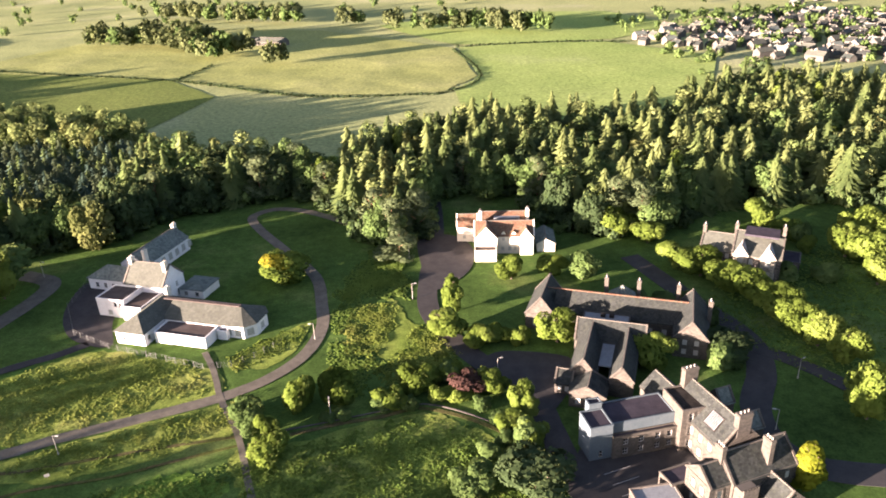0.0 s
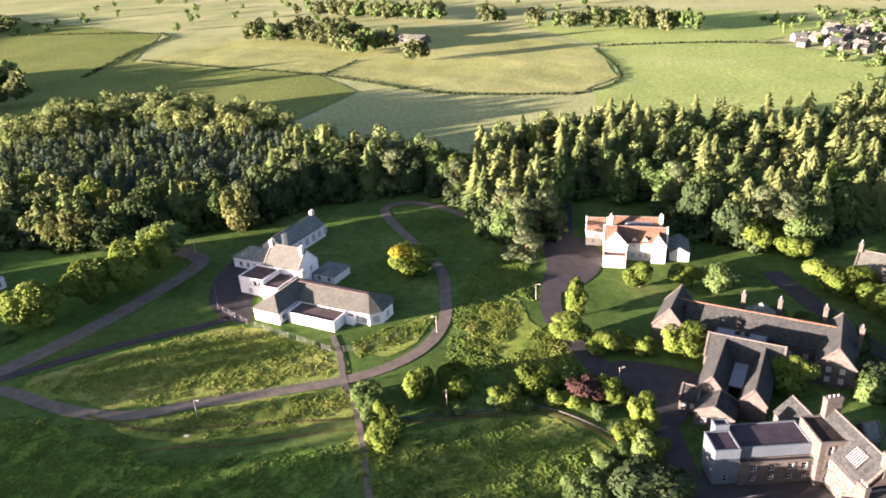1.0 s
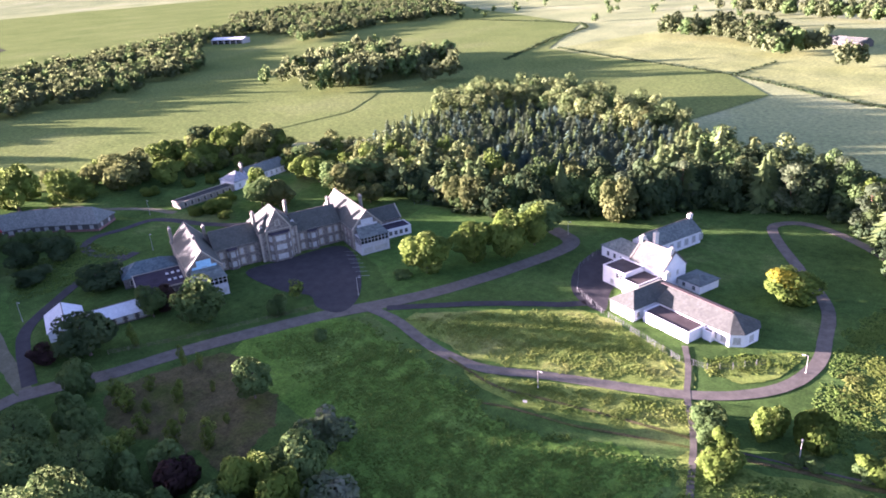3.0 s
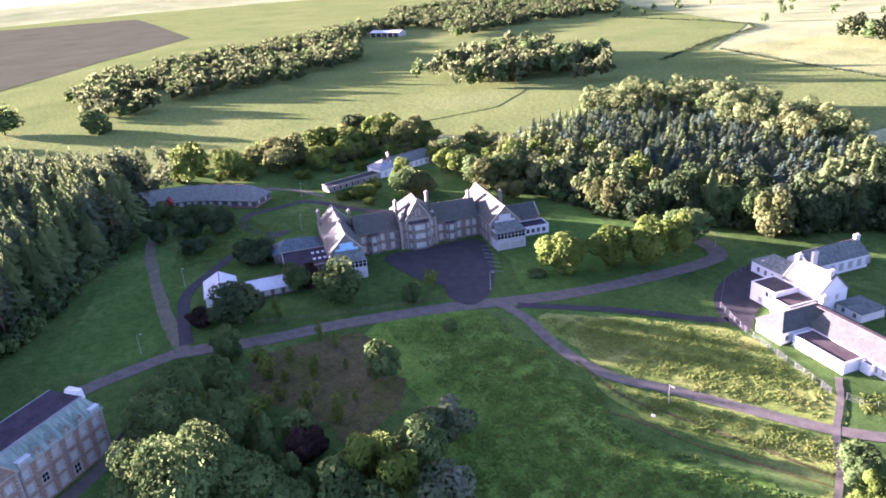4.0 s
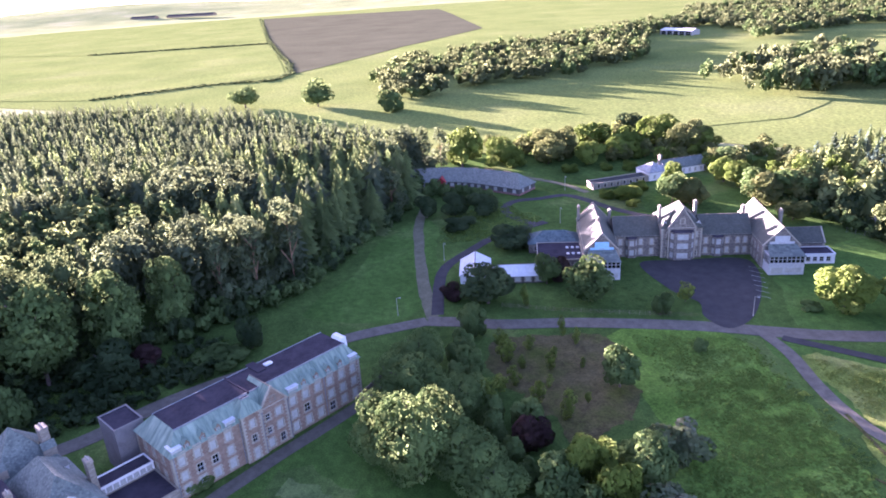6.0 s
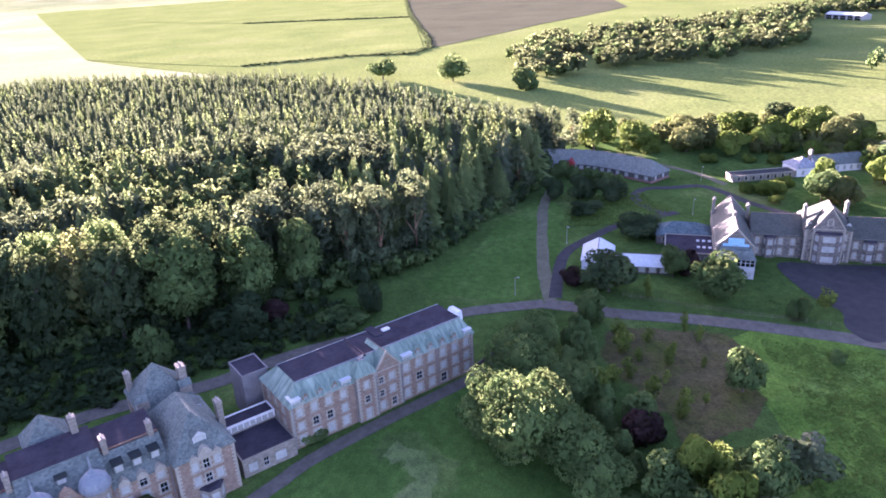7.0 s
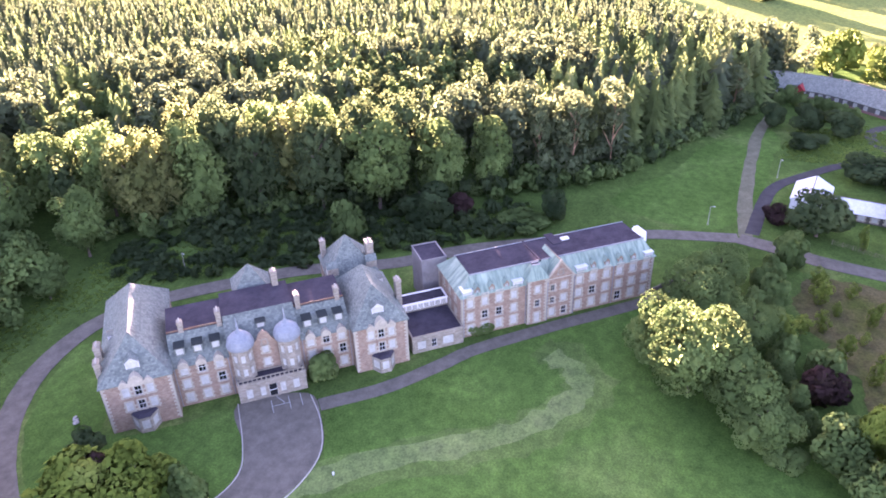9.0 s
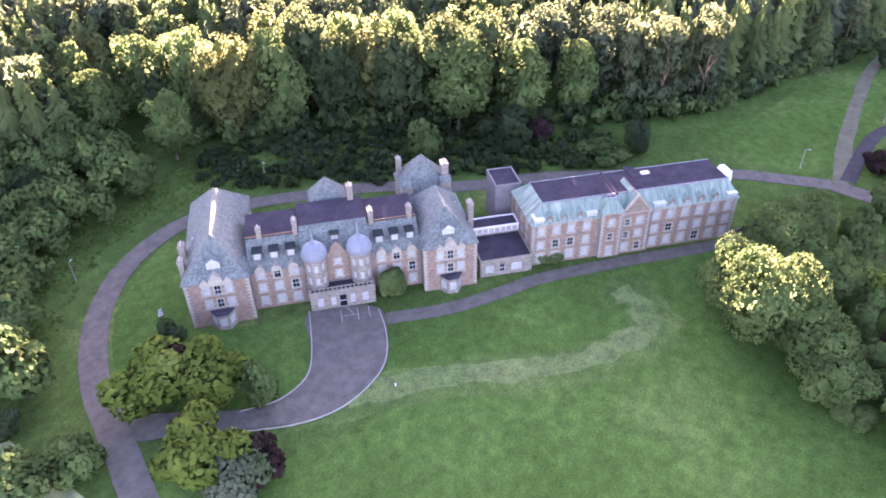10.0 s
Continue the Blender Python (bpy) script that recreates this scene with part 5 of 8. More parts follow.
part("ridge_cap", boxes((6.0, 30.3, 14.1, 15.3, 6.7, 6.95)), "felt_brown", bun, "broad brown ridge of the long roof")
ring = [(30.4, 9.0), (33.8, 9.0), (36.4, 11.8), (36.4, 17.4), (33.8, 20.4), (30.4, 20.4)]
bm = bmesh.new()
todo = []
for a, b in zip(ring, ring[1:]):
    L_ = math.dist(a, b)
    ho = [(L_ / 2, 0.9, min(1.9, L_ * 0.6), 1.9, "board")]
    todo.append((wall(bm, a, b, 0, 3.9, ho), ho[0]))
part("wall", bm, "white_render", bun)
for m, (u, z, w, h, k) in todo:
    put_window(bun, m @ Matrix.Translation((u, 0, z)), w, h, k, "none")
bm = bmesh.new()
tip = bm.verts.new((30.4, 14.7, 6.85))
edge = [bm.verts.new((x + (0.35 if x > 31 else 0), y + (0.4 if y > 15 else -0.4), 3.88)) for x, y in ring]
for a, b in zip(edge, edge[1:]):
    bm.faces.new((a, b, tip))
part("roof", bm, "slate_warm", bun)
block(bun, 10.4, 26.2, 2.4, 8.98, 3.3, ("flat", 0, "white_render"), {"f": cols(along(0.6, 15, 5), (1.0,), 1.4, 1.3, "board")}, "white_render", "felt_brown", "none", quoins=False)
block(bun, 26.6, 29.4, 7.4, 8.98, 2.8, ("flat", 0, "white_render"), {}, "white_render", "felt_brown", "none", quoins=False)
block(bun, -12.5, 1.0, 20.42, 30.5, 6.8, ("gx", 5.0), {"f": cols((1.6, 4.6), (3.9,), 1.1, 1.5, "sash"), "r": cols((3, 6.5), (1.0, 4.0), 1.1, 1.5, "board")}, "white_render", "slate_warm", "none", quoins=False)
block(bun, -15.8, -6.5, 12.0, 20.4, 5.8, ("flat", 0, "white_render"), {"f": [(6.3, 3.6, 1.1, 1.4, "glass"), (8.0, 3.6, 1.1, 1.4, "glass"), (4, 0.8, 1.6, 1.5, "board")], "l": cols((3, 6), (1.0, 3.7), 1.2, 1.4, "board")}, "white_render", "felt_brown", "none", quoins=False)
block(bun, -6.48, -0.02, 11, 20.4, 4.6, ("flat", 0, "white_render"), {}, "white_render", "felt_brown", "none", quoins=False)
block(bun, -31, -12.52, 26, 35, 4.0, ("hipx", 2.8), {"f": cols((3, 6, 9.0, 11), (1.0,), 1.2, 1.6, "sash"), "l": cols((4,), (1.0,), 1.2, 1.5, "board")}, "white_render", "slate", "none", quoins=False)
block(bun, -26.5, -16.8, 36, 59, 4.8, ("gy", 3.4), {"r": cols(along(3, 25, 6), (1.2,), 2.0, 2.3, "board"), "f": []}, "white_render", "slate", "none", ends=(), quoins=False)
block(bun, 1.2, 9.5, 27, 35.5, 2.9, ("hipx", 1.2), {"f": cols((2.2, 6), (0.8,), 1.2, 1.3, "sash")}, "white_render", "slate", "none", quoins=False)
for x, y, z1 in ((-12.2, 25.4, 13.0), (0.2, 24.4, 12.8), (4.5, 18, 8.2), (-17.2, 37.0, 9.6), (-21.6, 58.6, 9.4)):
    chimney(bun, x, y, 3.5, z1, 1.0, 1.7, "cream_render")

# ---------------- red-roofed house ----------------
red = base("red_roof_house", 10.3, 210.4, -4.5, "cream rendered house with red tiled roof, one bay burnt out", "house")
block(red, 0, 19.6, 2.0, 9.6, 6.6, ("gx", 3.7), {"f": cols((9.3, 11.6, 13.4, 16.5), (1.2,), 1.0, 1.4, "board") + cols((9.6, 12.9), (4.7,), 0.9, 1.2, "board"), "r": cols((3.5,), (1.2, 4.4), 1.0, 1.4, "board")}, "cream_render", "red_tile", "cream_render", ends=(0, 1), quoins=False)
block(red, 0.6, 7.4, -0.6, 6, 6.6, ("gy", 3.7), {"f": []}, "cream_render", "red_tile", "cream_render", ends=(0,), quoins=False)
block(red, 14.8, 19.2, 0.6, 6, 6.2, ("gy", 2.9), {"f": [(2.2, 3.6, 1.0, 1.3, "board")]}, "cream_render", "red_tile", "cream_render", ends=(0,), quoins=False)
block(red, 0.2, 7.2, -4.2, -0.62, 4.0, ("flat", 0, "cream_render"), {}, "cream_render", "felt_brown", "cream_render", quoins=False)
for u in (9.6, 12.9):
    dormer(red, u, 2.2, 6.2, 1.3, 1.2, 1.8, 0.7, "red_tile", "cream_render")
block(red, 2.2, 17.5, 9.62, 19, 6.6, ("gx", 3.7), {}, "cream_render", "red_tile", "cream_render", quoins=False)
part("burnt_roof", boxes((6.5, 15.2, 11.0, 13.9, 8.05, 9.1)), "lead", red, "collapsed grey sheeting over a burnt roof")
part("burnt_beams", boxes(*[(3.0 + 0.9 * k, 3.3 + 0.9 * k, 9.9, 14.0, 7.3, 8.3 + 0.12 * (k % 3)) for k in range(5)]), "charred", red, "blackened roof timbers")
block(red, -6.2, 0.8, 12, 19, 5.8, ("gx", 3.2), {"f": cols((2.5,), (1.2,), 1.0, 1.3, "board")}, "cream_render", "red_tile", "cream_render", quoins=False)
block(red, 20.6, 26.5, 3, 14.5, 3.2, ("gy", 1.6), {"f": []}, "cream_render", "slate", "none", ends=(), quoins=False)
chimney(red, 2.0, 9.6, 6, 12.2, 1.0, 1.6, "cream_render")
chimney(red, 17.8, 12.0, 6, 12.0, 1.0, 1.6, "cream_render")

# ---------------- grey stone villa in the trees ----------------
gv = base("stone_house", 79.0, 196.0, -28, "derelict grey stone house with pale slate roof behind hedges", "house")
block(gv, 0, 9.5, 0, 12, 6.4, ("gx", 3.4), {"f": cols((2, 5, 8), (1.0, 4.0), 1.1, 1.8, "board")}, "rubble", "slate_warm", "grey_stone")
block(gv, 9.5, 23, -3.2, 14, 7.6, ("gx", 4.2), {"f": cols((2.2, 5.4, 8.6, 11.6), (1.0, 4.6), 1.2, 2.0, "board"), "r": cols((4, 9), (1.0, 4.6), 1.1, 1.9, "board")}, "rubble", "slate_warm", "grey_stone")
for u in (12.0, 19.5):
    block(gv, u - 1.9, u + 1.9, -3.9, 2, 7.8, ("gy", 2.6), {"f": [(1.9, 5.0, 1.4, 1.9, "board"), (1.9, 1.0, 1.6, 2.1, "board")]}, "rubble", "slate_grey", "stone_trim", ends=(0,))
part("flat_roof", boxes((12.0, 21.5, 2.0, 9.0, 11.5, 12.05)), "felt", gv, "dark flat roof patch")
block(gv, 23.02, 28, 4, 12, 4.2, ("flat", 0), {"f": cols((2.5,), (1.0,), 1.4, 1.8, "board")}, "rubble", "felt", "grey_stone")
for x, y, z1 in ((9.4, 6, 13.6), (0.3, 6, 12.0), (22.6, 5.4, 14.6)):
    chimney(gv, x, y, 6, z1, 1.0, 1.8, "grey_stone")

# ---------------- stone complex by the car park ----------------
ang = math.degrees(math.atan2(-0.33, 0.944))
cx = base("stone_complex", 21.3, 164.2, ang, "rambling stone hospital villa with grey-brown slate roofs", "building")
block(cx, 0, 8.0, 0, 14, 4.8, ("gy", 5.0), {"f": [(2.6, 1.0, 1.2, 1.9, "board"), (5.4, 1.0, 1.2, 1.9, "board")]}, "grey_stone", "slate_brown", "grey_stone")
block(cx, 7.0, 42.0, 3.0, 12, 4.8, ("gx", 4.2), {"f": cols(along(2, 34, 9), (1.0,), 1.2, 1.9, "board")}, "grey_stone", "slate_brown", "grey_stone", ends=(), quoins=False)
part("ridge_tiles", boxes((4, 42, 7.3, 7.7, 8.95, 9.25)), "red_tile", cx, "red clay ridge tiles")
block(cx, 38.0, 46.0, -4.5, 13, 5.6, ("gy", 4.6), {"f": cols((2.6, 5.4), (1.0, 3.6), 1.1, 1.6, "board")}, "grey_stone", "slate_brown", "grey_stone")
block(cx, 20.5, 27.5, 9, 17.5, 4.6, ("pyr", 4.6), {}, "grey_stone", "slate", "grey_stone")
for x, y in ((19.6, 13.5), (28.2, 13.5), (38.4, 13.4), (46.2, 6)):
    chimney(cx, x, y, 4.5, 11.0, 1.0, 1.3, "grey_stone")
block(cx, 15.2, 27.0, -2.5, 3.2, 5.6, ("flat", 0), {}, "grey_stone", "lead", "grey_stone", quoins=False)
for u in (19.6, 21.8):
    part("roof_box", boxes((u, u + 1.2, 1.0, 2.2, 5.5, 6.2)), "charred", cx, "small dark roof vent")
block(cx, 14.6, 31.5, -10, -2.52, 5.0, ("gx", 4.0), {"f": [], "l": cols((3.5,), (1.0,), 1.2, 1.9, "board")}, "grey_stone", "slate_brown", "grey_stone")
block(cx, 15.6, 21.5, -24, -6.5, 4.8, ("gy", 3.6), {"f": [(2.9, 1.0, 2.0, 1.9, "board")]}, "grey_stone", "slate_brown", "grey_stone")
block(cx, 24.6, 30.0, -25, -6.5, 4.8, ("gy", 3.4), {"r": cols(along(1, 17, 5), (1.0,), 1.1, 1.8, "board")}, "grey_stone", "slate_brown", "grey_stone")
part("valley_roof", boxes((21.5, 24.6, -20, -7, 4.4, 4.7)), "lead", cx, "pale flat roof between the ridges")
block(cx, 12.6, 16.5, -27, -20.5, 3.2, ("gx", 1.8), {"f": cols((1.2, 2.8), (0.9,), 0.9, 1.5, "board")}, "grey_stone", "slate_brown", "grey_stone", quoins=False)
block(cx, 16.52, 24.5, -31, -24.02, 3.6, ("gy", 2.2), {"f": cols((2, 5.6), (0.9,), 1.2, 1.6, "board")}, "grey_stone", "slate_brown", "grey_stone", quoins=False)

low = base("stone_block", 26.5, 116.0, 11.5, "three-storey stone block with a flat-topped tower and pale blue stair wing, coloured as in shade", "building")
# stair wing: pale blue walls with shade painted into their colour
block(low, 0, 4.8, -5.0, 0.6, 8.3, ("flat", 0, "blue_render"), {"f": [(2.4, 1.0, 0.8, 1.3, "glass")]}, "blue_render", "felt", "none", quoins=False)
block(low, 4.82, 18.58, -4.3, 2.6, 8.0, ("flat", 0, "blue_render"), {"f": []}, "blue_render", "felt", "none", quoins=False)
block(low, 4.82, 18.58, -5.6, -4.32, 5.5, ("flat", 0), {"f": cols((2.6, 6.0, 9.6, 12.2), (1.0, 3.3), 1.1, 1.5, "sash")}, "grey_stone", "felt", "grey_stone", quoins=False)
block(low, 2.0, 4.8, 0.62, 2.6, 9.6, ("flat", 0, "blue_render"), {}, "blue_render", "felt", "none", quoins=False)
block(low, 18.6, 24.4, -7.0, 0.8, 10.3, ("flat", 0, "grey_stone"), {"f": [(2.0, z, 0.9, 1.9, "sash") for z in (1.0, 4.2, 7.4)] + [(4.2, z, 0.9, 1.9, "board") for z in (1.0, 4.2, 7.4)], "r": cols((2.6, 5.0), (4.2, 7.4), 0.9, 1.9, "board")}, "grey_stone", "charred", "grey_stone")
top = base("stone_hall", 50.4, 121.6, -72.3, "steep-roofed stone wing with tall gable chimneys", "building")
block(top, -0.5, 16.0, -4.6, 4.4, 7.4, ("gx", 4.8), {"f": cols(along(1, 15, 5), (1.0, 4.4), 1.1, 1.8, "board")}, "grey_stone", "slate_brown", "grey_stone")
bm = bmesh.new()
for k in range(7):
    slab(bm, [(9.6 + 0.45 * k, -3.6, 8.72), (9.76 + 0.45 * k, -3.6, 8.72), (9.76 + 0.45 * k, -1.6, 10.86), (9.6 + 0.45 * k, -1.6, 10.86)], 0.12)
bed = bmesh.new()
slab(bed, [(9.3, -3.7, 8.56), (12.8, -3.7, 8.56), (12.8, -1.5, 10.92), (9.3, -1.5, 10.92)], 0.1)
light = part("rooflight", bed, "charred", top, "dark roof light with pale slats")
part("slats", bm, "lead", light)
chimney(top, 0.1, -0.4, 9, 14.6, 1.3, 3.2, "grey_stone")
chimney(top, 15.6, 0.2, 9, 14.0, 1.3, 3.0, "grey_stone")
block(top, 2.0, 6.0, 3.2, 6.6, 8.4, ("gy", 2.4), {}, "grey_stone", "slate", "grey_stone")
block(top, 10.5, 14.5, 3.2, 6.6, 8.4, ("gy", 2.4), {}, "grey_stone", "slate", "grey_stone")
block(top, -8.5, -0.52, -6.0, 1.0, 6.0, ("gx", 3.2), {}, "grey_stone", "slate_brown", "grey_stone", quoins=False, ends=())
end = base("stone_gable_house", 49.8, 95.7, 19, "stone gabled house with dark slate roof and battlemented bay", "building")
block(end, 0, 14.4, 0, 8, 7.2, ("gx", 4.0), {"f": cols((2, 12.4), (1.0, 4.3), 1.1, 1.8, "board"), "l": cols((2.4, 5.6), (1.0,), 1.1, 1.8, "board")}, "grey_stone", "slate_brown", "grey_stone")
block(end, -4.6, -0.02, 0.6, 7.0, 7.4, ("gx", 2.6), {"f": cols((2.3,), (1.0, 4.2), 1.1, 1.8, "board"), "l": cols((2, 4.4), (1.0, 4.2), 1.0, 1.7, "board")}, "grey_stone", "slate_brown", "grey_stone")
block(end, -7.4, -0.6, 7.04, 11.0, 3.6, ("flat", 0), {"f": []}, "grey_stone", "felt", "grey_stone", quoins=False)
block(end, 5.6, 11.4, -5.4, -0.02, 4.4, ("gy", 2.8), {"f": cols((1.8, 4.0), (1.0,), 1.0, 1.6, "sash")}, "grey_stone", "slate_brown", "grey_stone")
chimney(end, 8.6, 1.8, 8, 13.4, 1.0, 2.0, material="grey_stone")
chimney(end, -0.2, 4.0, 9, 13.0, 0.9, 2.0, material="grey_stone")
bm = boxes((0.2, 3.6, -2.4, -0.02, 0, 7.0))
for k in range(6):
    box(bm, 0.2 + 0.6 * k, 0.55 + 0.6 * k, -2.4, -2.0, 7.0, 7.5)
part("bay", bm, "grey_stone", end, "battlemented stone bay")
hut = base("flat_hut", 33.5, 93.5, 8, "small flat-roofed outbuilding with patched pale roof", "building")
block(hut, 0, 8.5, 0, 6.5, 3.2, ("flat", 0, "stone_dull"), {"f": cols((2, 6), (0.9,), 1.2, 1.3, "board")}, "grey_stone", "lead", "stone_trim", quoins=False)
hut2 = base("flat_hut", 46.5, 101.5, 12, "small flat-roofed lean-to with grey roof in the courtyard", "building")
block(hut2, 0, 5.4, 0, 4.6, 2.8, ("flat", 0), {}, "grey_stone", "lead", "stone_dull", quoins=False)

# ---------------- crescent building ----------------
cr = base("crescent_building", 0, 0, 0, "low curving building, grey slate roof, boarded windows, red brick base", "building")
line = spline([(-339.5, 50), (-340, 60), (-338.5, 74), (-333, 87), (-323, 98), (-306, 111)], 2)
nrm = []
for i, q in enumerate(line):
    d = (line[min(i + 1, len(line) - 1)] - line[max(i - 1, 0)]).normalized()
    nrm.append(Vector((-d.y, d.x, 0)))
bm, bw = bmesh.new(), bmesh.new()
for i in range(len(line) - 1):
    a, b = line[i], line[i + 1]
    L_ = (b - a).length
    ho = [(L_ * u, 1.15, min(2.0, L_ * 0.34), 1.75, "board") for u in (0.26, 0.74)]
    m = wall(bw, a[:2], b[:2], 0, 3.6, ho)
    for u, z, w, h, k in ho:
        put_window(cr, m @ Matrix.Translation((u, 0, z)), w, h, k, "none")
    part("plinth", boxes((0.0, L_, -0.12, -0.005, 0, 1.0)), "red_brick", cr, "red brick base course", m)
    out_a, out_b = a + nrm[i] * 14, b + nrm[i + 1] * 14
    wall(bw, out_b[:2], out_a[:2], 0, 3.6)
a, o = line[0], line[0] + nrm[0] * 14
wall(bw, o[:2], a[:2], 0, 3.6)
a, o = line[-1], line[-1] + nrm[-1] * 14
m = wall(bw, a[:2], o[:2], 0, 3.6, [(3.5, 1.15, 1.6, 1.75, "board"), (9.5, 1.15, 1.6, 1.75, "board")])
for u in (3.5, 9.5):
    put_window(cr, m @ Matrix.Translation((u, 0, 1.15)), 1.6, 1.75, "board", "none")
part("plinth", boxes((0.0, 14.0, -0.12, -0.005, 0, 1.0)), "red_brick", cr, "red brick base course", m)
rows = []
ends_ = (0, len(line) - 1)
for i, (q, n) in enumerate(zip(line, nrm)):
    d = Vector((n.y, -n.x, 0))
    push = d * (-0.6 if i == 0 else 0.6 if i == ends_[1] else 0)
    back = d * (5.0 if i == 0 else -5.0 if i == ends_[1] else 0)
    rows.append([bm.verts.new((*(q + n * k + s_)[:2], z)) for k, z, s_ in ((-0.6, 3.3, push), (-0.6, 3.5, push), (7, 9.0, back), (14.6, 3.5, push), (14.6, 3.3, push))])
for a, b in zip(rows, rows[1:]):
    for k in range(5):
        bm.faces.new((a[k], b[k], b[(k + 1) % 5], a[(k + 1) % 5]))
bm.faces.new(rows[0]), bm.faces.new(rows[-1][::-1])
part("roof", bm, "slate_mauve", cr, "grey-mauve slate roof with hipped ends")
part("wall", bw, "harl", cr)
for i in range(1, len(line) - 1):
    q, n = line[i], nrm[i]
    top = q + n * 7
    part("ridge", boxes((-2.6, 2.6, -0.2, 0.2, 8.9, 9.15)), "stone_dull", cr, "", pose(top.x, top.y, 0, 0, 0, math.degrees(math.atan2(n.y, n.x)) + 90))
q, n = line[5], nrm[5]
ent = part("porch", boxes((-2, 2, -2.0, 3, 0, 3.8)), "red_door", cr, "dark red entrance porch", pose(q.x, q.y, 0, 0, 0, math.degrees(math.atan2(n.y, n.x)) - 90))
bm = bmesh.new()
for g in (-1, 1):
    slab(bm, [(g * 2.4, -2.4, 3.6), (g * 2.4, 5.0, 3.6), (0, 5.0, 6.0), (0, -2.4, 6.0)], 0.2)
bm.faces.new([bm.verts.new(p) for p in ((-2.0, -2.02, 3.8), (2.0, -2.02, 3.8), (0, -2.02, 5.8))])
part("porch_roof", bm, "red_door", ent)
part("porch_door", boxes((-0.9, 0.9, -2.08, -2.0, 0.1, 2.6)), "timber_white", ent, "white boarded porch door")

# ---------------- ruined row ----------------
rw = base("ruined_row", -299.5, 146.5, math.degrees(math.atan2(0.98, -0.05)), "ruined long outbuilding with broken roof", "building")
block(rw, 0, 30, 0, 7, 3.0, ("flat", 0), {"f": cols(along(1, 29, 8), (0.8,), 1.2, 1.5, "glass")}, "pale_stone", "slate_brown", "stone_trim", quoins=False)
block(rw, 30.5, 42, 0, 12, 4.2, ("hipx", 3.6), {"f": cols((3, 8), (1.0,), 1.3, 1.8, "board")}, "white_render", "slate_grey", "none", quoins=False)
block(rw, 42.02, 66, 3, 14, 3.8, ("gx", 3.4), {"f": cols(along(2, 22, 6), (1.0,), 1.3, 1.8, "board")}, "white_render", "slate", "none", ends=(), quoins=False)
chimney(rw, 42, 9, 4, 9.6, 1.1, 1.8)
small = base("gatehouse_hut", -208, 219, 40, "small stone hut with pyramid roof and a finial", "building")
block(small, -2.4, 2.4, -2.4, 2.4, 2.6, ("pyr", 2.2), {}, "grey_stone", "slate_grey", "stone_trim", quoins=False)
part("finial", boxes((-0.25, 0.25, -0.25, 0.25, 4.6, 6.0)), "stone_trim", small)
cabin = base("white_cabin", -282, 226, 30, "long low white cabin among trees", "building")
block(cabin, 0, 12, 0, 5, 3.0, ("flat", 0, "white_render"), {"f": cols(along(1, 11, 4), (1.0,), 1.2, 1.2, "sash")}, "white_render", "felt", "none", quoins=False)
# ---------------- trees ----------------
ICO = bmesh.new()
bmesh.ops.create_icosphere(ICO, subdivisions=1, radius=1.0)
ICO_V = np.array([v.co[:] for v in ICO.verts])
ICO_F = np.array([[v.index for v in f.verts] for f in ICO.faces])
ICO.free()
OCT_V = np.array([(1, 0, 0), (-1, 0, 0), (0, 1, 0), (0, -1, 0), (0, 0, 1), (0, 0, -1)], float)
OCT_F = np.array([(0, 2, 4), (2, 1, 4), (1, 3, 4), (3, 0, 4), (2, 0, 5), (1, 2, 5), (3, 1, 5), (0, 3, 5)])


def unit(rng, n):
    v = rng.normal(size=(n, 3))
    return v / np.linalg.norm(v, axis=1, keepdims=True)


def join(*parts_):
    v, f, r, n = [], [], [], 0
    for a, b, c in parts_:
        v.append(a)
        f.append(b + n)
        r.append(c)
        n += len(a)
    return np.concatenate(v), np.concatenate(f), np.concatenate(r)


def leaves(rng, centres, radii, n, size, flat=0.0, slim=1.0):
    """n leaf sprays scattered over the outside of lobes: small uneven four-cornered plates."""
    w = radii.prod(1) ** (2 / 3)
    k = rng.choice(len(centres), n * 2, p=w / w.sum())
    d = unit(rng, n * 2)
    p = centres[k] + radii[k] * d * (0.86 + 0.24 * rng.random((n * 2, 1)))
    deep = np.full(len(p), 9.0)
    for c, r in zip(centres, radii):
        q = np.linalg.norm((p - c) / r, axis=1)
        deep = np.minimum(deep, q)
    keep = np.argsort(-(deep + 0.12 * rng.random(len(p))))[:n]
    p, d = p[keep], d[keep]
    nrm = d + 0.8 * unit(rng, n)
    nrm[:, 2] += flat
    nrm /= np.linalg.norm(nrm, axis=1, keepdims=True)
    t = np.cross(nrm, unit(rng, n))
    t /= np.linalg.norm(t, axis=1, keepdims=True)
    b = np.cross(nrm, t)
    s = size * (0.55 + 0.9 * rng.random((n, 1)))
    v = np.stack([p + t * s * 0.75, p + b * s * slim * (0.35 + 0.3 * rng.random((n, 1))), p - t * s * 0.7, p - b * s * slim * (0.3 + 0.35 * rng.random((n, 1)))], 1)
    v += nrm[:, None] * (rng.random((n, 4, 1)) - 0.5) * s[:, None] * 0.4
    i = np.arange(n)[:, None] * 4
    f = np.concatenate([i + [0, 1, 2], i + [0, 2, 3]])
    return v.reshape(-1, 3), f, np.repeat(d / radii[k][keep] * radii[k][keep].min(1, keepdims=True), 4, 0)


def cores(rng, centres, radii, k=0.6):
    got = [(centres[0] + ICO_V * radii[0] * k * (0.85 + 0.3 * rng.random((len(ICO_V), 1))), ICO_F, ICO_V)]
    got += [(c + OCT_V * r * k, OCT_F, OCT_V) for c, r in zip(centres[1:], radii[1:])]
    return join(*got)


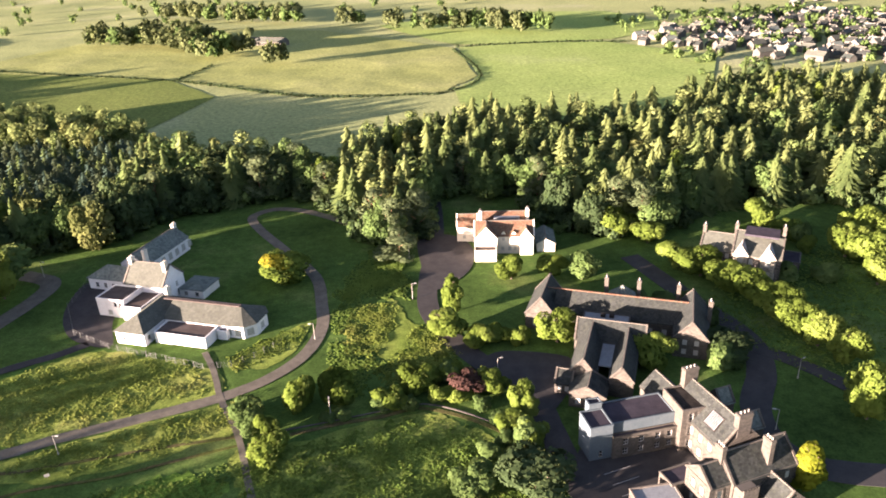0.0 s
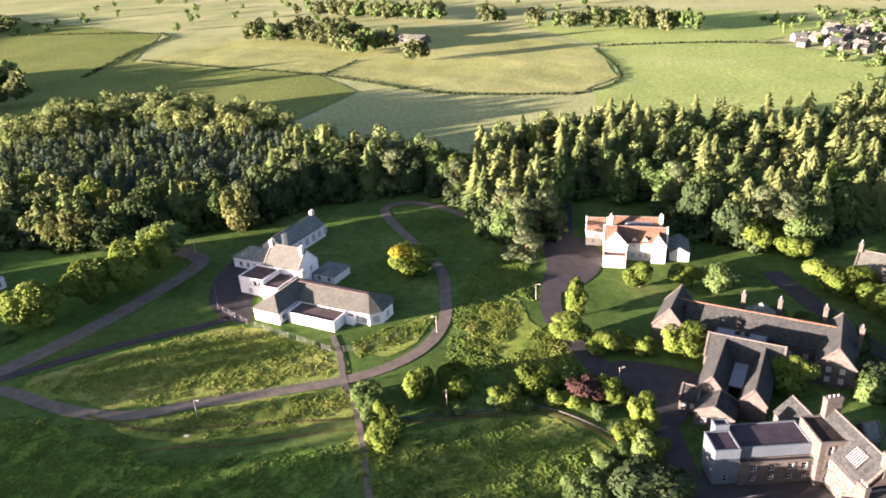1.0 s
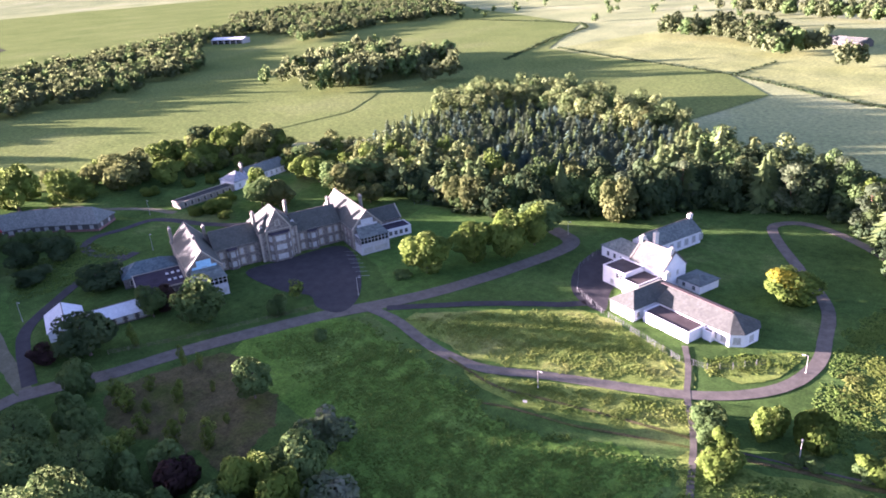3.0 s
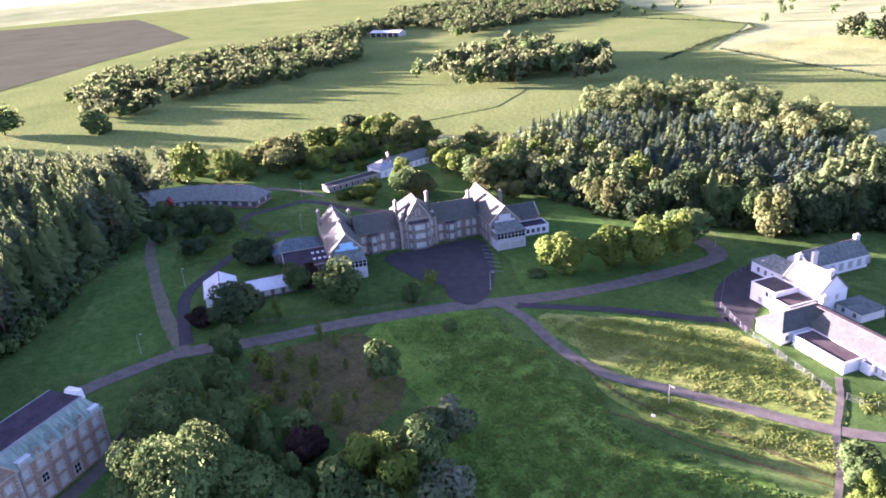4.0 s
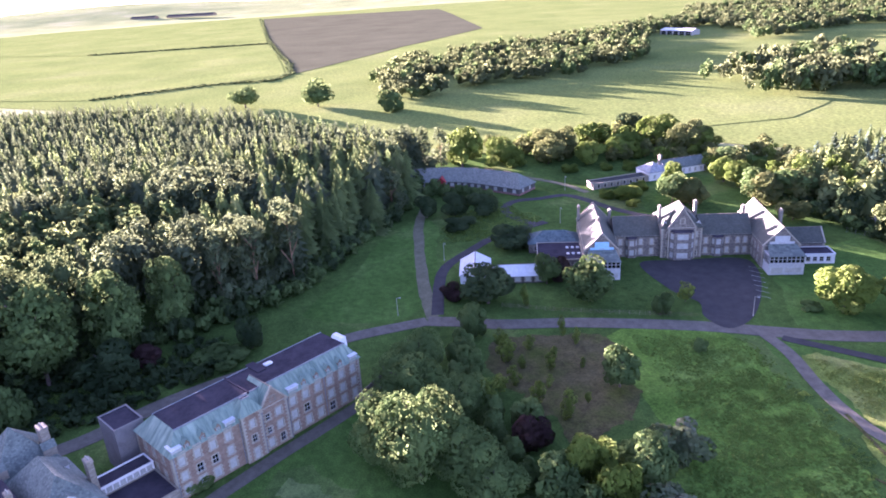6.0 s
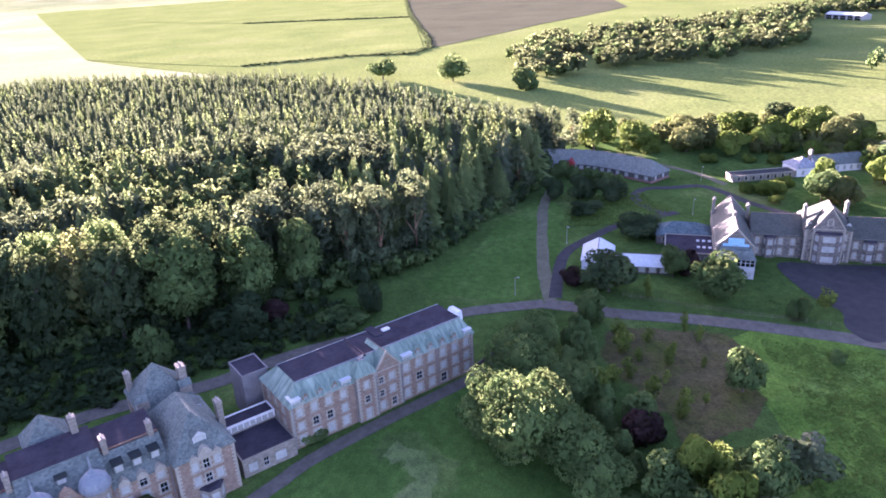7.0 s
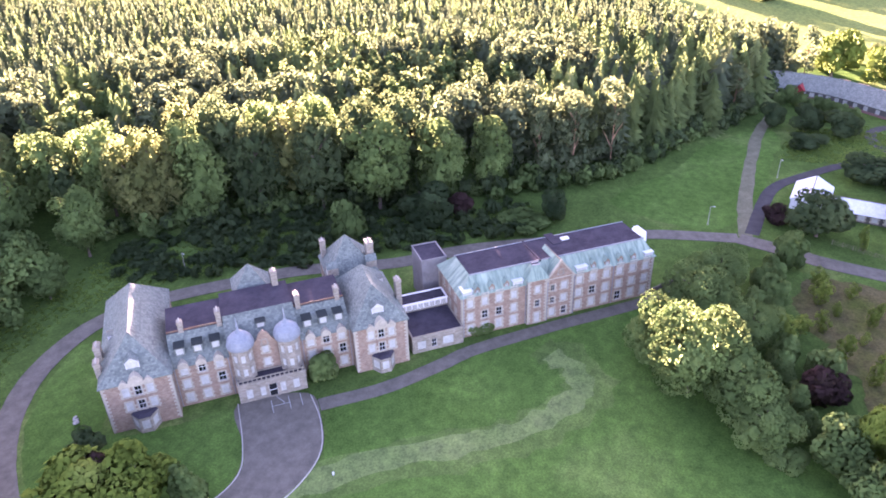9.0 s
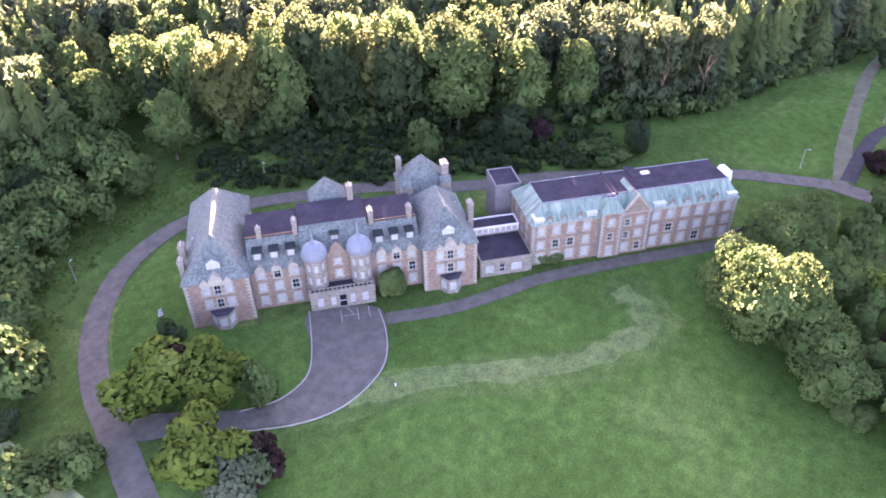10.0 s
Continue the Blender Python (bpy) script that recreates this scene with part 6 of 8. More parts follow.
def crown(seed, lobes, n, size, squash=1.0, low=0.22, spread=0.62, point=0.0, tall=1.7):
    """A crown in a box one high and one in half-width: lobes of leaf over a dark core."""
    rng = np.random.default_rng(seed)
    d = unit(rng, lobes)
    c = d * (spread * (0.7 + 0.5 * rng.random((lobes, 1))))
    z = (c[:, 2] / spread * 0.5 + 0.5)
    wide = (1 - point * z)[:, None]
    centres = np.c_[c[:, :2] * wide, low + (1 - low) * (0.16 + 0.7 * z)]
    r = (0.2 + 0.2 * rng.random((lobes, 1))) * (1.0 + 2.0 / lobes) * wide
    radii = np.c_[r, r, r * (1 - low) * 0.62 * squash]
    centres[0], radii[0] = (0, 0, low + (1 - low) * 0.45), (0.5, 0.5, (1 - low) * 0.38)
    centres[:, 2] *= tall
    radii[1:, 2] = r[1:, 0] * 0.95
    radii[0, 2] *= tall
    core = cores(rng, centres, radii)
    lf = leaves(rng, centres, radii, n, size, 0.25)
    v, f, n = join(core, lf)
    mid = v - (0, 0, (0.5 + 0.5 * low) * tall * 0.9)
    n = n + 0.8 * mid / np.maximum(np.linalg.norm(mid, axis=1, keepdims=True), 0.2)
    v[:, 2] = np.maximum(v[:, 2] / tall, 0.02)
    return v, f, n * (1, 1, tall)


def spruce(seed, levels=15, spokes=9, thin=1.0, lo=0.06, droop=0.35, ragged=0.25, wide=0.15, taper=0.8):
    """Whorls of drooping narrow boughs round a thin stem, one high, one in half-width at the foot."""
    rng = np.random.default_rng(seed)
    v, f = [], []
    lop = rng.random() * 6.28
    for i in range(levels):
        u = i / levels
        z = lo + (1 - lo) * u**0.9
        r = (1 - u) ** taper * thin * (0.82 + 0.36 * rng.random()) + 0.035
        m = max(4, round(spokes * (1 - 0.5 * u)))
        for k in range(m):
            a = 2 * math.pi * (k + rng.random() * 0.9) / m + i * 1.3
            rr = r * (1 - ragged + 2 * ragged * rng.random()) * (1 + 0.16 * math.cos(a - lop))
            w = rr * wide * (0.7 + 0.6 * rng.random()) + 0.03
            ca, sa = math.cos(a), math.sin(a)
            zz = z + 0.07 * (rng.random() - 0.5) * (1 - 0.4 * u)
            dr = droop * rr * 0.16 * (0.6 + 0.8 * rng.random())
            k0, n = 0.5 + 0.2 * rng.random(), len(v)
            v += [(ca * rr * 0.08, sa * rr * 0.08, zz + 0.035), (ca * rr * k0 - sa * w, sa * rr * k0 + ca * w, zz - dr * 0.5 - 0.018), (ca * rr, sa * rr, zz - dr * 0.7), (ca * rr * k0 + sa * w, sa * rr * k0 - ca * w, zz - dr * 0.5 - 0.018)]
            f += [(n, n + 2, n + 1), (n, n + 3, n + 2)]
    ring = 7
    for z0, z1, r0 in ((lo, 0.6, 0.25), (0.3, 0.94, 0.14)):
        n = len(v)
        v.append((0, 0, z1))
        for k in range(ring):
            q = r0 * thin * (0.7 + 0.6 * rng.random())
            v.append((q * math.cos(2 * math.pi * k / ring), q * math.sin(2 * math.pi * k / ring), z0 + 0.1 * rng.random()))
        f += [(n, n + 1 + k, n + 1 + (k + 1) % ring) for k in range(ring)]
    v = np.array(v)
    out = v[:, :2] / np.maximum(np.linalg.norm(v[:, :2], axis=1, keepdims=True), 0.08)
    return v, np.array(f), np.c_[out, np.full(len(v), 4.0)]


def pine(seed, lobes=9, n=420, size=0.16):
    """A Scots pine's crown: uneven flat clumps high on the stem."""
    rng = np.random.default_rng(seed)
    a = rng.random(lobes) * 2 * math.pi
    z = np.sort(0.24 + 0.7 * rng.random(lobes))
    r = (0.62 - 0.5 * (z - 0.4)) * (0.45 + 0.55 * rng.random(lobes))
    c = np.c_[r * np.cos(a), r * np.sin(a), z]
    q = (0.3 + 0.22 * rng.random((lobes, 1))) * (11 / lobes) ** 0.4
    c[-1] = (0, 0, 0.9)
    c[:, 2] *= 3.4
    radii = np.c_[q, q, q * 0.8]
    v, f, out = join(cores(rng, c, radii, 0.55), leaves(rng, c, radii, n, size, 0.4, 0.5))
    v[:, 2] /= 3.4
    return v, f, out * (1, 1, 3.4)


def stem(height, radius, limbs=5, seed=0, top=0.85, lean=0.05):
    """A tapered trunk with a few limbs, one high."""
    rng = np.random.default_rng(seed)
    bm = bmesh.new()

    def tube(a, b, r0, r1, n=7):
        d = (Vector(b) - Vector(a)).normalized()
        s = d.orthogonal().normalized()
        t = d.cross(s)
        lo = [bm.verts.new(Vector(a) + (s * math.cos(x) + t * math.sin(x)) * r0) for x in np.linspace(0, 2 * math.pi, n, endpoint=False)]
        hi = [bm.verts.new(Vector(b) + (s * math.cos(x) + t * math.sin(x)) * r1) for x in np.linspace(0, 2 * math.pi, n, endpoint=False)]
        for i in range(n):
            bm.faces.new((lo[i], lo[(i + 1) % n], hi[(i + 1) % n], hi[i]))

    pts = [(0, 0, -0.02), (0, 0, 0.05), (lean * 0.4, 0, 0.35), (lean, lean * 0.5, top)]
    rs = [radius * 1.5, radius, radius * 0.75, radius * 0.2]
    for a, b, r0, r1 in zip(pts, pts[1:], rs, rs[1:]):
        tube(a, b, r0, r1)
    for k in range(limbs):
        z = 0.25 + 0.5 * k / max(limbs, 1)
        a = rng.random() * 6.28
        tube((lean * z, 0, z), (0.5 * math.cos(a), 0.5 * math.sin(a), z + 0.2), radius * 0.45, radius * 0.1, 5)
    return bm


TREES = {}


def tree_kind(key, name, shape, leaf_m, bark="bark", trunk=0.05, label="", category="tree", variants=3, limbs=5):
    """Builds the variants of one kind of tree, one metre high, to be copied."""
    out = []
    for s in range(variants):
        v, f, n = shape(s)
        cm = tri_mesh("crown", v, f, leaf_m[s % len(leaf_m)] if isinstance(leaf_m, tuple) else leaf_m, n)
        tm = bpy.data.meshes.new("trunk")
        b = stem(1, trunk, limbs, s)
        b.to_mesh(tm)
        b.free()
        tm.materials.append(M[bark])
        out.append((tm, cm))
    TREES[key] = (name, out, label, category)


tree_kind("broad", "broadleaf_tree", lambda s: crown(10 + s, 26, 1900, 0.095), "leaf_mid", label="full-crowned green broadleaf tree")
tree_kind("great", "horse_chestnut", lambda s: crown(13 + s, 34, 7500, 0.044, low=0.03, spread=0.66), "leaf_mid", label="great spreading dark green tree on the lawn", variants=2)
tree_kind("edge", "broadleaf_tree", lambda s: crown(16 + s, 46, 4600, 0.058, low=0.05, tall=2.7), ("leaf_mid", "leaf_dark", "leaf_pale", "leaf_mid"), label="big broadleaf tree along the plantation edge", variants=4)
tree_kind("bright", "broadleaf_tree", lambda s: crown(30 + s, 16, 2200, 0.1, low=0.1), "leaf_bright", label="bright yellow-green broadleaf tree", trunk=0.06)
tree_kind("round", "lime_tree", lambda s: crown(50 + s, 18, 2600, 0.085, low=0.1, spread=0.55), "leaf_bright", label="round clipped lime tree by the road", trunk=0.04)
tree_kind("dark", "broadleaf_tree", lambda s: crown(70 + s, 16, 2000, 0.1, low=0.08), "leaf_dark", label="dark green leafy tree")
tree_kind("bush", "bush", lambda s: crown(90 + s, 14, 1700, 0.11, low=0.0, spread=0.6, tall=1.2), "leaf_mid", label="dense green bush in long grass", category="bush", trunk=0.05, limbs=3)
tree_kind("bushy", "bush", lambda s: crown(100 + s, 14, 1700, 0.11, low=0.0, spread=0.6, tall=1.2), "leaf_bright", label="bright green bush by the road", category="bush", trunk=0.05, limbs=3)
tree_kind("copper", "copper_bush", lambda s: crown(110 + s, 14, 1700, 0.11, low=0.02, tall=1.3), "leaf_copper", label="dark purple-leaved bush among green ones", category="bush", trunk=0.05)
tree_kind("yel", "laburnum_tree", lambda s: crown(130 + s, 16, 2000, 0.09, low=0.05), "leaf_bright", label="green tree with yellow flowering top", trunk=0.05)
tree_kind("blossom", "hawthorn_tree", lambda s: crown(150 + s, 14, 1800, 0.1, low=0.05), "leaf_blossom", label="tree frosted with pale blossom", trunk=0.05)
tree_kind("pale", "willow_tree", lambda s: crown(170 + s, 16, 2400, 0.09, low=0.12), "leaf_pale", label="pale dusty-leaved tall tree", trunk=0.04)
tree_kind("poplar", "poplar_tree", lambda s: crown(190 + s, 20, 2000, 0.12, low=0.05, point=0.4, tall=2.4), "leaf_bright", label="upright bright green tree by the road", trunk=0.05)
tree_kind("cyp", "golden_cypress", lambda s: crown(210 + s, 14, 2600, 0.12, low=0.02, point=0.65, tall=3.6), "leaf_gold", label="golden conical cypress beside the house", trunk=0.04, variants=1)
tree_kind("sap", "birch_sapling", lambda s: crown(230 + s, 13, 420, 0.13, low=0.05, spread=0.7, point=0.4, tall=2.6), "leaf_bright", label="slender young birch with thin crown", trunk=0.03, limbs=3)
tree_kind("pine", "scots_pine", lambda s: pine(250 + s, 20, 1800, 0.11), "needle_pine", "pine_bark", 0.035, "Scots pine with reddish stem and flat clumps")
tree_kind("spruce", "spruce_tree", lambda s: spruce(270 + s, 30, 17, ragged=0.34, droop=0.9, wide=0.09), "needle", "bark", 0.03, "tall green spruce at the wood's edge", variants=5, limbs=0)

BLOOM = crown(620, 12, 1300, 0.1, low=0.1)
FLOWERS = tri_mesh("blossom", *BLOOM[:2], "leaf_yellow", BLOOM[2])
picks = np.random.default_rng(5)


def plant(key, x, y, h, r, group="", label=""):
    name, variants, lab, category = TREES[key]
    tm, cm = variants[picks.integers(len(variants))]
    ob = base(name, x, y, picks.random() * 360, label or lab, category, group)
    part("trunk", tm, None, ob, "", Matrix.Diagonal((r, r, h, 1)))
    part("crown", cm, None, ob, "", Matrix.Diagonal((r * 1.12, r * 1.12, h, 1)))
    if key == "yel":
        off = ob.matrix_basis.to_3x3().inverted() @ Vector((-0.3 * r, -0.3 * r, 0))
        part("blossom", FLOWERS, None, ob, "yellow flowering top", Matrix.Translation((off.x, off.y, h * 0.5)) @ Matrix.Diagonal((r * 0.72, r * 0.72, h * 0.52, 1)))
    return ob


def grow(key, rows, group=""):
    for x, y, h, r in rows:
        plant(key, x, y, h, r, group)


grow("bright", [(72.9, 195.7, 7.8, 6.0), (77.5, 189.5, 8.4, 6.1), (82.1, 181.9, 7.8, 6.2), (85.7, 173.2, 9.0, 6.3), (89.0, 165.1, 9.0, 6.3), (90.2, 157.2, 8.4, 5.1), (92.7, 148.9, 9.0, 5.1), (95.3, 141.2, 9.0, 4.8), (88.8, 120.4, 12.1, 5.2)], "tall bright hedge")
grow("bright", [(20.6, 193.1, 7.6, 4.3), (33.1, 194.8, 6.1, 4.3), (28.5, 156.2, 8.6, 4.9), (49.5, 144.6, 7.8, 5.5), (16.1, 127.9, 7.8, 2.8), (-40.1, 123.8, 5.5, 2.2)])
grow("pale", [(-122.1, 230.6, 17.0, 6.8)])
grow("yel", [(-50.4, 198.7, 10.0, 7.9)])
grow("bright", [(-108.4, 52.9, 13.6, 4.6), (-99.0, 54.8, 13.0, 4.2)])
grow("pine", [(-14.4, 209.3, 11.7, 7.5)])
grow("pale", [(-260.3, 173.3, 10.5, 7.2), (-247.9, 201.2, 13.0, 7.4), (-245.1, 216.8, 13.8, 9.0), (-226.6, 198.3, 8.6, 6.2)])
grow("bright", [(-274, 173.8, 15, 5.0), (-277.8, 153.2, 7, 5.4), (-273.8, 207.5, 12, 6.5), (-284.3, 206.9, 11, 6.5), (-268, 150, 4, 3.0), (-283, 158, 4.5, 3.4), (-349, 186, 13, 9), (-345, 166, 12, 8), (-357, 198, 14, 9.5), (-337, 228, 14, 8)])
grow("bushy", [(-285.5, 146.0, 4, 4.0), (-280.6, 151.9, 5, 4.2), (-284.5, 158.6, 4.5, 3.8), (-289.7, 165.7, 4, 4), (-324.5, 178.6, 5, 4), (-330, 168, 4, 4), (-335, 150, 4, 4.5), (-318, 190, 5, 5)])
grow("bright", [(125.8, 197.6, 11, 6), (129.2, 191.1, 12, 6.5), (138.9, 200.3, 13, 7), (136.8, 209.4, 12, 6), (124.9, 178.6, 9, 5), (114.9, 200.9, 6, 2.8), (60.1, 223.1, 10, 6.5), (68.6, 214.9, 8, 5.5), (56.9, 233.6, 11, 6), (110.7, 224.6, 9, 5.5), (113.8, 212.1, 7, 5), (11.1, 135.8, 5, 3.2), (17.0, 118.8, 5, 3), (12.9, 121.9, 4.5, 3), (8.6, 156.8, 5, 4)])
grow("bush", [(67.2, 142.9, 5, 5), (66.6, 149.2, 4, 4), (0.7, 142.8, 4, 3.6), (52.5, 172.1, 5, 4), (59.9, 170.5, 4.5, 4), (66.4, 168.6, 5, 4.5)])
grow("bush", [(-15.8, 131.9, 2.6, 2.4), (7.3, 130.4, 2.6, 2.6), (10.6, 125.1, 2.4, 2.4), (10.9, 117.7, 2.8, 2.6), (14.3, 118.0, 3.0, 2.6), (7.5, 115.3, 2.4, 2.8), (-27.7, 128.3, 2.0, 2.0), (-24.1, 129.3, 2.2, 2.2), (-44.4, 125.9, 4.2, 3.2), (-9.4, 131.9, 2.4, 2.8)], "shrubs along the garden wall")
grow("bushy", [(-11.7, 132.3, 3.0, 2.6), (-8.6, 137.8, 3.8, 3.0), (-5.2, 140.1, 4.2, 3.4), (-2.3, 133.8, 3.2, 2.8), (2.1, 133.0, 3.2, 2.8), (9.8, 137.1, 4.6, 2.8), (16.8, 116.6, 4.2, 2.9), (0.7, 142.0, 4.0, 2.8), (-39.0, 123.0, 5.0, 2.2)], "shrubs along the garden wall")
grow("poplar", [(17.0, 126.5, 7.0, 2.6)])
grow("cyp", [(65.8, 100.4, 13.5, 4.0)])
grow("poplar", [(1.7, 174.1, 12.8, 4.0), (0.0, 161.7, 8.5, 6.1)])
grow("round", [(-153.8, 156.3, 14.2, 8.4), (-145.6, 171.5, 14.6, 7.8), (-139.4, 181.5, 15.6, 8.2), (-136.7, 195.4, 15.2, 6.3)], "row of limes by the road")
grow("broad", [(41.9, 190.5, 8.6, 5.1), (18.5, 263.5, 11.6, 7.3), (-139.3, 202.7, 13.0, 8.9), (146.6, 213.1, 8.7, 5.6), (115.5, 206.6, 8.1, 3.2), (-189.1, 92.1, 13.4, 8.3),
               (-140.0, 76.5, 10.6, 5.2), (-254.6, 203.3, 13.3, 9.1), (-267.4, 169.1, 13.1, 7.4), (-247.0, 215.8, 14.6, 10.5), (-303.5, 221.6, 10.3, 11.6), (-104.5, 64.5, 11.2, 5.6), (-105.5, 45.0, 10.5, 5.4), (-97.0, 47.5, 9.0, 4.6), (-181.3, 49.7, 9.5, 4.4), (-206.4, 84.0, 10.6, 4.4)])
grow("bright", [(-371.8, 181.0, 17, 10), (-363.5, 216.5, 18, 11), (-369.9, 124.6, 14.0, 8.5)], "bright trees behind the villa")
grow("pale", [(-369.6, 161.6, 14, 9), (-342.0, 223.5, 18, 10.5), (-379.4, 155.2, 13, 8.0), (-356.0, 146.5, 15, 9.0)], "hedgerow trees behind the villa")
grow("bright", [(-372.5, 101.8, 22, 9.5)])
grow("broad", [(-636.1, 45.1, 22, 14.5), (-670.9, -17.6, 18.2, 14.8)])
grow("great", [(-122.5, 20.5, 21.0, 9.2), (-116.5, 30.0, 13.5, 7.4), (-130.0, 15.5, 16.5, 8.0), (-109.0, 32.5, 11.0, 5.6), (-149.5, 23.0, 14.5, 8.4), (-165.5, 30.5, 11.5, 7.0), (-141.0, 34.5, 11.5, 5.8)])
grow("bright", [(-67.6, -84.4, 11.6, 8.0), (-72.5, -74.6, 11.6, 6.4), (-56.1, -65.9, 12.6, 7.1)])
grow("broad", [(-42.2, -93.5, 7.2, 6.9), (-59.8, -110.1, 15, 7.0), (-70.8, -124.3, 8.4, 5.9),
               (-129.3, -143.9, 12.6, 6.3), (-140.9, -198.4, 12.4, 8.8), (-138.4, -170.9, 13.7, 8.4), (-91.7, -148.1, 9.8, 6.1)])
EDGE = [(-195, -70, 30, 11.5), (-191, -88, 28, 8.5), (-204, -78, 31, 10), (-184.5, -106, 28, 8), (-196, -98, 31, 9.5), (-177, -121, 28, 8.5), (-190, -117, 31, 10), (-168, -138, 31, 9), (-202, -112, 31, 8), (-186, -132, 30, 8), (-200, -127, 31, 8), (-205, -52, 27, 8.5), (-213, -37, 26, 7)]
EDGE += [(-179.7, -200.8, 25, 9), (-160.6, -207.6, 22, 8), (-169.6, -169.5, 31, 9), (-174.7, -153.3, 33, 9), (-174.3, -132.9, 31, 8.5), (-185.9, -245.7, 24, 9), (-129.9, -167.3, 14, 6), (-127.6, -140.0, 10, 5), (-114.5, -166.7, 11, 6), (-151.3, -171.1, 26, 8), (-149.7, -144.7, 23, 7.5)]
EDGE = [(x, y, h + 2.5, r) for x, y, h, r in EDGE[:13]] + [(-208, -95, 34, 9), (-212, -66, 33, 9), (-200, -140, 33, 9)] + EDGE[13:]
grow("edge", EDGE, "big trees along the plantation edge")
grow("bushy", [(-34.4, 133.4, 8.2, 4.2), (-26.2, 136.0, 7.3, 4.7), (-38.1, 117.1, 5.5, 4.8)])
grow("bush", [(-46.4, 131.5, 4.5, 4.2), (3.9, 105.2, 4.8, 4.9), (16.1, 117.7, 5.1, 3.7), (69.4, 161.3, 5.9, 3.0), (99.9, 185.2, 5.2, 5.0),
              (112.7, 183.8, 4.2, 5.0), (-173.0, 108.3, 6.0, 3.4), (-110.8, 65.1, 7.4, 4.2), (-264.4, 230.7, 8.8, 8.4), (-158.9, 149.4, 2.3, 3.3)])
grow("bush", [(-329.3, 74.4, 6.6, 4.2), (-575.2, 100.0, 15, 12.5), (-174.8, -73.5, 10.9, 5.6), (-191.7, -23.2, 3.8, 7.7), (-135.6, -26.6, 2.6, 4.0), (-74.8, -66.9, 7.3, 3.7), (-49.4, -87.6, 7.1, 4.8),
              (-111.1, -56.9, 6.2, 3.8), (-103.7, -149.4, 4.6, 5.7), (-104.9, 35.4, 3.6, 2.5)])
grow("bushy", [(9.3, 138.1, 4.9, 3.0), (0.0, 143.4, 4.2, 3.1), (-7.6, 139.6, 5.5, 4.7), (-14.0, 133.2, 4.0, 3.9), (13.1, 158.3, 4.0, 3.7), (18.9, 156.9, 4.2, 2.9), (9.6, 161.0, 2.9, 3.0)])
grow("copper", [(4.5, 136.4, 4.7, 4.6), (-206.8, 50.4, 5.0, 4.6), (-124.0, 46.5, 6.7, 5.2), (-208.9, 89.4, 7.6, 4.4), (-197.3, -43.3, 5.5, 5.3), (-71.4, -82.0, 9.3, 3.3), (-59.2, -57.2, 7.6, 4.3)])
grow("dark", [(16.0, 104.1, 7.4, 8.0), (69.2, 146.8, 6.1, 6.2), (-389.1, 215.3, 15.0, 9.8), (-199.3, 60.7, 13.3, 8.6), (-196.5, -14.4, 9.5, 4.1), (-291.1, 74.9, 9.7, 6.3), (-285.0, 86.3, 9.8, 7.0), (-293.3, 62.5, 9.6, 5.0), (-243.9, 85.5, 7.7, 8.7),
              (-272.5, 72.0, 5.0, 7.1), (-189.2, -52.7, 10.6, 8.2), (-80.1, -92.7, 5.6, 3.5), (-51.2, -105.9, 5.8, 3.1)])
grow("sap", [(-169.5, 73.5, 8.6, 1.4), (-164.0, 75.5, 6.4, 1.3), (-153.5, 63.0, 6.8, 1.9), (-161.5, 53.5, 9.4, 3.2), (-192.6, 70.9, 9, 1.6), (-177.1, 118.6, 7.8, 3.1), (-132.0, 59.0, 9.0, 2.4), (-139.5, 54.5, 8.0, 2.6), (-143.5, 42.5, 9.5, 3.2), (-157.0, 56.5, 5.0, 1.4),
             (-150.5, 52.0, 6.5, 2.0), (-146.0, 60.0, 4.5, 1.2), (-158.5, 66.5, 5.0, 1.3), (-166.0, 62.0, 5.5, 1.8), (-170.0, 55.0, 7.0, 2.4), (-152.0, 72.0, 3.6, 1.0), (-136.0, 66.0, 4.0, 1.1), (-147.5, 47.0, 7.0, 2.4)], "young birches on the bare ground")
grow("bush", [(-178.2, 49.0, 8.4, 3.6), (-172.5, 45.0, 6, 3.7), (-167.5, 41.5, 6.5, 3.4), (-159.5, 42.5, 8, 3.8), (-154.0, 38.0, 7, 3.7), (-150.5, 42.0, 6.5, 3.1), (-135.5, 40.5, 7, 3.7), (-129.0, 40.0, 7, 3.4), (-131.5, 48.5, 7.5, 4.4), (-119.5, 39.5, 6.5, 3.8), (-112.5, 41.5, 6, 3.2), (-103.9, 38.0, 4, 2.5), (-148.8, 105.3, 3.5, 2.2), (-127.5, 29.5, 9, 4.2)])
grow("blossom", [(-109.5, 75.0, 9.6, 6.4), (-90.5, 59.5, 10.5, 6.0), (-54.4, -58.7, 8.7, 5.1)])


grow("bush", [(-321.5, 78.0, 6.2, 3.4), (-318.5, 83.5, 5.4, 3.6), (-315.0, 87.5, 5.8, 3.2), (-311.5, 91.5, 5.0, 3.6), (-306.5, 95.5, 5.2, 3.2), (-311.0, 79.0, 4.0, 3.0), (-302.5, 84.5, 4.6, 3.4), (-296.0, 78.0, 4.4, 3.4), (-325.0, 71.0, 5.0, 3.0)], "bushes before the crescent building")
grow("pine", [(-357, 76, 27.5, 7.0), (-350, 63, 27, 6.6), (-366, 88, 26, 6.8), (-343, 52, 28, 6.6), (-372, 71, 27, 7.0), (-362, 62, 28, 7.0)], "tall dark pines behind the crescent building")


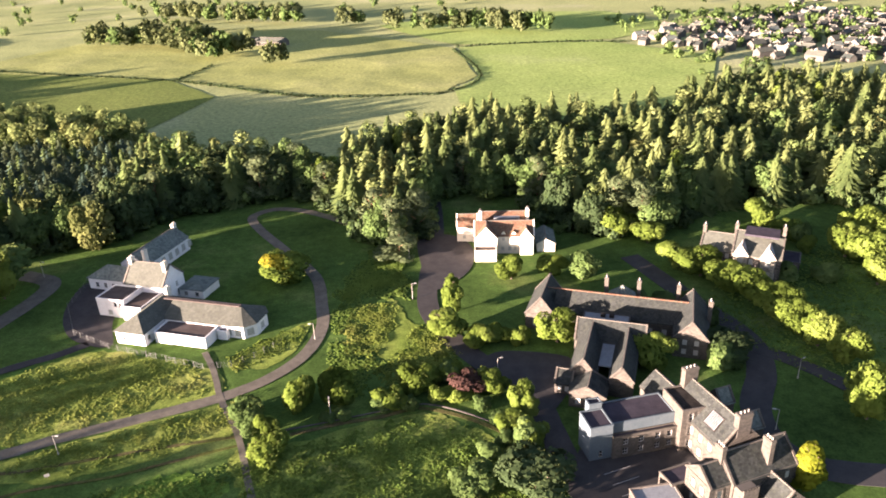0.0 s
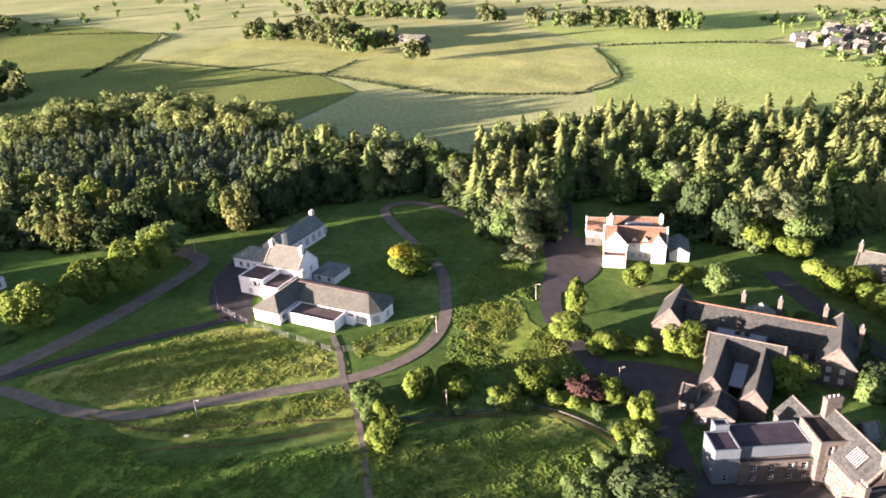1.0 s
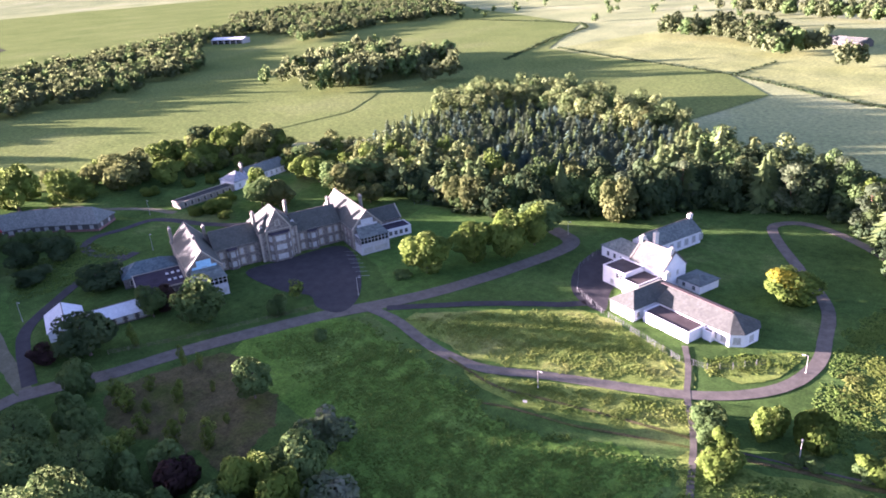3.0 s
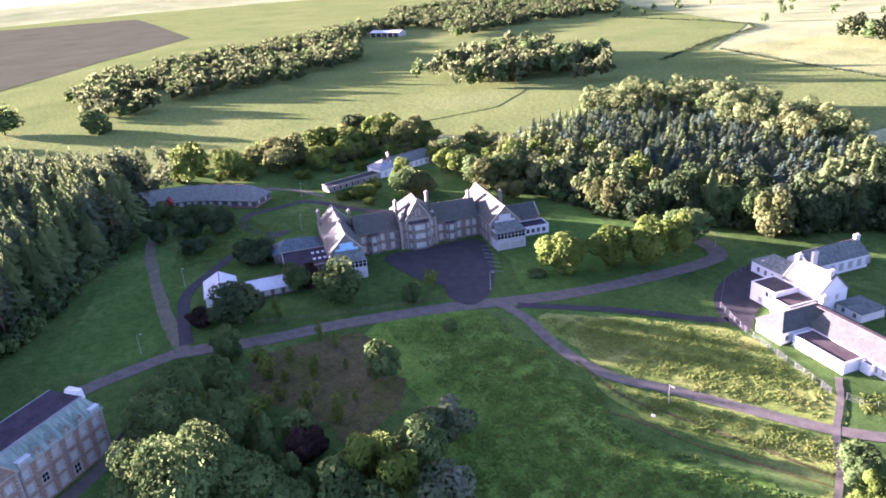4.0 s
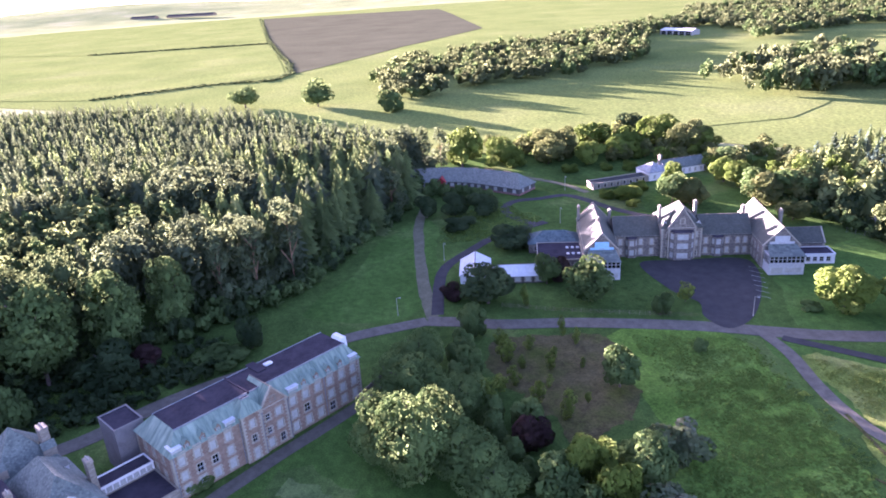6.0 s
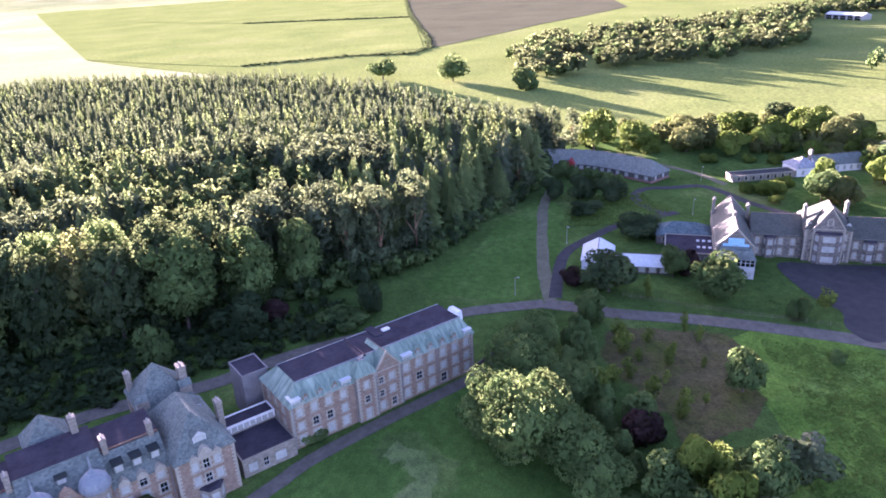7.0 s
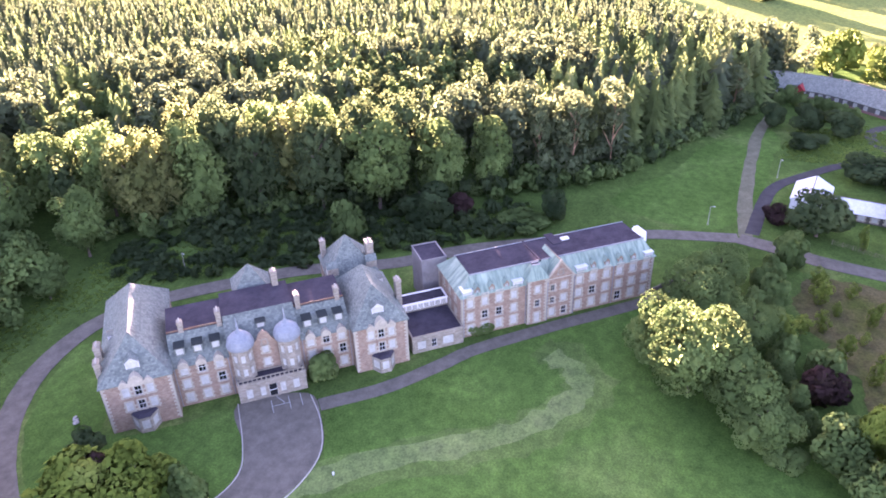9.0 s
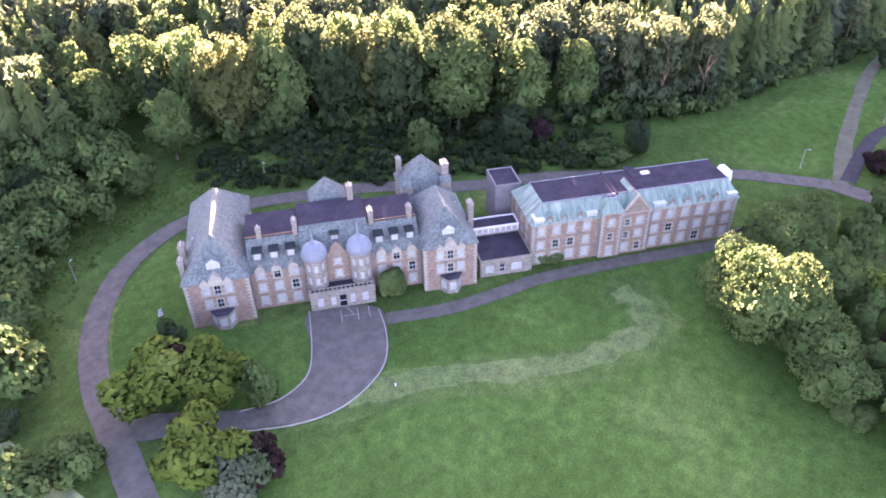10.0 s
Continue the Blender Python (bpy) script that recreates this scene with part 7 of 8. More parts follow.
# ---------------- woods ----------------
def inside(px, py, ring):
    ok = np.zeros(len(px), bool)
    n = len(ring)
    for i in range(n):
        (x0, y0), (x1, y1) = ring[i], ring[(i + 1) % n]
        cross = (y0 > py) != (y1 > py)
        ok ^= cross & (px < (x1 - x0) * (py - y0) / ((y1 - y0) or 1e-9) + x0)
    return ok


def edge_far(px, py, ring):
    best = np.full(len(px), 1e9)
    n = len(ring)
    for i in range(n):
        a, b = np.array(ring[i]), np.array(ring[(i + 1) % n])
        d = b - a
        u = (((px - a[0]) * d[0] + (py - a[1]) * d[1]) / (d @ d)).clip(0, 1)
        best = np.minimum(best, np.hypot(px - a[0] - u * d[0], py - a[1] - u * d[1]))
    return best


def scatter(ring, gap, seed):
    """Uneven rows of places inside an outline."""
    rng = np.random.default_rng(seed)
    xs, ys = zip(*ring)
    gx, gy = np.meshgrid(np.arange(min(xs), max(xs), gap), np.arange(min(ys), max(ys), gap))
    px = gx.ravel() + rng.uniform(-0.45, 0.45, gx.size) * gap
    py = gy.ravel() + rng.uniform(-0.45, 0.45, gx.size) * gap
    k = inside(px, py, ring)
    return px[k], py[k], rng


def wood(name, places, rng, templates, leaf_m, h0, h1, r0, r1, label):
    """Trees beyond counting, joined: each a turned and scaled template."""
    V, F, R, S, n = [], [], [], [], 0
    mats = leaf_m if isinstance(leaf_m, tuple) else (leaf_m,)
    for x, y in places:
        v, f, o = templates[rng.integers(len(templates))]
        S.append(np.full(len(f), rng.integers(len(mats)), np.int32))
        a = rng.random() * 6.283
        h, r = rng.uniform(h0, h1), rng.uniform(r0, r1)
        c, s = math.cos(a) * r, math.sin(a) * r
        V.append(np.c_[v[:, 0] * c - v[:, 1] * s + x, v[:, 0] * s + v[:, 1] * c + y, v[:, 2] * h])
        R.append(np.c_[(o[:, 0] * c - o[:, 1] * s) / (r * r), (o[:, 0] * s + o[:, 1] * c) / (r * r), o[:, 2] / h])
        F.append(f + n)
        n += len(v)
    me = tri_mesh(name, np.concatenate(V), np.concatenate(F), mats[0], np.concatenate(R))
    for k in mats[1:]:
        me.materials.append(M[k])
    me.polygons.foreach_set("material_index", np.concatenate(S))
    return tagged(part(name, me, None), label, "trees", "", "stuff")


T_SPRUCE = [spruce(s, 19, 12, 1.0, 0.06, 0.9, 0.34, 0.115, (0.8, 0.55, 0.65)[s % 3]) for s in range(9)]
T_DARK = [spruce(20 + s, 9, 8, 1.0, 0.3, 0.6, 0.3, 0.22, 0.65) for s in range(8)]
T_PINE = [pine(s, 14, 480, 0.18) for s in range(6)]
T_LARCH = [crown(300 + s, 20, 420, 0.165, low=0.12, point=0.5, tall=3.6) for s in range(6)]
T_BROAD = [crown(320 + s, 14, 430, 0.155, low=0.04, tall=2.2) for s in range(5)]
T_FAR = [crown(380 + s, 9, 60, 0.32, low=0.02, tall=2.2) for s in range(5)]
T_OAK = [crown(440 + s, 11, 105, 0.27, low=0.2, spread=0.6, tall=2.3) for s in range(8)]

NORTH = [(-246, 210), (-205, 211), (-173, 211), (-145, 228), (-129, 233), (-115, 242), (-104, 259), (-81, 270), (-59, 274), (-39, 257), (-28, 228), (-15, 218), (-8, 228), (-4, 258), (-2, 272), (13, 272), (33, 266), (42, 229), (56, 222),
         (75, 222), (90, 236), (102, 244), (119, 240), (132, 246), (160, 236), (210, 235), (270, 290), (260, 390), (202, 440), (160, 404), (116, 356), (80, 357), (36, 356), (-3, 355), (-35, 322), (-46, 292), (-82, 309), (-127, 330),
         (-165, 370), (-208, 392), (-262, 420), (-318, 400), (-310, 330), (-296, 270), (-270, 235)]
PLANT = [(-158, -150), (-172, -128), (-190, -98), (-204, -72), (-210, -45), (-222, -16), (-232, 1), (-247, 12), (-273, 27), (-298, 50), (-322, 62), (-368, 78), (-440, 44), (-545, -12), (-630, -110), (-660, -215), (-680, -330), (-560, -460),
         (-300, -470), (-200, -400), (-140, -280), (-126, -196), (-142, -160)]


def split_wood(ring, gap, seed):
    """Places in a wood, with their depth behind its edge."""
    px, py, rng = scatter(ring, gap, seed)
    d = edge_far(px, py, ring)
    return px, py, d, rng


px, py, d, rng = split_wood(NORTH, 8.2, 1)
near = (d < 7) & (py < 300) & (np.hypot(px, py) < 330)
kinds = rng.random(len(px))
drift = np.array([noise.noise((x * 0.014, y * 0.014, 3.0)) for x, y in zip(px, py)])
yy = py + 40 * drift + 14 * (kinds - 0.5)
# which tree grows where: a stand of pines, a strip of young spruces, olive edge trees, a dark wood, tall spruces, the mixed wood
stand = np.full(len(px), "mixed", dtype="U8")
stand[px < 2] = "tall"
stand[px < -48 + 25 * drift] = "dark"
west = px < -132 + 30 * drift
stand[west] = "olive"
stand[west & (yy > 258)] = "young"
stand[west & (yy > 338)] = "pines"
KINDS = {"mixed": ("spruce", "spruce", "spruce", "larch", "spruce", "pine", "broad"), "tall": ("spruce", "spruce", "pine", "larch"), "dark": ("broad", "broad", "larch", "pine", "spruce"),
         "olive": ("larch", "olive", "olive", "broad", "spruce"), "young": ("young",), "pines": ("pine", "pine", "pine", "larch")}
kind = np.array([KINDS[q][int(k * 0.999 * len(KINDS[q]))] for q, k in zip(stand, rng.random(len(px)))])
for x, y, key in zip(px[near], py[near], kind[near]):
    key = {"larch": "broad", "olive": "pale", "broad": "dark", "young": "spruce"}.get(key, key)
    h = {"dark": (12, 17), "spruce": (15, 23), "pine": (14, 20), "broad": (12, 17), "pale": (12, 18)}[key]
    plant(key, x, y, rng.uniform(*h), {"dark": 6.4, "spruce": 5.4, "pine": 6.4, "broad": 6.6, "pale": 6.4}[key] * rng.uniform(0.8, 1.15), "trees at the wood's edge")
# yellow and bright leaf colours also stand in for sunlight on this wood
for key, tp, lm, hh, rr, lab in (
    ("broad", T_BROAD, ("leaf_dark", "leaf_mid", "leaf_dark"), (12, 18), (6.2, 9.2), "dark broadleaf wood behind the buildings"),
    ("spruce", T_SPRUCE, ("needle_yellow", "needle", "needle_yellow", "needle_yellow"), (14, 24), (4.4, 6.2), "green spruce wood behind the buildings"),
    ("young", T_DARK, ("needle_blue", "needle_dark", "needle"), (9, 15), (2.6, 3.8), "strip of young blue-green spruces in the wood"),
    ("pine", T_PINE, ("needle", "needle_yellow"), (15, 21), (5.4, 7.4), "pine wood behind the buildings"),
    ("olive", T_BROAD, ("leaf_pale", "leaf_bright", "needle_yellow", "leaf_bright"), (12, 19), (5.2, 7.2), "olive-green trees along the wood's front"),
    ("larch", T_LARCH, ("leaf_pale", "needle_yellow", "leaf_bright", "leaf_mid"), (13, 22), (4.8, 6.8), "mixed green wood behind the buildings"),
):
    k = (kind == key) & ~near
    at = list(zip(px[k], py[k]))
    if key == "young":
        at += [(x + a, y + b) for x, y in at for a, b in ((4.2, 1.5), (1.2, 4.4))]
    wood("woodland", at, rng, tp, lm, *hh, *rr, lab)

px, py, d, rng = split_wood(PLANT, 7.6, 2)
kinds = rng.random(len(px))
drift = np.array([noise.noise((x * 0.02, y * 0.02, 8.0)) for x, y in zip(px, py)]) + 0.3 * (kinds - 0.5)
near_side = np.hypot(px + 120, py + 20)
near = (d < 7.5) & (near_side < 215) & (px > -330)
clear = np.array([min(math.hypot(x - e[0], y - e[1]) for e in EDGE) > 11 for x, y in zip(px, py)]) & ~(near & (kinds < 0.25))
px, py, d, kinds, drift, near_side, near = (q[clear] for q in (px, py, d, kinds, drift, near_side, near))
for x, y, dr in zip(px[near], py[near], drift[near]):
    key = ("pine" if dr < 0.05 else "spruce") if x < -226 else "pine" if dr < -0.1 else "spruce" if dr < 0.16 or y > -30 else "broad"
    plant(key, x, y, rng.uniform(29, 34) if -262 < x and -50 < y < 20 else rng.uniform(21, 29), {"pine": 6.2, "spruce": 5.4, "larch": 5.6, "broad": 7.0}[key] * rng.uniform(0.75, 1.25), "trees at the plantation's edge")
belt = near_side < 250
fx, fy, far_rng = scatter(PLANT, 6.3, 3)
back = np.hypot(fx + 120, fy + 20) >= 246
fx, fy = fx[back], fy[back]
for k, h0, h1, lab in ((fx > -430, 21.5, 26.5, "tall spruces at the plantation's end"), (fx <= -430, 18.5, 23.5, "dense dark spruce plantation")):
    wood("plantation", list(zip(fx[k], fy[k])), far_rng, T_DARK, ("needle_dark", "needle_pine", "needle_dark", "needle"), h0, h1, 3.2, 4.6, lab)
for sel, tp, lm, hh, rr, lab in (
    (drift < -0.12, T_PINE, ("needle_pine", "needle_dark"), (26, 30.5), (4.8, 7.8), "pines in the mixed plantation"),
    ((drift >= -0.12) & ((drift < 0.1) | (py > -30)), T_SPRUCE, ("needle", "needle_yellow", "needle_dark", "needle"), (25.5, 31), (4.4, 6.8), "spruces in the mixed plantation"),
    ((drift >= 0.1) & (py <= -30), T_LARCH, ("leaf_mid", "needle_yellow", "needle", "leaf_dark"), (25, 29.5), (5.4, 8.0), "larches in the mixed plantation"),
):
    k = sel & ~near & belt
    wood("plantation", list(zip(px[k], py[k])), rng, tp, lm, *hh, *rr, lab)

SCRUB = [(-395, 92), (-405, 150), (-398, 232), (-335, 256), (-280, 256), (-262, 236), (-300, 214), (-338, 192), (-352, 150), (-352, 112)]
px, py, rng = scatter(SCRUB, 8.5, 71)
keep = np.array([noise.noise((x * 0.04, y * 0.04, 1.0)) for x, y in zip(px, py)]) > -0.12
T_SCRUB = [crown(360 + s, 14, 520, 0.16, low=0.02, tall=2.0) for s in range(5)]
px, py = px[keep], py[keep]
half = rng.random(len(px)) < 0.35
wood("scrub", list(zip(px[half], py[half])), rng, T_SCRUB, "leaf_pale", 7, 13, 4, 6.5, "mixed trees and scrub behind the villa")
wood("scrub", list(zip(px[~half], py[~half])), rng, T_SCRUB, "leaf_bright", 5, 11, 3.5, 5.5, "bright scrub behind the villa")

WEST = [(-600, 112), (-625, 148), (-650, 212), (-668, 284), (-640, 298), (-720, 340), (-693, 361), (-723, 415), (-912, 520), (-994, 585), (-1009, 670), (-912, 675), (-796, 604), (-824, 680), (-872, 837), (-800, 922), (-873, 1039), (-1112, 1211),
        (-1400, 1150), (-1400, 900), (-1150, 720), (-1000, 420), (-900, 190), (-760, 110)]
OVAL = [(-548, 369), (-496, 347), (-463, 371), (-415, 413), (-391, 455), (-420, 500), (-503, 540), (-607, 547), (-600, 470)]
CLUMPS = [[(-372, 760), (-300, 712), (-228, 684), (-205, 720), (-250, 770), (-350, 800)], [(-222, 652), (-170, 610), (-132, 582), (-118, 610), (-150, 650), (-200, 680)],
          [(-142, 852), (-36, 770), (-28, 790), (-130, 872)], [(-26, 768), (108, 694), (116, 712), (-18, 790)], [(-400, 1005), (-150, 858), (-140, 874), (-390, 1024)]]
for i, (ring, gap) in enumerate([(WEST, 12.5), (OVAL, 11.5), *[(c, 11.5) for c in CLUMPS]]):
    px, py, rng = scatter(ring, gap, 40 + i)
    keep = np.array([noise.noise((x * 0.02, y * 0.02, 6.0)) for x, y in zip(px, py)]) > -0.22
    px, py = px[keep], py[keep]
    wood("far_wood", list(zip(px, py)), rng, T_OAK, ("leaf_oak", "leaf_mid", "leaf_oak"), *((12, 20, 6.0, 9.5) if i == 0 else (17, 25, 7.0, 10.5)), "far wood of broad-crowned trees")
LEFT = [(-58, -112), (-78, -126), (-98, -138), (-122, -140), (-140, -150), (-150, -175), (-140, -260), (-60, -200), (-40, -130)]
px, py, rng = scatter(LEFT, 7, 60)
wood("woodland", list(zip(px, py)), rng, T_BROAD, "leaf_mid", 9, 14, 4, 5.6, "green wood beside the loop drive")


def fringe(ring, a, b, gap, seed, leaf_m, h0, h1, label):
    """Shrubs and saplings along a wood's edge, between two corners of its outline."""
    rng = np.random.default_rng(seed)
    out = []
    for p, q in zip(ring[a:b], ring[a + 1 : b + 1]):
        n = max(1, int(math.dist(p, q) / gap))
        out += [(p[0] + (q[0] - p[0]) * i / n + rng.normal(0, 2.2), p[1] + (q[1] - p[1]) * i / n + rng.normal(0, 2.2)) for i in range(n)]
    lob = [crown(500 + s, 9, 100, 0.28, low=0.0, tall=1.6) for s in range(4)]
    wood("undergrowth", out, rng, lob, leaf_m, h0, h1, 2.2, 4.0, label)


fringe(PLANT, 0, 11, 2.6, 61, "leaf_mid", 3, 9, "undergrowth along the plantation")
fringe(PLANT, 0, 11, 4.0, 62, "leaf_dark", 4, 10, "dark undergrowth along the plantation")
fringe(NORTH, 0, 27, 3.0, 63, "leaf_dark", 3, 8, "dark undergrowth along the wood")
fringe(NORTH, 0, 27, 6.0, 64, "leaf_mid", 3, 7, "green undergrowth along the wood")
BACK = [(-135, -119), (-150, -92), (-160, -66), (-171, -45), (-186, -16), (-206, -22), (-203, -70), (-182, -110), (-158, -142), (-140, -136)]
px, py, rng = scatter(BACK, 4.6, 66)
lob = [crown(520 + s, 9, 130, 0.25, low=0.0, tall=1.5) for s in range(4)]
far = edge_far(px, py, BACK) > 1.5
wood("undergrowth", list(zip(px[far], py[far])), rng, lob, "leaf_dark", 1.2, 4.5, 1.8, 3.6, "dark scrub between the drive and the plantation")
rng = np.random.default_rng(77)
pts_ = [(rng.uniform(-900, 900), rng.uniform(880, 2600)) for _ in range(420)] + [(rng.uniform(230, 600), rng.uniform(500, 800)) for _ in range(60)]
wood("far_trees", pts_, rng, T_FAR, "leaf_mid", 9, 15, 5, 9, "scattered far hedgerow trees")


def hedge(pts, label, h=1.6, w=1.0, leaf_m="leaf_dark"):
    line = spline(pts, 3)
    out, r = [], np.random.default_rng(len(label))
    for a, b in zip(line, line[1:]):
        n = max(1, int((b - a).length / 3.5))
        for i in range(n):
            q = a.lerp(b, (i + 0.5) / n)
            out.append((q.x, q.y))
    lob = [crown(400 + s, 4, 20, 0.5, low=0.0) for s in range(3)]
    wood("hedge", out, r, lob, leaf_m, h * 0.7, h * 1.3, w * 1.8, w * 2.6, label)


hedge([(-420, 650), (-310, 595), (-197, 545), (-90, 470), (-19, 459), (7, 462), (33, 512), (17, 635)], "dark field hedge with a bend")
hedge([(-197, 545), (-187, 610)], "short field hedge by the tree clump")
hedge([(-425, 566), (-470, 720), (-515, 858), (-775, 906)], "long field hedge", 2.2, 1.4)
hedge([(-833, -182), (-870, -60), (-907, 36), (-1460, 26), (-2700, 28)], "hedge round the hay field", 2.6, 2.0)
hedge([(-1540, -315), (-1460, 24)], "hedge between hay fields", 3, 3)
hedge([(20, 646), (100, 648), (168, 632)], "field hedge towards the village", 2, 1.2)

# ---------------- village, farm and barn ----------------
VH = []
for s, (w, dd, hh, rf, wm) in enumerate([(8, 6.5, 4.4, "slate_brown", "harl"), (11, 7, 4.4, "slate", "rubble"), (8, 6.5, 2.8, "slate_dark", "harl"), (14, 7, 4.2, "slate_warm", "harl")]):
    h = base("village_house", 400, 480 + 40 * s, 20 * s, "pale rendered village house with pitched roof", "house", "village houses")
    block(h, 0, w, 0, dd, hh, ("gx", 2.6), {"f": cols(along(0.6, w - 0.6, int(w / 3)), (1.0, 3.4) if hh > 4 else (1.0,), 1.2, 1.2, "glass")}, wm, rf, "none", ends=(), quoins=False)
    chimney(h, w * 0.8, dd / 2, hh, hh + 3.4, 0.8, 1.0, "rubble", 0)
    VH.append(h)
rng = np.random.default_rng(12)
spots = []
while len(spots) < 230:
    x, y = rng.uniform(165, 470), rng.uniform(470, 800)
    if inside(np.array([x]), np.array([y]), [(168, 632), (222, 560), (262, 520), (330, 470), (440, 470), (470, 620), (400, 760), (230, 690)])[0] and all(math.hypot(x - a, y - b) > 11 for a, b in spots):
        spots.append((x, y))
    elif len(spots) > 60 and rng.random() < 0.02:
        spots.append((x + 200, y + 120))
for x, y in spots:
    copy_thing(VH[rng.integers(4)], pose(x, y, 0, 0, 0, rng.choice([20, 110, 35, 125, 200]) + rng.uniform(-6, 6)))
spots = [(rng.uniform(180, 520), rng.uniform(480, 780)) for _ in range(230)]
wood("garden_trees", spots, rng, T_FAR, "leaf_mid", 5, 11, 2.8, 5.0, "small trees among the village houses")
farm = base("farmhouse", -182, 716, -20, "grey farm steading with low roofs beside trees", "farm")
block(farm, 0, 20, 0, 9, 4.2, ("gx", 3.4), {"f": cols(along(1, 19, 5), (1.0,), 1.2, 1.3, "glass")}, "harl", "slate_warm", "none", ends=(), quoins=False)
block(farm, 22, 42, -4, 8, 4.6, ("gx", 3.0), {"f": cols((5, 15), (0.2,), 3.0, 3.0, "glass")}, "grey_stone", "slate_warm", "none", ends=(), quoins=False)
barn = base("open_barn", -978, 582, 20, "open-fronted grey barn at the wood's edge", "barn")
block(barn, 0, 56, 0, 18, 6.5, ("gx", 2.8), {"f": [(u, 0.3, 8.6, 5.2, "glass") for u in along(1, 55, 5)]}, "concrete", "tin", "none", ends=(), quoins=False)
far_farm = base("farmhouse", -3380, -500, 60, "long low farm sheds far off", "farm", z=land(-3380, -500) - 3)
block(far_farm, 0, 120, 0, 30, 7, ("gx", 5), {}, "wood", "felt", "none", ends=(), quoins=False)
block(far_farm, 180, 400, 0, 30, 7, ("gx", 5), {}, "wood", "felt", "none", ends=(), quoins=False)

# ---------------- lamps, posts and fences ----------------


def lamp_post(x, y, h=5.6, yaw=0.0, arm=True, label="tall grey street lamp on a concrete column"):
    ob = base("street_lamp", x, y, yaw, label, "street lamp", "street lamps")
    ring = lambda r, n=8: [(r * math.cos(a), r * math.sin(a)) for a in np.linspace(0, 2 * math.pi, n, endpoint=False)]
    part("pole", prism(bmesh.new(), ring(0.1), 0.05, h, ring(0.06)), "concrete", ob)
    part("foot", prism(bmesh.new(), ring(0.16), 0.0, 0.9, ring(0.13)), "concrete", ob)
    if arm:
        part("arm", boxes((-0.05, 1.1, -0.05, 0.05, h - 0.08, h + 0.06)), "steel", ob)
        part("lantern", boxes((0.6, 1.35, -0.13, 0.13, h - 0.13, h + 0.02), (0.65, 1.3, -0.1, 0.1, h + 0.02, h + 0.08)), "board", ob, "pale lantern head")


for x, y, h, yaw in ((-131.6, 209.9, 5.4, 0), (-9.6, 183.1, 5.2, 10), (68.4, 118.1, 5.4, 160), (81.5, 135.8, 5.4, 30), (-241.0, 56.8, 7.0, 20), (-201.4, 31.1, 6.2, 90), (-161.1, 131.1, 6.6, 40), (-84.5, 120.8, 5.2, 0),
                     (-26.9, 128.8, 5.2, 100), (11.8, 141.9, 5.4, 20), (-262, 113, 7, 0), (-305.3, 134.2, 7, 0), (-148.8, -113.1, 5, 60), (-91.6, -128.7, 5.4, 200), (-35.5, 163.0, 5.0, 180), (-11.2, 210.3, 5.5, 0)):
    lamp_post(x, y, h, yaw)


def mesh_fence(pts, h=1.9, label="temporary wire-mesh fence panels on feet", gap=3.2, rail="steel", bars=9):
    ob = base("mesh_fence", *pts[0], 0, label, "fence")
    ox, oy = pts[0]
    line = [Vector((x - ox, y - oy, 0)) for x, y in pts]
    bm_post = boxes((-0.04, 0.04, -0.04, 0.04, 0, h)).copy()
    pm = bpy.data.meshes.new("post")
    bm_post.to_mesh(pm)
    pm.materials.append(M[rail])
    panels = {}
    for a, b in zip(line, line[1:]):
        n = max(1, round((b - a).length / gap))
        step = (b - a) / n
        yaw = math.degrees(math.atan2(step.y, step.x))
        w = round(step.length, 1)
        if w not in panels:
            bm = bmesh.new()
            bmesh.ops.create_grid(bm, x_segments=bars, y_segments=5, size=0.5)
            for q in bm.verts:
                q.co = Vector((0.06 + (w - 0.12) * (q.co.x + 0.5), 0, 0.2 + (h - 0.3) * (q.co.y + 0.5)))
            bmesh.ops.wireframe(bm, faces=bm.faces[:], thickness=0.022, use_replace=True, use_boundary=True, use_even_offset=True)
            me = bpy.data.meshes.new("panel")
            bm.to_mesh(me)
            bm.free()
            me.materials.append(M[rail])
            panels[w] = me
        for i in range(n):
            q = a + step * i
            m = pose(q.x, q.y, 0.12, 0, 0, yaw)
            part("post", pm, None, ob, "", m)
            part("panel", panels[w], None, ob, "", m)


mesh_fence([(-114, 203), (-113, 187), (-104, 171), (-91, 163), (-73, 155.5), (-62, 151), (-55, 151.5), (-50, 155), (-44, 162)])
mesh_fence([(-195, 64), (-186, 78), (-178, 93), (-166, 117)], 1.5, "green wire fence along the road", 3.0, "wood", 5)
mesh_fence([(-207, 206), (-196, 212), (-188, 219)], 2.0, "pale mesh fence panels by the wood")


def garden_wall(pts, h, w, label):
    bm = bmesh.new()
    line = spline(pts, 3)
    for a, b in zip(line, line[1:]):
        d_ = (b - a).normalized()
        n = Vector((-d_.y, d_.x, 0)) * w / 2
        prism(bm, [tuple((a - n)[:2]), tuple((b - n)[:2]), tuple((b + n)[:2]), tuple((a + n)[:2])], 0, h * random.uniform(0.9, 1.1))
    tagged(part("garden_wall", bm, "grey_stone"), label, "wall", "", "structure")


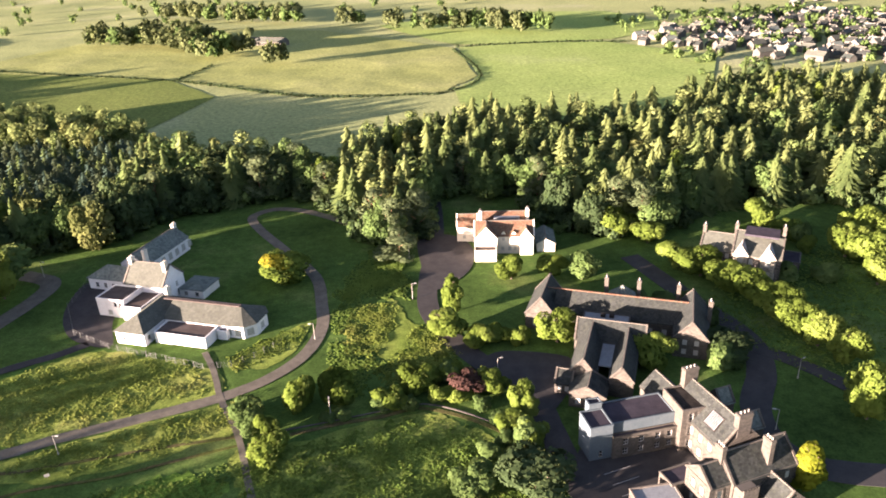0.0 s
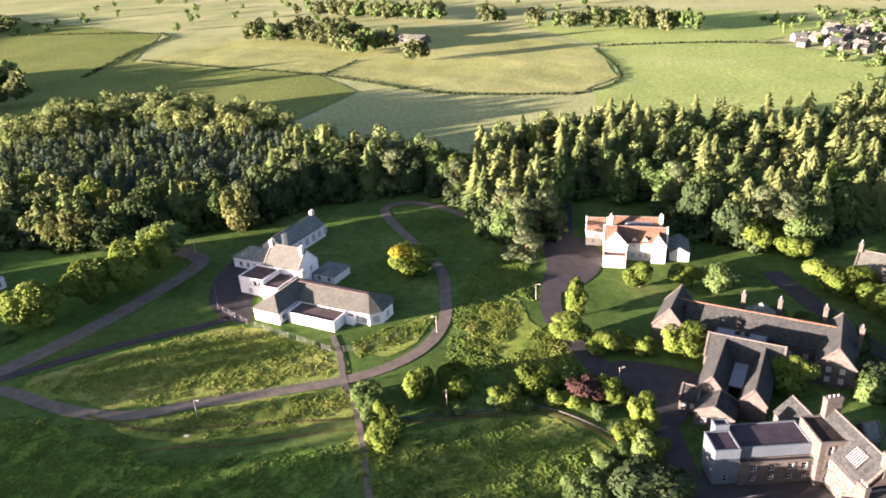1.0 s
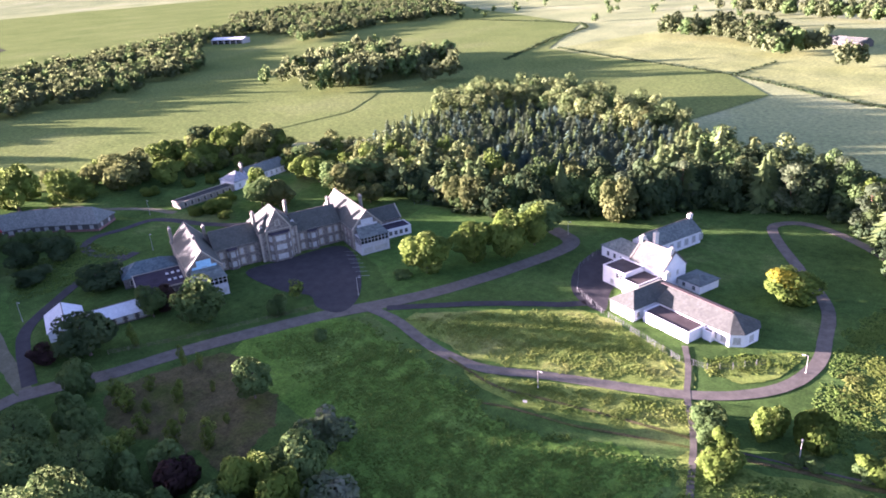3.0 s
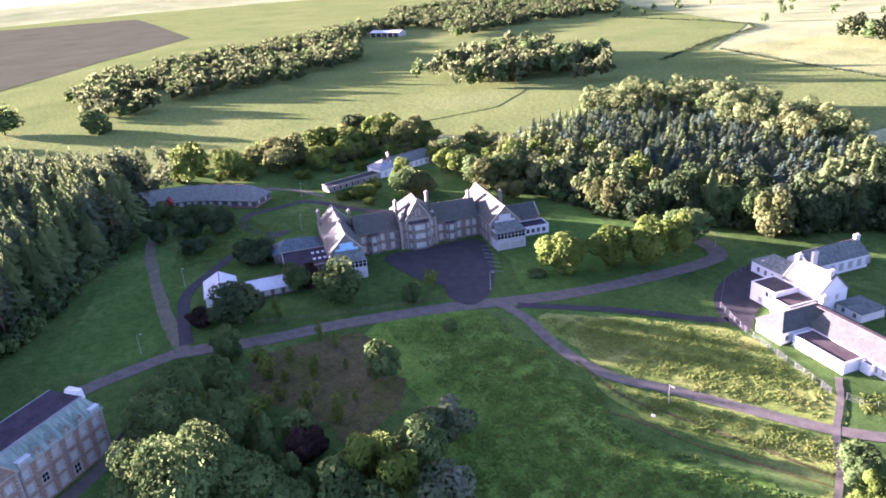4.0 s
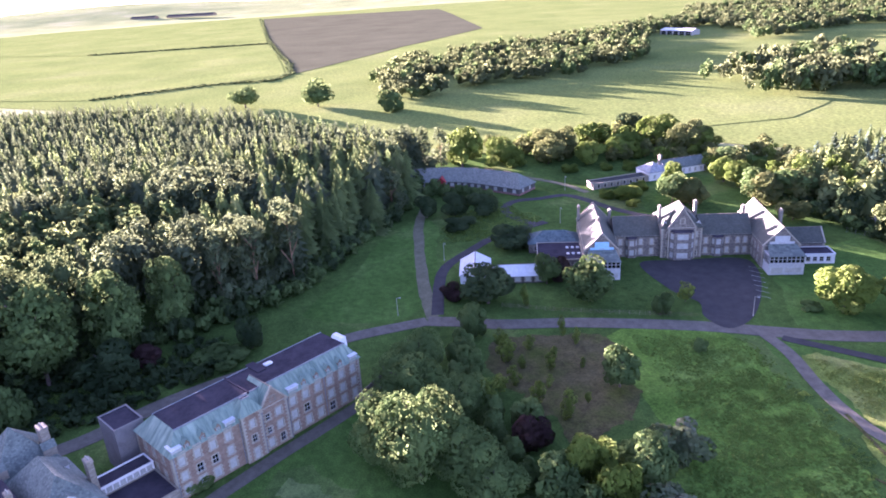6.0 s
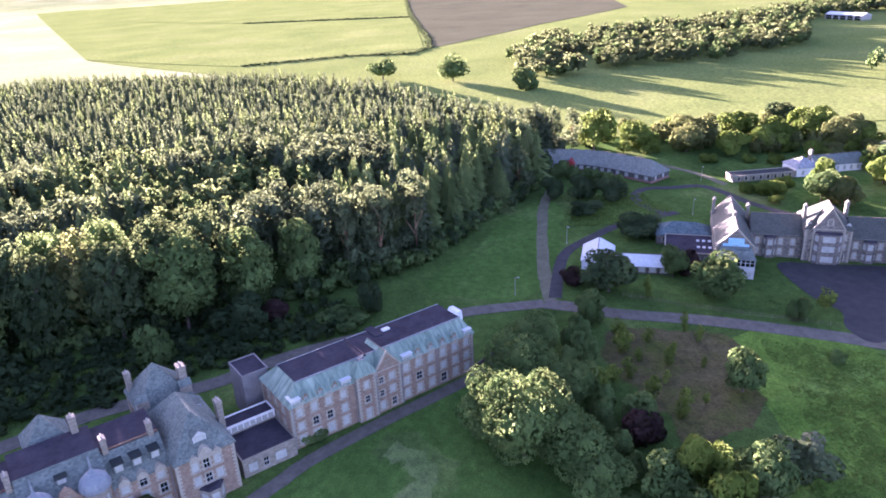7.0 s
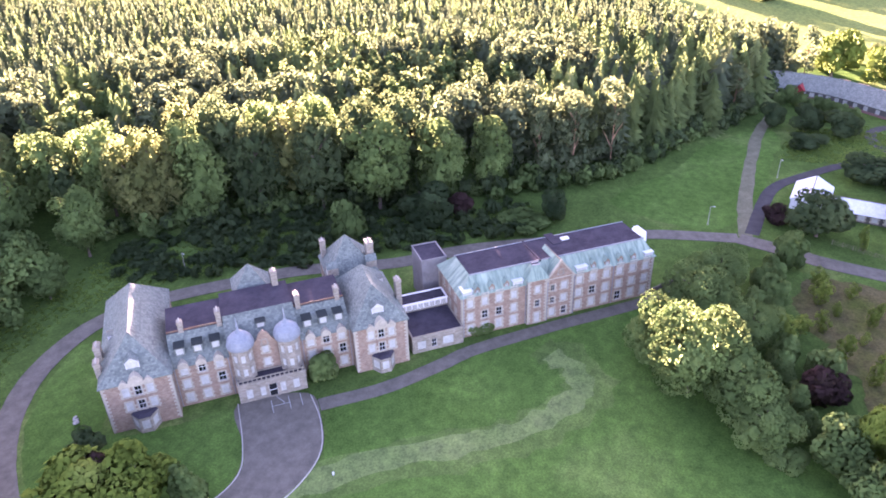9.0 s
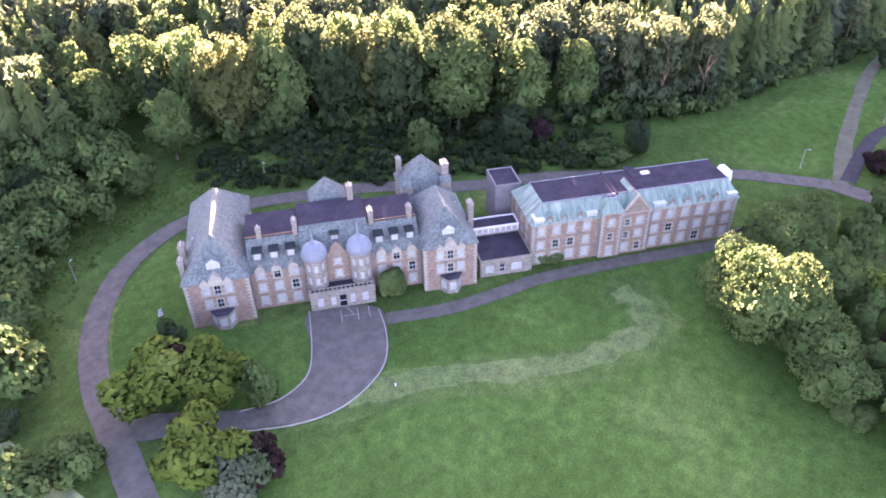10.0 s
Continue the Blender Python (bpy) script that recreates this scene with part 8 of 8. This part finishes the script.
garden_wall([(-42, 124.2), (-30, 127), (-18, 130), (-6, 132.5), (5, 127.6), (13, 121.5)], 0.3, 0.35, "low broken stone wall beside the path")
garden_wall([(-160, 13.5), (-166, 20), (-171, 21)], 1.2, 0.4, "low stone wall at the building's end")
for x, y, s in ((-83.3, 113.6, 1.0),):
    sgn = base("small_sign", x, y, 20, "small pale board on a post in the grass", "sign")
    part("post", boxes((-0.04, 0.04, -0.04, 0.04, 0, 1.2)), "wood", sgn)
    part("board", boxes((-0.5, 0.5, -0.07, -0.04, 0.6, 1.3)), "board", sgn)
heap = base("rubble_heap", -88.4, -101.8, 30, "small heap of pale rubble on the grass", "rubble")
rr = np.random.default_rng(9)
for k in range(9):
    a, d_ = rr.random() * 6.28, rr.random() * 1.3
    bm = bmesh.new()
    bmesh.ops.create_icosphere(bm, subdivisions=1, radius=1.0)
    for q in bm.verts:
        q.co = Vector((q.co.x * 0.5, q.co.y * 0.34, q.co.z * 0.26)) * rr.uniform(0.8, 1.2)
    part("stone", bm, "concrete", heap, "", pose(d_ * math.cos(a), d_ * 0.6 * math.sin(a), 0.2 + 0.12 * (k % 3), 0, 0, 40 * k))
stake = base("white_stake", -85.6, -44.2, 0, "short white marker post on the lawn", "post")
part("post", boxes((-0.12, 0.12, -0.12, 0.12, 0, 0.7)), "tin", stake)
part("cap", boxes((-0.16, 0.16, -0.16, 0.16, 0.7, 0.78)), "tin", stake)

# ---------------- long grass ----------------
def tufts(name, ring, count, seed, leaf_m, h, r, label):
    """Tufts of long grass over a piece of ground: fans of bent blades."""
    rng = np.random.default_rng(seed)
    xs, ys = zip(*ring)
    px, py = rng.uniform(min(xs), max(xs), count * 3), rng.uniform(min(ys), max(ys), count * 3)
    k = inside(px, py, ring)
    px, py = px[k], py[k]
    ragged = np.array([4.0 * noise.noise((x * 0.2, y * 0.2, 2.0)) for x, y in zip(px, py)])
    k = edge_far(px, py, ring) + ragged > 7 * rng.random(len(px)) ** 1.5
    px, py = px[k][:count], py[k][:count]
    n = len(px)
    clump = np.array([noise.noise((x * 0.25, y * 0.25, 5.0)) for x, y in zip(px, py)])
    hh = h * (0.45 + 0.6 * rng.random(n)) * (1 + 0.9 * clump.clip(-0.6, 0.8))
    V, F = [], []
    for b in range(3):
        a = rng.random(n) * 6.283
        c, s = np.cos(a), np.sin(a)
        w = r * (0.4 + 0.5 * rng.random(n))
        lx, ly = rng.normal(0, 0.35, n) * hh, rng.normal(0, 0.35, n) * hh
        z0 = 0.04
        v = np.stack([np.c_[px - c * w, py - s * w, np.full(n, z0)], np.c_[px + c * w, py + s * w, np.full(n, z0)], np.c_[px + lx + c * w * 0.5, py + ly + s * w * 0.5, hh], np.c_[px + lx - c * w * 0.6, py + ly - s * w * 0.6, hh * 0.9]], 1)
        i = (np.arange(n)[:, None] + b * n) * 4
        V.append(v.reshape(-1, 3))
        F.append(np.concatenate([i + [0, 1, 2], i + [0, 2, 3]]))
    v = np.concatenate(V)
    me = tri_mesh(name, v, np.concatenate(F), leaf_m, np.tile((0.0, 0.0, 1.0), (len(v), 1)))
    return tagged(part(name, me, None), label, "grass", "", "stuff")


M["blade_dry"] = leaf("blade_dry", (0.11, 0.165, 0.026), (0.185, 0.23, 0.045), (0.31, 0.3, 0.095), 0.45, 0.05, 0.15)
M["blade_green"] = leaf("blade_green", (0.09, 0.15, 0.028), (0.135, 0.215, 0.042), (0.2, 0.27, 0.065), 0.45, 0.04, 0.15)
tufts("long_grass", [(-138, 128), (-112, 123), (-96, 124), (-57, 140), (-63, 152), (-92, 162), (-104, 157), (-118, 148)], 9000, 1, "blade_dry", 0.36, 0.45, "yellowing long grass below the bungalow")
tufts("long_grass", [(-104, 116), (-92, 121), (-50, 137), (-47, 127), (-60, 119), (-85, 112)], 4000, 2, "blade_dry", 0.36, 0.45, "dry grass along the path")
tufts("long_grass", [(-44, 104), (-46, 119), (-35, 121), (-8, 129), (4, 124), (15, 115), (20, 104), (10, 92), (-20, 90)], 9000, 3, "blade_green", 0.4, 0.5, "tall sunlit meadow grass")
tufts("long_grass", [(-22, 140), (-10, 180), (-26, 182), (-30, 160), (-14, 138), (2, 142), (4, 152), (-6, 172)], 4500, 4, "blade_dry", 0.42, 0.5, "brownish dry grass on the slope")
tufts("long_grass", [(-54, 148), (-40, 158), (-37, 172), (-46, 168), (-58, 156)], 1800, 5, "blade_dry", 0.36, 0.45, "rough grass beside the bungalow")
tufts("long_grass", [(-150, 122), (-112, 116), (-96, 112), (-84, 106), (-60, 112), (-46, 117), (-42, 100), (-60, 70), (-90, 50), (-110, 80), (-124, 84), (-140, 88), (-164, 92)], 19000, 6, "blade_green", 0.36, 0.5, "rough green grass of the open slope")
tufts("long_grass", [(-22, 230), (-34, 190), (-30, 140), (-20, 135), (-16, 150), (-28, 165), (-24, 185), (-10, 182), (-10, 215)], 6000, 7, "blade_green", 0.45, 0.5, "rough shaded grass")
tufts("long_grass", [(-60, -115), (-70, -116), (-86, -124), (-104, -130), (-122, -128), (-140, -112), (-160, -85), (-172, -60), (-186, -30), (-205, -20), (-200, -60), (-180, -100), (-150, -140), (-100, -150), (-60, -130)], 9000, 8, "blade_green", 0.4, 0.6, "rough grass under the trees")
tufts("long_grass", [(60, 165), (95, 125), (105, 105), (150, 150), (160, 220), (100, 200)], 6000, 9, "blade_green", 0.36, 0.6, "rough grass beyond the road")
tufts("long_grass", [(-260, 60), (-290, 68), (-300, 100), (-270, 110), (-250, 90)], 4000, 10, "blade_green", 0.4, 0.6, "rough grass below the crescent")
